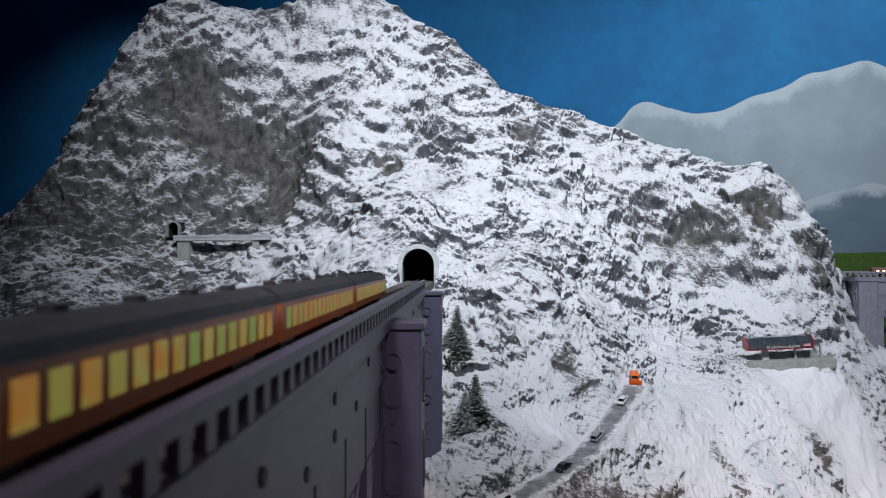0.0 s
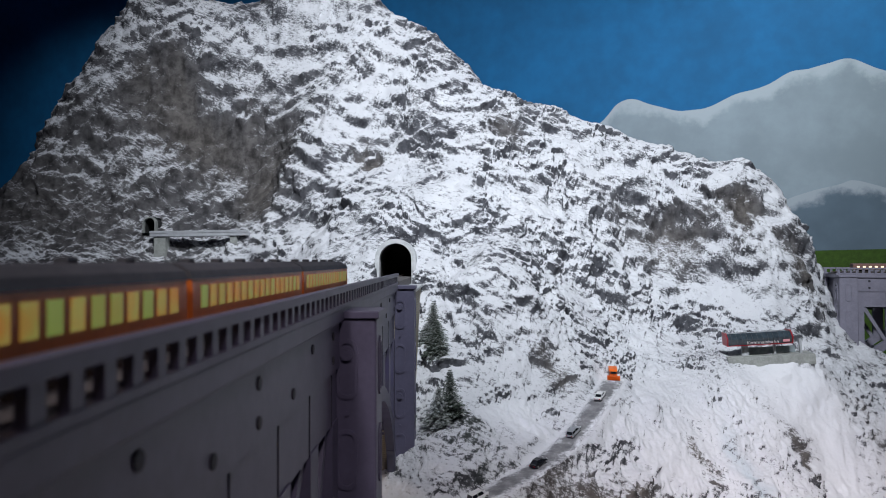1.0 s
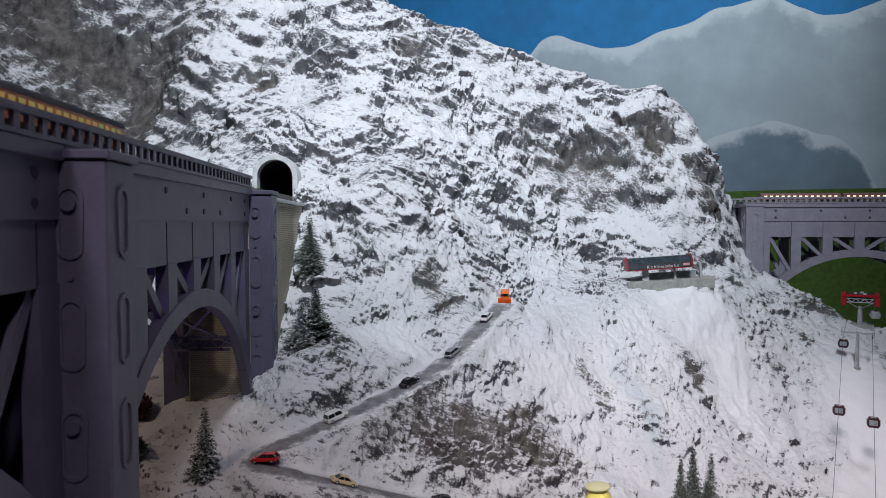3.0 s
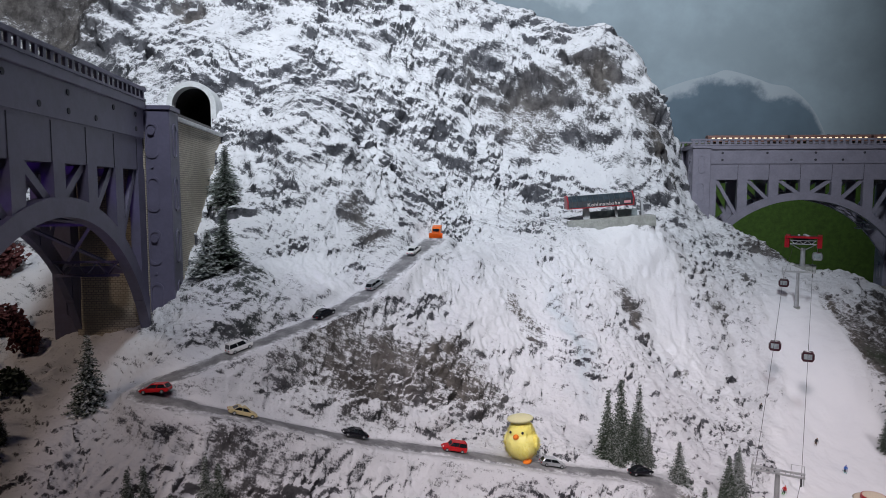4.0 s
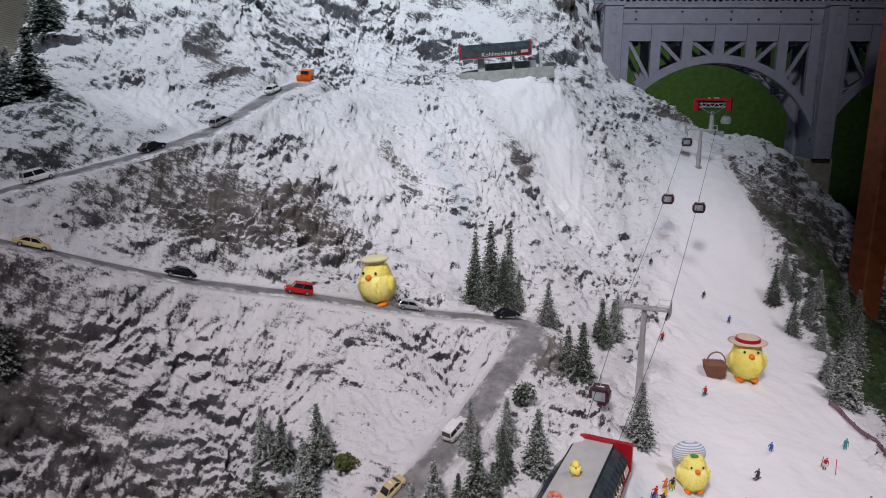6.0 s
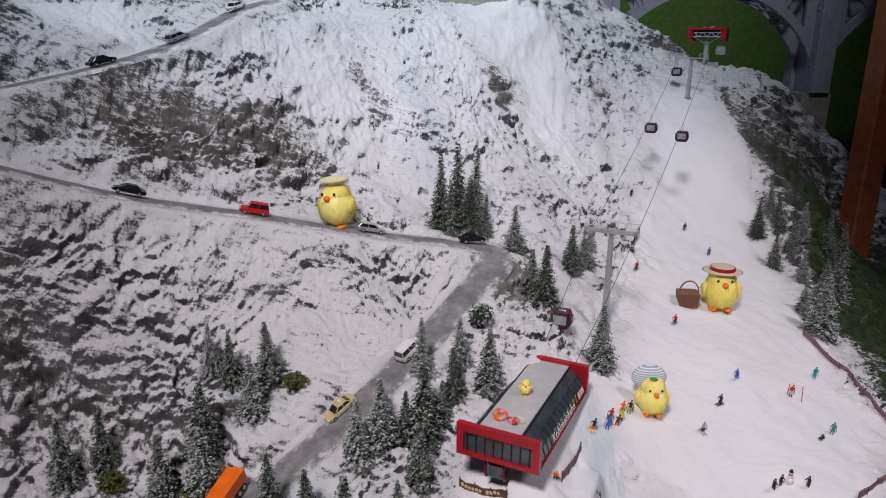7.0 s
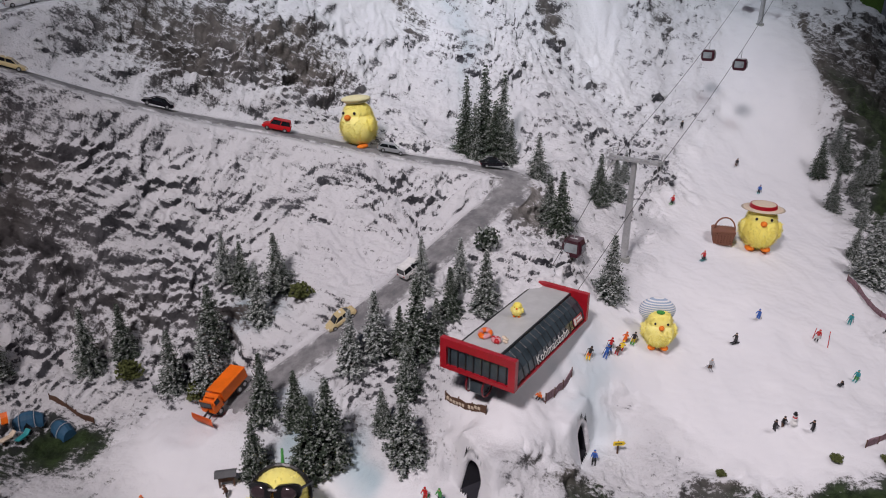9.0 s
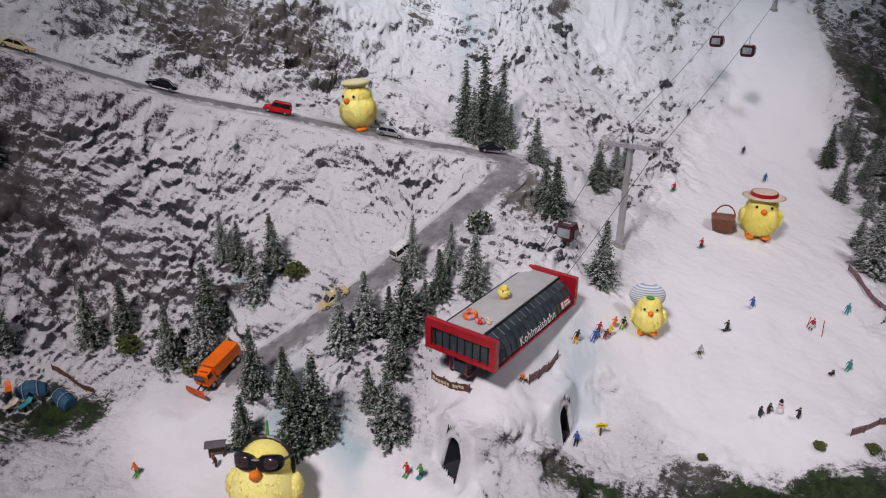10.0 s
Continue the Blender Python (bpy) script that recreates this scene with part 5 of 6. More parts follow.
car(turned(road_pose(0.312, 1.312)), "sedan", "car_black", "black model saloon car on the middle road")
car(turned(road_pose(0.482, 1.331)), "suv", "car_red", "bright red model off-road car on the middle road")
car(road_pose(0.661, 1.337), "wagon", "silver", "silver model estate car on the middle road")
car(pose(0.83, 1.343, 0.268, 0, 2, 4), "sedan", "car_black", "black model saloon car at the hairpin")
car(turned(road_pose(0.69, 1.123)), "suv", "car_white", "white model estate car half behind a spruce")
car(road_pose(0.592, 1.075), "sedan", "car_beige", "beige model taxi on the lower road", True)


def plough_truck(m, label):
    t = thing("snow_plough", m, label, "truck", "snow ploughs")
    part("chassis", new_box(-0.042, 0.034, -0.007, 0.007, 0.006, 0.011), "black", t)
    bm = bmesh.new()
    loft(bm, [[(0.014, -0.0135, 0.010), (0.014, 0.0135, 0.010), (0.014, 0.0135, 0.031), (0.014, -0.0135, 0.031)], [(0.034, -0.0135, 0.010), (0.034, 0.0135, 0.010), (0.0335, 0.0135, 0.021), (0.0335, -0.0135, 0.021)], [(0.034, -0.0125, 0.0105), (0.034, 0.0125, 0.0105), (0.0305, 0.0125, 0.031), (0.0305, -0.0125, 0.031)]])
    cab = part("cab", bm, "orange", t, "orange driver's cab")
    bm = bmesh.new()
    box(bm, -0.0004, 0.0004, -0.0115, 0.0115, 0, 0.0085)
    part("windscreen", bm, "car_glass", cab).matrix_basis = pose(0.0345, 0, 0.0205, 0, -17, 0)
    for y in (-1, 1):
        part("side_window", new_box(0.0185, 0.0275, y * 0.0137 - 0.0004, y * 0.0137 + 0.0004, 0.021, 0.0285), "car_glass", cab)
    part("warning_light", new_box(0.021, 0.0235, -0.009, 0.009, 0.031, 0.0325, 0.0003), "orange", cab)
    bm = bmesh.new()
    loft(bm, [[(-0.046, -0.0125, 0.012), (-0.046, 0.0125, 0.012), (-0.046, 0.0145, 0.031), (-0.046, -0.0145, 0.031)], [(0.010, -0.0125, 0.012), (0.010, 0.0125, 0.012), (0.010, 0.0145, 0.031), (0.010, -0.0145, 0.031)]])
    part("hopper", bm, "orange", t, "orange gritting hopper")
    part("hopper_rim", new_box(-0.047, 0.011, -0.0152, 0.0152, 0.030, 0.032, 0.0004), "orange", t)
    for x in (0.024, -0.022, -0.034):
        for y in (-1, 1):
            bm = bmesh.new()
            rod(bm, (0, 0, 0), (0, y * 0.0042, 0), 0.0062, sides=16)
            w = part("wheel", bm, "rubber", t)
            w.matrix_basis = Matrix.Translation((x, y * 0.0092, 0.0062))
            bm = bmesh.new()
            rod(bm, (0, y * 0.004, 0), (0, y * 0.0046, 0), 0.0032, sides=10)
            part("rim", bm, "grey_light", w)
    bm = bmesh.new()
    n = 8
    rows = [[bm.verts.new((0.004 * math.cos(a) - 0.004, y, 0.0085 + 0.0095 * math.sin(a))) for a in [-1.2 + 2.4 * i / n for i in range(n + 1)]] for y in (-0.023, 0.023)]
    for i in range(n):
        bm.faces.new((rows[0][i], rows[1][i], rows[1][i + 1], rows[0][i + 1]))
    bmesh.ops.solidify(bm, geom=bm.faces[:], thickness=0.0009)
    blade = part("plough_blade", bm, "orange", t, "orange curved plough blade")
    blade.matrix_basis = pose(0.050, 0, 0.0, 0, 0, -6)
    bm = bmesh.new()
    for y in (-0.006, 0.006):
        rod(bm, (0.033, y, 0.008), (0.048, y, 0.007), 0.0012, sides=5)
    rod(bm, (0.033, 0, 0.014), (0.048, 0, 0.009), 0.001, sides=5)
    part("plough_arm", bm, "black", t)
    return t


plough_truck(road_pose(0.452, 0.985) @ Matrix.Rotation(radians(28), 4, "Z") @ Matrix.Scale(0.80, 4), "orange snow plough truck clearing the lower road")
plough_truck(pose(0.520, 1.842, 0.672, 0, 4, 258) @ Matrix.Scale(0.72, 4), "orange snow plough truck at the top of the road")


def coach(m, label, group, windows=17, glow="lit_window", top="coach_roof"):
    """A lit railway coach, its middle at the origin, wheels on the rails at z = 0."""
    t = thing("train_coach", m, label, "train coach", group)
    L, W = 0.134, 0.0165
    bm = bmesh.new()
    prof = [(-W, 0.008), (-W, 0.024), (-W * 0.97, 0.031), (W * 0.97, 0.031), (W, 0.024), (W, 0.008)]
    loft(bm, [[(x, y, z) for y, z in prof] for x in (-L, L)])
    part("body", bm, "coach" if top == "coach_roof" else top, t)
    bm = bmesh.new()
    roof = [(-W * 1.02, 0.0308), (-W * 0.9, 0.0355), (-W * 0.5, 0.0392), (0, 0.0402), (W * 0.5, 0.0392), (W * 0.9, 0.0355), (W * 1.02, 0.0308)]
    loft(bm, [[(x, y, z) for y, z in roof] for x in (-L - 0.0005, L + 0.0005)])
    part("roof", bm, top, t, "arched roof")
    for i in range(5):
        part("roof_vent", new_box(-L + 0.03 + i * 0.05, -L + 0.038 + i * 0.05, -0.003, 0.003, 0.0395, 0.0425, 0.0005), "coach_roof", t)
    for i in range(windows):
        x = -L + 0.017 + i * (2 * L - 0.034) / (windows - 1)
        for y in (-1, 1):
            w = part("window", new_box(x - 0.0048, x + 0.0048, y * W - 0.0004, y * W + 0.0004, 0.0145, 0.0272), glow, t)
    for x in (-0.095, 0.095):
        part("bogie", new_box(x - 0.018, x + 0.018, -0.010, 0.010, 0.003, 0.008), "black", t)
    for x in (-0.107, -0.083, 0.083, 0.107):
        bm = bmesh.new()
        for y in (-0.0083, 0.0083):
            rod(bm, (x, y - 0.0014, 0.0056), (x, y + 0.0014, 0.0056), 0.0056, sides=14)
        rod(bm, (x, -0.0083, 0.0056), (x, 0.0083, 0.0056), 0.001, sides=6)
        part("wheelset", bm, "rubber", t)
    part("coupling", new_box(-L - 0.006, -L, -0.002, 0.002, 0.008, 0.011), "black", t)
    return t


for i in range(4):
    coach(along(NEAR_LINE, 0.80 - 0.276 * i) @ Matrix.Translation((0, 0.035, 0.0085)), "orange-brown railway coach with glowing windows and dark roof on the bridge", "train on the near bridge")
for i in range(3):
    coach(along(FAR_LINE, 0.14 + 0.276 * i) @ Matrix.Translation((0, 0.035, 0.0085)) @ Matrix.Diagonal((1, 1, 0.72, 1)), "brown railway coach with lit windows on the far bridge", "train on the far bridge", 13, "window_lamp", "coach_far")


# ---- cable car ----
def text_part(name, words, size, m, mat, parent, label=""):
    data = bpy.data.curves.new(name, "FONT")
    data.body, data.size, data.extrude, data.space_character = words, size, 0.00015, 1.08
    tmp = bpy.data.objects.new(name, data)
    scene.collection.objects.link(tmp)
    bpy.context.view_layer.update()
    me = bpy.data.meshes.new_from_object(tmp)
    bpy.data.objects.remove(tmp)
    me.materials.clear()
    me.materials.append(MAT[mat])
    ob = part_mesh(name, me, parent, m)
    return tagged(ob, label)


def end_frame(t, x, top_):
    """A red portal frame across the station."""
    bm = bmesh.new()
    for y0, y1, z0, z1 in ((-0.0495, -0.041, 0.052, top_), (0.041, 0.0495, 0.052, top_), (-0.041, 0.041, top_ - 0.010, top_), (-0.041, 0.041, 0.052, 0.057)):
        box(bm, x - 0.0035, x + 0.0035, y0, y1, z0, z1)
    part("end_frame", bm, "red", t, "glossy red portal frame")


def valley_station(m):
    t = thing("cable_car_station", m, "cable car station with grey roof, dark glass and red end frames", "station")
    bm = bmesh.new()
    sec = [(-0.0465, 0.0525), (-0.0475, 0.058), (-0.0440, 0.069), (-0.0355, 0.079), (-0.0235, 0.0855), (0.0255, 0.0855), (0.0365, 0.079), (0.0440, 0.069), (0.0475, 0.058), (0.0465, 0.0525)]
    loft(bm, [[(x, y, z) for y, z in sec] for x in (0.004, 0.197)])
    part("glass_body", bm, "station_glass", t, "dark tinted glazing")
    part("roof", new_box(0.003, 0.198, -0.0245, 0.0275, 0.0857, 0.0875, 0.0005), "roof_grey", t, "flat light grey roof")
    end_frame(t, 0.0, 0.092)
    end_frame(t, 0.201, 0.092)
    part("back_panel", new_box(0.1985, 0.2005, -0.041, 0.041, 0.057, 0.082), "red", t)
    for i in range(15):
        x = 0.012 + i * 0.0128
        bm = bmesh.new()
        for (y0, z0), (y1, z1) in zip(sec[:4], sec[1:5]):
            rod(bm, (x, y0 * 1.006, z0), (x, y1 * 1.006, z1 + 0.0003), 0.0006, sides=4)
        part("mullion", bm, "black", t)
    for y in (-0.0245, 0.0275):
        part("eave_strip", new_box(0.003, 0.198, y - 0.001, y + 0.001, 0.0848, 0.0878), "black", t)
    for i in range(8):
        y = -0.037 + i * 0.0106
        part("mullion", new_box(-0.0012, 0.0008, y - 0.0006, y + 0.0006, 0.057, 0.082), "black", t)
    part("front_glass", new_box(0.0006, 0.002, -0.041, 0.041, 0.057, 0.082), "station_glass", t)
    part("red_sill", new_box(0.003, 0.198, -0.0488, -0.0468, 0.0515, 0.0535), "red", t)
    lean = math.degrees(math.atan2(0.011, 0.0035))
    text_part("lettering", "Kohlmaisbahn", 0.0148, pose(0.056, -0.0486, 0.0578, lean, 0, 0), "white", t, "white lettering along the glass")
    plate = part("logo_plate", new_box(0, 0.026, 0, 0.0105, 0, 0.0004), "red", t, "red and white logo plate")
    plate.matrix_basis = pose(0.163, -0.0480, 0.0592, lean, 0, 0)
    for x0, x1, z0, z1 in ((0.001, 0.0065, 0.001, 0.0095), (0.009, 0.025, 0.002, 0.0045), (0.009, 0.022, 0.006, 0.0085)):
        part("logo_bar", new_box(x0, x1, z0, z1, 0.0004, 0.0007), "white", plate)
    part("column", new_box(0.07, 0.09, -0.010, 0.010, -0.03, 0.0525), "concrete", t, "concrete support column")
    part("column", new_box(0.15, 0.18, -0.03, 0.03, -0.03, 0.0525), "concrete", t, "concrete support column")
    for y in (-0.006, 0.016):
        bm = bmesh.new()
        ring = [(0.013 + 0.012 * math.cos(a), 0.036 + 0.013 * math.sin(a)) for a in [i * math.pi / 6 for i in range(12)]]
        for (xa, za), (xb, zb) in zip(ring, ring[1:] + ring[:1]):
            rod(bm, (xa, y, za), (xb, y, zb), 0.0011, sides=5)
        part("cabin_hoop", bm, "cabin_red", t, "dark red cabin hoop under the roof")
    part("cabin", new_box(0.004, 0.022, -0.005, 0.015, 0.025, 0.046, 0.003), "station_glass", t, "glazed gondola cabin under the station")
    return t


STATION = Matrix.Translation((0.757, 0.920, 0.083)) @ Matrix.Rotation(math.atan2(0.159, 0.123), 4, "Z")
valley_station(STATION)


def gondola(m, label, mat):
    t = thing("gondola_cabin", m, label, "gondola", "gondola cabins")
    bm = bmesh.new()
    sec = [(-0.012, -0.028), (-0.0155, -0.022), (-0.0155, -0.012), (-0.0115, -0.003), (0.0115, -0.003), (0.0155, -0.012), (0.0155, -0.022), (0.012, -0.028)]
    loft(bm, [[(x, y * k, z) for y, z in sec] for x, k in ((-0.012, 0.86), (-0.008, 1), (0.008, 1), (0.012, 0.86))])
    part("cabin_frame", bm, mat, t)
    for s in (-1, 1):
        part("window", new_box(-0.0075, 0.0075, s * 0.0152 - 0.0006, s * 0.0152 + 0.0006, -0.0215, -0.0095), "station_glass", t)
        part("window", new_box(s * 0.0119 - 0.0006, s * 0.0119 + 0.0006, -0.010, 0.010, -0.0215, -0.0075), "pane_pale", t)
    bm = bmesh.new()
    rod(bm, (0, 0, -0.003), (0, 0, 0.014), 0.0008, sides=6)
    rod(bm, (0, 0, 0.014), (0, 0.002, 0.016), 0.0012, sides=6)
    rod(bm, (0, -0.006, -0.003), (0, 0.006, -0.003), 0.001, sides=6)
    part("hanger", bm, "metal", t)
    return t


def pylon(x, y, z, high, label, wide=0.036):
    ang = math.atan2(0.72, 0.54)
    t = thing("cable_car_pylon", Matrix.Translation((x, y, z)) @ Matrix.Rotation(ang, 4, "Z"), label, "pylon", "cable car pylons")
    bm = bmesh.new()
    rod(bm, (0, 0, -0.02), (0, 0, high), 0.0064, 0.0040, 14)
    part("mast", bm, "metal", t)
    bm = bmesh.new()
    rod(bm, (0, 0, -0.01), (0, 0, 0.004), 0.010, 0.010, 14)
    part("footing", bm, "concrete", t)
    bm = bmesh.new()
    for dx in (-0.008, 0.008):
        box(bm, dx - 0.0012, dx + 0.0012, -wide - 0.006, wide + 0.006, high - 0.003, high)
    for i in range(7):
        yy = -wide + i * wide / 3
        box(bm, -0.008, 0.008, yy - 0.0008, yy + 0.0008, high - 0.0025, high - 0.0005)
    part("crossbeam", bm, "metal", t, "open lattice crossbeam")
    for s in (-1, 1):
        bm = bmesh.new()
        box(bm, -0.016, 0.016, s * wide - 0.001, s * wide + 0.001, high - 0.014, high - 0.011)
        for i in range(5):
            rod(bm, (-0.014 + i * 0.007, s * wide - 0.0015, high - 0.012), (-0.014 + i * 0.007, s * wide + 0.0015, high - 0.012), 0.0026, sides=8)
        rod(bm, (0, s * wide, high - 0.012), (0, s * wide, high), 0.001, sides=5)
        part("pulley_row", bm, "black" if s < 0 else "metal", t)
        bm = bmesh.new()
        yy = s * (wide + 0.004)
        for dx in (-0.016, 0.0, 0.016):
            rod(bm, (dx, yy, high - 0.012), (dx, yy, high + 0.010), 0.0007, sides=4)
        for dz in (-0.012, 0.0, 0.010):
            rod(bm, (-0.016, yy, high + dz), (0.016, yy, high + dz), 0.0006, sides=4)
        for dx in (-0.016, 0.016):
            rod(bm, (dx, yy, high + 0.010), (dx, s * (wide - 0.016), high + 0.010), 0.0006, sides=4)
            rod(bm, (dx, s * (wide - 0.016), high), (dx, s * (wide - 0.016), high + 0.010), 0.0006, sides=4)
        part("guard_rail", bm, "metal", t)
    return t


P2, P1 = Vector((1.03, 1.24, 0.14)), Vector((1.572, 1.963, 0.448))
H2, H1 = 0.165, 0.105
pylon(*P2, H2, "tall grey steel cable car pylon standing on the piste")
pylon(*P1, H1, "grey steel cable car pylon on the upper piste")
ACROSS = Vector((-0.72, 0.54, 0)).normalized()


def rope_line(side):
    off = ACROSS * (0.036 * side)
    s = STATION @ Vector((0.195, 0.025 * side, 0.075))
    return [s, P2 + off + Vector((0, 0, H2 - 0.009)), P1 + off + Vector((0, 0, H1 - 0.009)), Vector((1.775, 2.225, 0.60)) + off * 0.8]


def rope(side):
    t = thing("haul_rope", Matrix.Identity(4), "thin dark steel haul rope of the cable car", "cable", "haul ropes")
    pts = rope_line(side)
    for a, b in zip(pts, pts[1:]):
        bm = bmesh.new()
        n = 12
        run = [a.lerp(b, i / n) - Vector((0, 0, 0.035 * (b - a).length * 4 * (i / n) * (1 - i / n) * 0.5)) for i in range(n + 1)]
        across = (b - a).cross(Vector((0, 0, 1))).normalized()
        loft(bm, [[p + (across * math.cos(w) + Vector((0, 0, math.sin(w)))) * 0.00048 for w in (0, 1.257, 2.513, 3.77, 5.027)] for p in run])
        part("strand", bm, "cable", t)


def on_rope(side, leg, f):
    pts = rope_line(side)
    a, b = pts[leg], pts[leg + 1]
    p = a.lerp(b, f) - Vector((0, 0, 0.035 * (b - a).length * 4 * f * (1 - f) * 0.5 + 0.016))
    return Matrix.Translation(p) @ Matrix.Rotation(math.atan2(0.72, 0.54), 4, "Z")


rope(1)
rope(-1)
CABINS = [(1, 1, 0.62), (-1, 1, 0.58), (1, 2, 0.05)]
for s, leg, f in CABINS:
    gondola(on_rope(s, leg, f) @ Matrix.Scale(0.88, 4), "dark gondola cabin with pale windows hanging on the rope", "cabin_dark")
gondola(on_rope(1, 0, 0.5), "dark red gondola cabin leaving the station", "cabin_dark")

# upper station
us = thing("upper_station", Matrix.Translation((1.79, 2.245, 0.535)) @ Matrix.Rotation(math.atan2(0.72, 0.54), 4, "Z"), "small red and white upper cable car station", "station")
part("roof", new_box(-0.05, 0.05, -0.040, 0.040, 0.092, 0.097, 0.001), "cabin_dark", us, "dark red roof")
for x, y, w in ((-0.03, -0.012, 0.010), (-0.01, 0.014, 0.007), (0.02, -0.004, 0.012)):
    part("roof_box", new_box(x, x + w, y - w / 2, y + w / 2, 0.097, 0.103, 0.001), "grey_light", us, "pale grey roof box")
for s in (-1, 1):
    part("side_panel", new_box(-0.055, 0.055, s * 0.047 - 0.007, s * 0.047 + 0.007, 0.062, 0.10, 0.001), "red", us, "red end panel")
part("top_strip", new_box(-0.0585, -0.055, -0.048, 0.048, 0.093, 0.100, 0.0005), "red", us, "thin red front strip")
bm = bmesh.new()
for z in (0.086, 0.074):
    rod(bm, (-0.05, -0.038, z), (-0.05, 0.038, z), 0.0016, sides=5)
for i in range(6):
    ya = -0.036 + i * 0.012
    rod(bm, (-0.05, ya, 0.074 if i % 2 else 0.086), (-0.05, ya + 0.012, 0.086 if i % 2 else 0.074), 0.0012, sides=5)
for y in (-0.036, 0.036):
    rod(bm, (-0.02, 0, 0.050), (-0.05, y, 0.074), 0.0018, sides=5)
part("lattice_beam", bm, "grey_light", us, "pale grey lattice beam")
part("machinery", new_box(-0.036, 0.045, -0.030, 0.030, 0.070, 0.092), "black", us)
bm = bmesh.new()
rod(bm, (-0.02, 0, -0.05), (-0.02, 0, 0.06), 0.009, 0.007, 12)
part("column", bm, "metal", us)
part("platform", new_box(-0.05, 0.05, -0.04, 0.04, -0.05, 0.0), "concrete", us)
gondola(Matrix.Translation((1.808, 2.20, 0.585)) @ Matrix.Rotation(1.0, 4, "Z"), "silver gondola cabin at the upper station", "silver")

# middle station with its lettered canopy
MID = Matrix.Translation((0.925, 2.035, 0.684)) @ Matrix.Rotation(radians(-11), 4, "Z") @ Matrix.Rotation(radians(-4.5), 4, "Y")
ms = thing("middle_station", MID, "lettered glass canopy with red ends over a concrete platform", "station")
part("plinth", new_box(-0.012, 0.228, -0.024, 0.05, -0.016, 0.014, 0.001), "concrete", ms, "grey concrete platform")
bm = bmesh.new()
loft(bm, [[(x, -0.012, 0.048), (x, 0.045, 0.048), (x, 0.045, 0.080), (x, -0.002, 0.082), (x, -0.020, 0.066)] for x in (-0.006, 0.170)])
part("canopy", bm, "station_glass", ms, "dark green glass canopy")
for x in (-0.008, 0.172):
    bm = bmesh.new()
    prism(bm, [(-0.014, 0.046), (0.047, 0.046), (0.047, 0.083), (-0.002, 0.085), (-0.023, 0.067)], x - 0.0016, x + 0.0016)
    bmesh.ops.transform(bm, matrix=Matrix(((0, 1, 0, 0), (1, 0, 0, 0), (0, 0, 1, 0), (0, 0, 0, 1))), verts=bm.verts)
    part("end_frame", bm, "red", ms, "red end panel")
part("red_sill", new_box(-0.006, 0.170, -0.0145, -0.0115, 0.0462, 0.0482), "red", ms)
for i in range(12):
    x = 0.004 + i * 0.0145
    bm = bmesh.new()
    rod(bm, (x, -0.0125, 0.048), (x, -0.0205, 0.066), 0.0006, sides=4)
    rod(bm, (x, -0.0205, 0.066), (x, -0.0025, 0.0825), 0.0006, sides=4)
    part("mullion", bm, "black", ms)
text_part("lettering", "Kohlmaisbahn", 0.0148, pose(0.045, -0.0146, 0.0502, 114, 0, 0), "white", ms, "white lettering on the canopy")
part("logo_plate", new_box(0.146, 0.164, -0.0190, -0.0150, 0.053, 0.060), "logo_pink", ms, "red and white logo plate")
for x in (0.045, 0.128, 0.200):
    part("post", new_box(x - (0.009 if x < 0.1 else 0.003), x + (0.009 if x < 0.1 else 0.003), 0.008, 0.018, 0.01, 0.055 if x > 0.19 else 0.046), "grey_light", ms)
part("windbreak", new_box(0.056, 0.19, 0.028, 0.032, 0.012, 0.034), "pane_pale", ms, "pale glass windbreak")


# ---- small things on the snow ----
def fence(name, a, b, high, mat, label, posts=4, sag=0.0):
    pa, pb = land_point(*a), land_point(*b)
    t = thing(name, Matrix.Translation(pa), label, "fence", "piste fences")
    d = pb - pa
    n = 8
    bm = bmesh.new()
    side = Vector((-d.y, d.x, 0)).normalized() * 0.0007
    rows = []
    for i in range(n + 1):
        f = i / n
        p = d * f
        g = land_point(pa.x + p.x, pa.y + p.y) - pa
        w = side * (1 + (0.4 if name == "banner_fence" else 2.5) * math.sin(f * 9))
        rows.append([bm.verts.new(g + w * s + Vector((0, 0, z - sag * math.sin(f * math.pi)))) for s, z in ((1, 0.001), (1, high), (-0.2, high), (-0.2, 0.001))])
    for r0, r1 in zip(rows, rows[1:]):
        for j in range(4):
            bm.faces.new((r0[j], r1[j], r1[(j + 1) % 4], r0[(j + 1) % 4]))
    bm.faces.new(rows[0])
    bm.faces.new(rows[-1][::-1])
    part("net", bm, mat, t)
    for i in range(posts):
        f = i / (posts - 1)
        g = land_point(pa.x + d.x * f, pa.y + d.y * f) - pa
        bm = bmesh.new()
        rod(bm, g - Vector((0, 0, 0.006)), g + Vector((0, 0, high + 0.002)), 0.0008, sides=6)
        part("post", bm, "brown", t)
    return t


banner = fence("banner_fence", (0.724, 0.963), (0.768, 0.917), 0.011, "brown", "dark brown banner fence with pale lettering below the station")
run = land_point(0.768, 0.917) - land_point(0.724, 0.963)
for i in range(11):
    if i == 6:
        continue
    p = run * ((i + 1.0) / 13)
    g = land_point(0.724 + p.x, 0.963 + p.y) - land_point(0.724, 0.963)
    bar = part("lettering_bar", new_box(-0.0016, 0.0016, -0.0004, 0.0004, 0.004, 0.0085 if i in (0, 7) else 0.0075), "straw", banner)
    bar.matrix_basis = Matrix.Translation(g + Vector((run.y, -run.x, 0)).normalized() * 0.0016) @ Matrix.Rotation(math.atan2(run.y, run.x), 4, "Z")
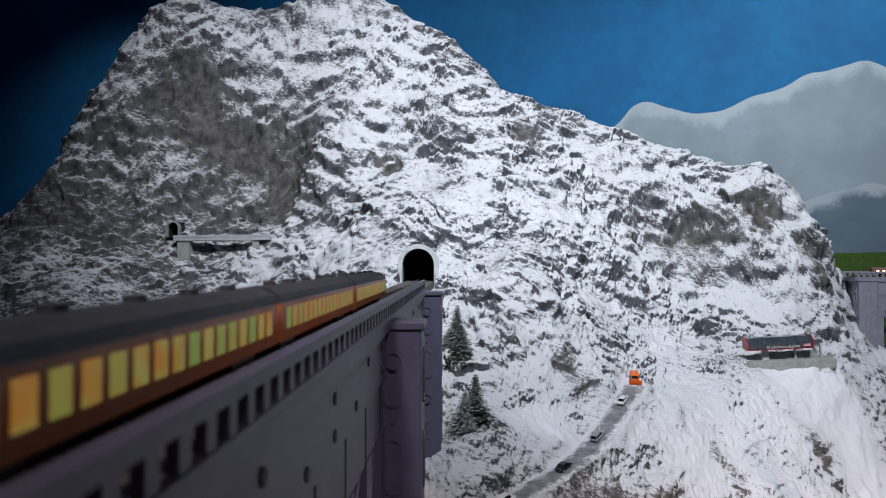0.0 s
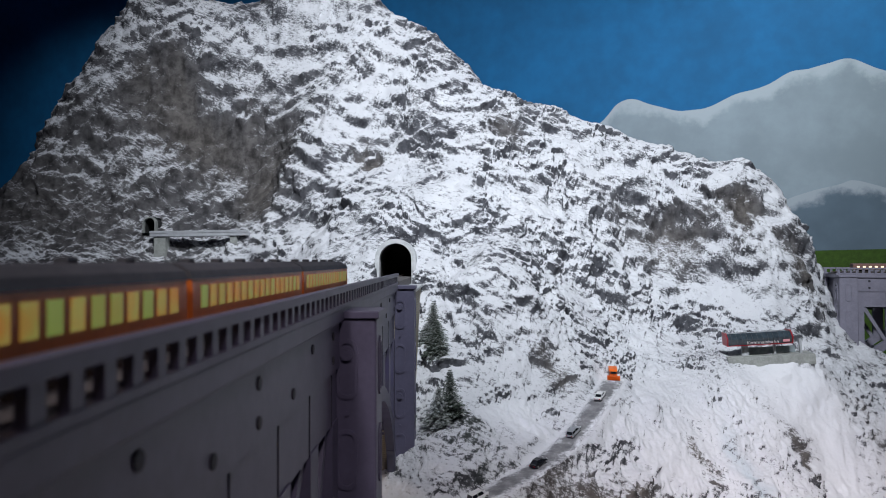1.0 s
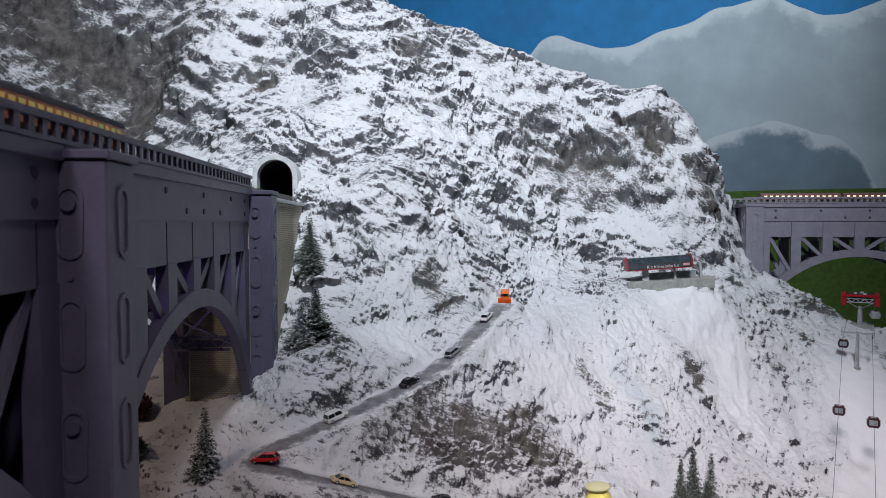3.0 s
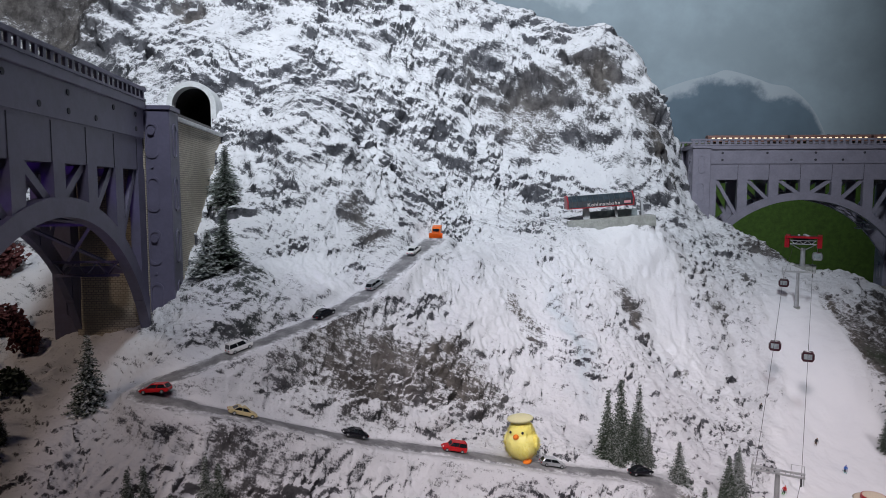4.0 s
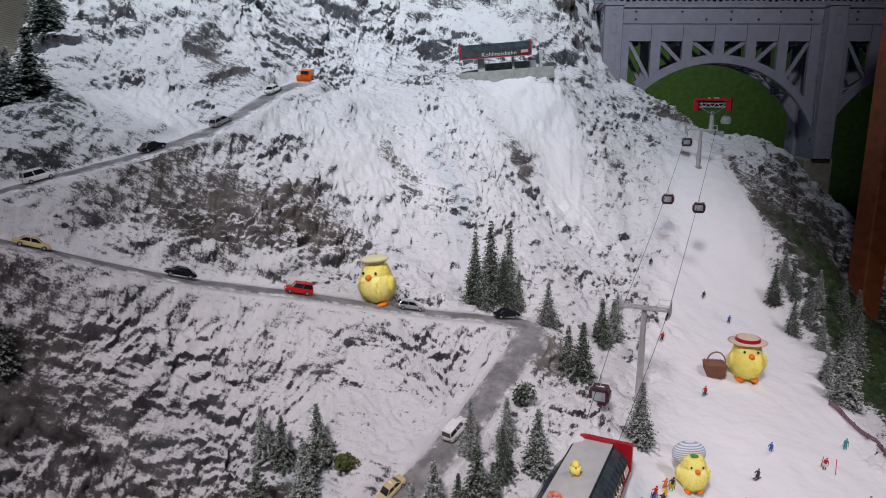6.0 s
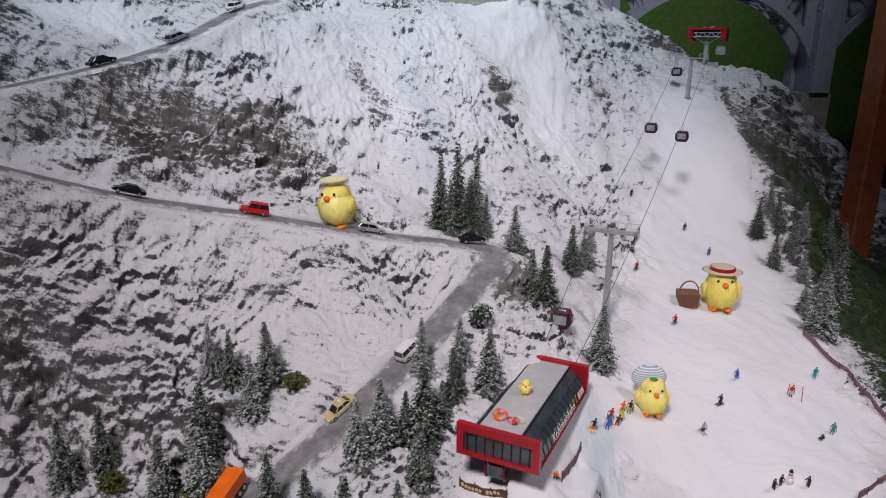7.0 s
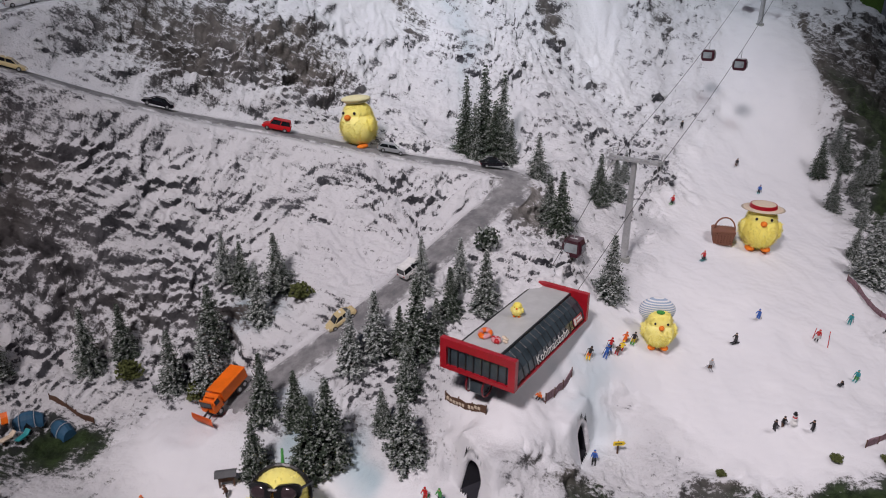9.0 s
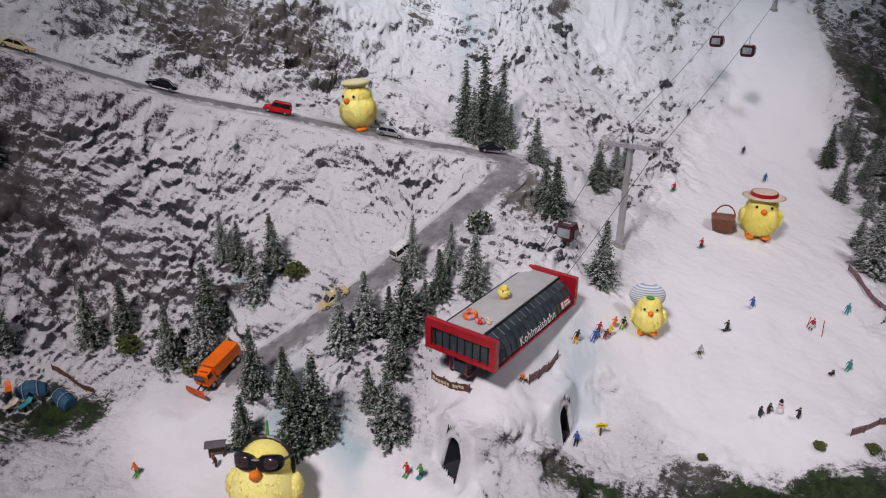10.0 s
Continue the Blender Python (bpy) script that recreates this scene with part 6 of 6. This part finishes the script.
fence("banner_fence", (0.843, 0.937), (0.887, 0.987), 0.012, "purple_net", "purple-brown net fence beside the station")
fence("net_fence", (1.455, 1.289), (1.462, 1.17), 0.010, "purple_net", "purple-brown safety net along the piste edge", 5)
fence("net_fence", (1.462, 1.17), (1.45, 1.05), 0.010, "purple_net", "purple-brown safety net along the piste edge", 5)
fence("net_fence", (1.255, 0.921), (1.33, 0.955), 0.010, "purple_net", "purple-brown safety net at the piste foot", 4)
fence("wooden_fence", (0.234, 1.0), (0.288, 0.985), 0.007, "brown", "dark wooden fence behind the tents", 6)


def figure(x, y, jacket, legs, label, turn=0, skis="teal", poles=True, sit=False, name="skier_figure"):
    """A plain painted figure two centimetres high, one mesh."""
    mats = [jacket, legs, "skin", skis or "black", "black"]
    bm = bmesh.new()
    k = 0.55 if sit else 1.0
    for s in (-1, 1):
        if sit:
            rod(bm, (0, s * 0.0016, 0.002), (0.006, s * 0.0018, 0.0025), 0.0013, 0.001, 6, 1)
        else:
            rod(bm, (0.0006, s * 0.0018, 0.0006), (-0.0006, s * 0.0013, 0.0085), 0.0012, 0.0016, 6, 1)
        rod(bm, (0.0, s * 0.0026, 0.0145 * k + 0.0), (0.0036, s * 0.0042, 0.0098 * k), 0.0010, 0.0009, 6, 0)
        if skis:
            box(bm, -0.008, 0.009, s * 0.002 - 0.0009, s * 0.002 + 0.0009, 0.0, 0.0007, index=3)
        if poles:
            rod(bm, (0.0036, s * 0.0042, 0.0098 * k), (-0.003, s * 0.0056, 0.0004), 0.0003, sides=4, index=4)
    rod(bm, (-0.0005, 0, 0.0078 * k), (0.0008, 0, 0.0152 * k), 0.0026, 0.0024, 8, 0)
    ball(bm, (0.001, 0, 0.0178 * k), 0.0018, 0.0017, 0.0021, 8, 6, 2)
    ball(bm, (0.0008, 0, 0.0187 * k), 0.0019, 0.0018, 0.0015, 8, 5, 0)
    p = land_point(x, y)
    e = 0.012
    gx, gy = (land_point(x + e, y).z - land_point(x - e, y).z) / (2 * e), (land_point(x, y + e).z - land_point(x, y - e).z) / (2 * e)
    up = Vector((-gx, -gy, 1)).lerp(Vector((0, 0, 1)), 0.7).normalized()
    ob = new(name, mesh_from(name, bm, mats))
    ob.matrix_world = Matrix.Translation(p + Vector((0, 0, 0.0018))) @ Vector((0, 0, 1)).rotation_difference(up).to_matrix().to_4x4() @ Matrix.Rotation(radians(turn), 4, "Z") @ Matrix.Scale(0.88, 4)
    return tagged(ob, label, "figurine", "figures on the piste")


FIGURES = [
    (1.182, 1.435, "car_red", "black", 225, "green"), (1.416, 1.554, "blue", "black", 240, "teal"), (1.396, 1.627, "black", "brown", 235, "grey_light"), (1.29, 1.687, "black", "black", 250, "grey_light"),
    (1.186, 1.286, "car_red", "black", 215, "teal"), (1.391, 1.176, "teal", "teal", 230, "teal"), (1.162, 1.101, "black", "black", 200, "black"), (1.103, 1.051, "grey_light", "brown", 265, "grey_light"),
    (1.328, 1.055, "teal", "green", 220, "teal"), (1.149, 0.951, "black", "black", 10, None), (1.162, 0.955, "black", "brown", 300, None), (1.198, 0.947, "black", "black", 180, None),
    (0.902, 0.912, "blue", "black", 250, "black"), (0.694, 0.859, "car_red", "car_red", 240, "green"), (0.710, 0.853, "green", "black", 230, "teal"), (0.385, 0.864, "orange", "green", 260, "green"),
    (0.917, 1.02, "black", "orange", 70, "yellow"), (0.945, 1.033, "blue", "blue", 60, "blue"), (0.953, 1.044, "car_red", "black", 75, "blue"), (0.961, 1.039, "brown", "car_red", 50, None), (0.970, 1.047, "yellow", "car_red", 65, None), (0.980, 1.064, "orange", "orange", 80, None), (0.994, 1.068, "black", "yellow", 60, "green"),
]
WORDS = {"car_red": "red", "teal": "turquoise", "grey_light": "pale grey", "car_black": "black"}
for x, y, jacket, legs, turn, skis in FIGURES:
    words = WORDS.get(jacket, jacket)
    figure(x, y, jacket, legs, "tiny painted skier figure in a %s jacket on the snow" % words if skis else "tiny painted standing figure in a %s coat on the snow" % words, turn, skis, bool(skis), name="skier_figure" if skis else "standing_figure")
figure(1.217, 1.145, "blue", "blue", "tiny blue child skier figure with an orange helmet", 210, "white")
figure(0.833, 0.934, "orange", "black", "tiny seated figure in an orange jacket by the fence", 240, None, False, True, "seated_figure")
figure(1.291, 1.033, "black", "black", "tiny fallen skier figure in black on the piste", 130, None, False, True, "seated_figure")
figure(0.474, 0.868, "brown", "black", "tiny painted figure beside the roofed notice board", 200, None, False, name="standing_figure")


def snowman(x, y):
    t = thing("snowman", Matrix.Translation(land_point(x, y)), "small white snowman with a red scarf", "snowman")
    bm = bmesh.new()
    ball(bm, (0, 0, 0.004), 0.005, 0.005, 0.0048)
    ball(bm, (0, 0, 0.0105), 0.0035, 0.0035, 0.0034)
    part("body", bm, "white", t)
    bm = bmesh.new()
    ball(bm, (0, 0, 0.0155), 0.0025, 0.0025, 0.0024)
    part("head", bm, "white", t)
    bm = bmesh.new()
    rod(bm, (0, 0, 0.0128), (0, 0, 0.0142), 0.003, 0.0028, 10)
    part("scarf", bm, "car_red", t)
    bm = bmesh.new()
    rod(bm, (0, 0, 0.0172), (0, 0, 0.0178), 0.003, 0.003, 10)
    rod(bm, (0, 0, 0.0178), (0, 0, 0.0208), 0.002, 0.0018, 10)
    part("hat", bm, "black", t)


snowman(1.178, 0.957)


def slalom_gate(x, y):
    t = thing("slalom_gate", Matrix.Translation(land_point(x, y)), "pair of thin red slalom poles in the snow", "slalom gate")
    for dx, dy, lean in ((-0.008, 0.004, 0.004), (0.012, -0.008, -0.002)):
        bm = bmesh.new()
        rod(bm, (dx, dy, -0.006), (dx + lean, dy, 0.022), 0.0006, sides=6)
        part("pole", bm, "car_red", t)


slalom_gate(1.304, 1.12)
figure(1.304, 1.124, "car_red", "white", "tiny skier figure in red passing the slalom gate", 230, "black")


def signpost(x, y):
    t = thing("signpost", Matrix.Translation(land_point(x, y)), "small brown signpost with a yellow arrow board", "signpost")
    bm = bmesh.new()
    rod(bm, (0, 0, -0.006), (0, 0, 0.018), 0.0013, sides=6)
    part("post", bm, "brown", t)
    bm = bmesh.new()
    prism(bm, [(-0.007, 0.013), (0.006, 0.013), (0.0085, 0.016), (0.006, 0.019), (-0.007, 0.019)], -0.0022, -0.0014)
    part("board", bm, "yellow", t)
    part("lettering_bar", new_box(-0.005, 0.004, -0.0026, -0.0021, 0.0154, 0.0166), "black", t)


signpost(0.936, 0.928)


def tent(x, y, turn, label):
    t = thing("tent", Matrix.Translation(land_point(x, y)) @ Matrix.Rotation(radians(turn), 4, "Z"), label, "tent", "tents")
    bm = bmesh.new()
    rows = []
    for i in range(7):
        f = i / 6
        xx = -0.016 + 0.032 * f
        h = 0.013 * math.sin(math.pi * (0.14 + 0.72 * f)) + 0.003
        rows.append([(xx, 0.012 * math.cos(a) * (0.7 + 0.3 * math.sin(math.pi * f)), -0.003 + (h + 0.003) * math.sin(a)) for a in [math.pi * j / 8 for j in range(9)]])
    loft(bm, rows)
    part("canvas", bm, "tent_blue", t)
    bm = bmesh.new()
    for f in (0.25, 0.75):
        xx = -0.016 + 0.032 * f
        pts = [Vector((xx, 0.0125 * math.cos(a), 0.0155 * math.sin(a))) for a in [math.pi * j / 8 for j in range(9)]]
        for p, q in zip(pts, pts[1:]):
            rod(bm, p, q, 0.0004, sides=4)
    part("tent_pole", bm, "grey_light", t)
    prism_bm = bmesh.new()
    prism(prism_bm, [(-0.005, 0.0), (0.005, 0.0), (0.0, 0.009)], -0.0128, -0.0122)
    part("door_flap", prism_bm, "black", t)


tent(0.221, 0.969, 20, "dark blue dome tent pitched in the snow")
tent(0.255, 0.972, -35, "dark blue dome tent pitched beside another")


def lounger(x, y, turn, mat, word):
    t = thing("sun_lounger", Matrix.Translation(land_point(x, y)) @ Matrix.Rotation(radians(turn), 4, "Z"), "tiny %s sun lounger on the snow" % word, "lounger", "loungers")
    part("seat", new_box(-0.009, 0.004, -0.0035, 0.0035, 0.003, 0.0042), mat, t)
    ob = part("backrest", new_box(0, 0.007, -0.0035, 0.0035, 0, 0.0012), mat, t)
    ob.matrix_basis = pose(0.004, 0, 0.003, 0, -38, 0)
    for xx in (-0.007, 0.003):
        part("leg", new_box(xx, xx + 0.001, -0.003, 0.003, -0.001, 0.003), "brown", t)


lounger(0.206, 0.951, 120, "orange", "orange")
lounger(0.214, 0.936, 60, "straw", "straw-coloured")
lounger(0.226, 0.944, 70, "teal", "turquoise")


def notice_hut(x, y):
    t = thing("roofed_notice_board", Matrix.Translation(land_point(x, y)) @ Matrix.Rotation(radians(8), 4, "Z") @ Matrix.Scale(0.85, 4), "small roofed wooden notice board on the snow", "notice board")
    for xx in (-0.009, 0.009):
        part("post", new_box(xx - 0.0012, xx + 0.0012, -0.001, 0.001, -0.004, 0.021), "brown", t)
    part("board", new_box(-0.008, 0.008, -0.0006, 0.0006, 0.008, 0.018), "brown", t)
    ob = part("roof", new_box(-0.014, 0.014, -0.009, 0.0, -0.0008, 0.0008), "coach_roof", t, "dark grey pitched roof")
    ob.matrix_basis = pose(0, 0, 0.025, 28, 0, 0)
    ob = part("roof", new_box(-0.014, 0.014, 0.0, 0.009, -0.0008, 0.0008), "coach_roof", t)
    ob.matrix_basis = pose(0, 0, 0.025, -28, 0, 0)


notice_hut(0.472, 0.880)

# small tunnels under the station mound
def rock_mouth(name, m, w, h, deep, label):
    """A tunnel mouth in the mound: a rounded rim leaning back, and its bore."""
    t = thing(name, m, label, "tunnel")
    bm = bmesh.new()
    rows = []
    for off, y in ((0.0, 0.003), (0.0, 0.0), (0.0012, -0.0025), (0.004, -0.004), (0.008, -0.001), (0.013, 0.007)):
        row = []
        for i, (x, z) in enumerate(arch_outline(w + off, h + off, 18)):
            k = 1 + 0.10 * math.sin(i * 0.9 + off * 90)
            row.append(bm.verts.new((x * (1 + 0.03 * math.sin(i * 0.8)), y * k + 0.25 * z, z - (0.006 if z <= 0 else 0))))
        rows.append(row)
    for a, b in zip(rows, rows[1:]):
        for i in range(len(a) - 1):
            bm.faces.new((a[i], a[i + 1], b[i + 1], b[i]))
    rim = part("rim", bm, "snowrock", t, "snowy rock rim", True)
    rim.data.attributes.new("piste", "FLOAT", "POINT").data.foreach_set("value", [0.3] * len(rim.data.vertices))
    rim.data.attributes.new("cover", "FLOAT", "POINT").data.foreach_set("value", [0.62] * len(rim.data.vertices))
    bm = bmesh.new()
    ends = [[bm.verts.new((x * 0.97, y + (0.25 * z if y < 0.03 else 0), z * 0.98 - 0.002)) for x, z in arch_outline(w, h, 18)] for y in (0.001, deep)]
    for i in range(len(ends[0]) - 1):
        bm.faces.new((ends[0][i], ends[0][i + 1], ends[1][i + 1], ends[1][i]))
    bm.faces.new(ends[1])
    bm.faces.new((ends[0][0], ends[0][-1], ends[1][-1], ends[1][0]))
    part("bore", bm, "dark_gap", t, "dark tunnel bore")


rock_mouth("walkers_tunnel", WALKERS, 0.0165, 0.043, 0.06, "small dark tunnel mouth under the snowy station mound")
rock_mouth("ski_tunnel", SKIERS, 0.0135, 0.042, 0.06, "dark ski tunnel mouth in the snowy mound")

# eastern edge: wooden post, pier footing
ep = thing("wooden_post", pose(2.14, 1.93, -0.1), "thick red-brown wooden post at the layout's edge", "post")
part("shaft", new_box(-0.034, 0.034, -0.034, 0.034, 0, 1.15, 0.004), "post_wood", ep)
pf = thing("pier_footing", along(FAR_LINE, 0.69) @ Matrix.Translation((0, 0.06, -0.50)), "square pale stone footing under the bridge pier", "footing")
part("block", new_box(-0.048, 0.048, -0.085, 0.10, -0.32, 0.0, 0.004), "footing_stone", pf)


# ---- plush toys ----
def plush_chick(m, high, label, seed, extra=()):
    """A fluffy toy chick, one mesh, height 1 before scaling."""
    rnd = random.Random(seed)
    mats = ["plush", "beak", "black", "cream", "red", "straw", "brown", "green", "stripe", "lens", "wicker"]
    bm = bmesh.new()
    ball(bm, (0, 0, 0.42), 0.36, 0.36, 0.38, 20, 14)
    ball(bm, (0, 0, 0.66), 0.29, 0.285, 0.28, 20, 12)
    for s in (-1, 1):
        ball(bm, (0.02, s * 0.33, 0.46), 0.11, 0.08, 0.15, 10, 8, 0, None)
        ball(bm, (0.13, s * 0.15, 0.05), 0.15, 0.10, 0.05, 10, 6, 1)
        ball(bm, (0.262, s * 0.142, 0.725), 0.026, 0.027, 0.030, 10, 8, 2)
    ball(bm, (0.315, 0, 0.645), 0.075, 0.066, 0.058, 10, 8, 1)
    # short fibres
    short = 0.45 if "glasses" in extra else 1.0
    for i in range(9000):
        u, a = rnd.uniform(-1, 1), rnd.uniform(0, 6.283)
        q = math.sqrt(1 - u * u)
        d = Vector((q * math.cos(a), q * math.sin(a), u))
        if rnd.random() < 0.5:
            p = Vector((0, 0, 0.42)) + Vector((d.x * 0.355, d.y * 0.355, d.z * 0.37))
        elif rnd.random() < 0.75:
            p = Vector((0, 0, 0.66)) + Vector((d.x * 0.285, d.y * 0.28, d.z * 0.275))
        else:
            s = rnd.choice((-1, 1))
            p = Vector((0.02, s * 0.33, 0.46)) + Vector((d.x * 0.11, d.y * 0.08, d.z * 0.15))
        if p.z < 0.08 or (p.x > 0.2 and abs(p.y) < 0.19 and 0.58 < p.z < 0.80):
            continue
        tip = p + (d + Vector((rnd.gauss(0, 0.5), rnd.gauss(0, 0.5), rnd.gauss(0, 0.5) - 0.5))) * 0.034 * short
        e = d.orthogonal().normalized() * 0.007
        f = bm.faces.new([bm.verts.new(v) for v in (p - e, p + e, tip)])
        f.material_index = 0
    if "cap" in extra:
        ball(bm, (0.0, 0, 0.97), 0.30, 0.30, 0.075, 16, 8, 3)
        ball(bm, (0.0, 0, 0.92), 0.24, 0.24, 0.05, 16, 6, 3)
    if "hat" in extra:
        ball(bm, (-0.04, 0, 0.87), 0.38, 0.42, 0.035, 24, 6, 5)
        rod(bm, (-0.04, 0, 0.87), (-0.04, 0, 0.965), 0.275, 0.255, 18, 4)
        ball(bm, (-0.04, 0, 0.96), 0.25, 0.25, 0.028, 18, 6, 5)
        # basket on one wing
        for i in range(6):
            box(bm, 0.04 - 0.006 * i, 0.36 + 0.006 * i, -0.90 - 0.008 * i, -0.54 + 0.008 * i, 0.14 + i * 0.05, 0.180 + i * 0.05, index=10)
        for i in range(7):
            rod(bm, (0.03, -0.55 - i * 0.057, 0.13), (-0.01, -0.55 - i * 0.057, 0.44), 0.012, sides=5, index=10)
            rod(bm, (0.37, -0.55 - i * 0.057, 0.13), (0.41, -0.55 - i * 0.057, 0.44), 0.012, sides=5, index=10)
        pts = [Vector((0.20, -0.70 + 0.20 * math.cos(a), 0.42 + 0.26 * math.sin(a))) for a in [math.pi * i / 10 for i in range(11)]]
        for p, q in zip(pts, pts[1:]):
            rod(bm, p, q, 0.016, sides=6, index=10)
    if "bonnet" in extra:
        ball(bm, (-0.20, -0.05, 0.86), 0.20, 0.42, 0.32, 22, 12, 8)
        ball(bm, (0.08, -0.02, 0.94), 0.09, 0.10, 0.03, 10, 6, 7)
    if "glasses" in extra:
        for s in (-1, 1):
            lens_ = [(0.285 - 0.10 * k, s * (0.135 + 0.125 * math.copysign(abs(math.cos(a)) ** 0.7, math.cos(a))), 0.77 + 0.085 * math.copysign(abs(math.sin(a)) ** 0.7, math.sin(a))) for k in (0,) for a in [6.283 * i / 20 for i in range(20)]]
            loft(bm, [[(x - 0.10 * (abs(y) / 0.27) ** 2 + dx, y, z) for x, y, z in lens_] for dx in (0.0, 0.045)])
            for f in bm.faces[-22:]:
                f.material_index = 2
            ball(bm, (0.300, s * 0.135, 0.77), 0.022, 0.095, 0.062, 14, 8, 9)
            rod(bm, (0.23, s * 0.25, 0.80), (0.0, s * 0.30, 0.80), 0.016, sides=5, index=2)
        rod(bm, (0.325, -0.04, 0.80), (0.325, 0.04, 0.80), 0.016, sides=6, index=2)
        pts = [Vector((0.02, 0.305 * math.cos(a), 0.66 + 0.30 * math.sin(a))) for a in [-0.5 + (math.pi + 1.0) * i / 16 for i in range(17)]]
        for p, q in zip(pts, pts[1:]):
            rod(bm, p, q, 0.024, sides=6, index=2)
        rod(bm, (0, 0, 0.93), (0.0, -0.02, 1.12), 0.022, 0.012, 8, 7)
    me = mesh_from("plush_chick", bm, mats)
    ob = new("plush_chick", me)
    ob.matrix_world = m @ Matrix.Scale(high, 4)
    return tagged(ob, label, "plush toy", "plush toys")


def chick_at(x, y, turn):
    return Matrix.Translation(land_point(x, y) - Vector((0, 0, 0.001))) @ Matrix.Rotation(radians(turn), 4, "Z")


plush_chick(chick_at(0.612, 1.352, 234) @ Matrix.Rotation(radians(5), 4, "X"), 0.080, "fluffy yellow toy chick with a cream beret beside the road", 1, ("cap",))
plush_chick(chick_at(1.31, 1.345, 251), 0.086, "fluffy yellow toy chick with a straw hat and a wicker basket", 2, ("hat",))
plush_chick(chick_at(1.032, 1.076, 258), 0.060, "fluffy yellow toy chick with a striped sun bonnet", 3, ("bonnet",))
plush_chick(chick_at(0.540, 0.798, 262) @ Matrix.Rotation(radians(-24), 4, "Y"), 0.102, "fluffy yellow toy chick with black sunglasses and headband", 4, ("glasses",))
rt = STATION @ Matrix.Translation((0.100, 0.004, 0.0875))
plush_chick(rt @ Matrix.Rotation(radians(200), 4, "Z"), 0.020, "tiny yellow toy chick on the station roof", 5)


def swim_ring(m, label, mats, wide):
    """An inflated ring of coloured quarters, one mesh."""
    bm = bmesh.new()
    rows = []
    n, k = 24, 8
    for i in range(n):
        a = 2 * math.pi * i / n
        rows.append([bm.verts.new(((wide + 0.003 * math.cos(b)) * 1.35 * math.cos(a), (wide + 0.003 * math.cos(b)) * math.sin(a), 0.0028 + 0.003 * math.sin(b))) for b in [2 * math.pi * j / k for j in range(k)]])
    for i in range(n):
        for j in range(k):
            f = bm.faces.new((rows[i][j], rows[(i + 1) % n][j], rows[(i + 1) % n][(j + 1) % k], rows[i][(j + 1) % k]))
            f.material_index, f.smooth = (i // 4) % 2, True
    ob = new("swim_ring", mesh_from("swim_ring", bm, mats))
    ob.matrix_world = m
    tagged(ob, label, "swim ring", "toys on the roof")


swim_ring(STATION @ pose(0.036, 0.012, 0.0876, 0, 0, 20), "tiny orange and pink swim ring on the station roof", ["orange", "logo_pink"], 0.006)
swim_ring(STATION @ pose(0.030, -0.006, 0.0876, 0, 0, 60), "tiny crimson swim ring on the station roof", ["car_red", "logo_pink"], 0.0028)
bm = bmesh.new()
for i in range(5):
    ball(bm, (0.003 * i, 0.0016 * math.sin(i * 2.1), 0.0012), 0.0024, 0.0026, 0.0013, 8, 5)
ob = new("soft_toy", mesh_from("soft_toy", bm, "straw"))
ob.matrix_world = STATION @ pose(0.034, -0.017, 0.0876, 0, 0, 35)
tagged(ob, "small straw-coloured soft toy lying on the station roof", "soft toy", "toys on the roof")
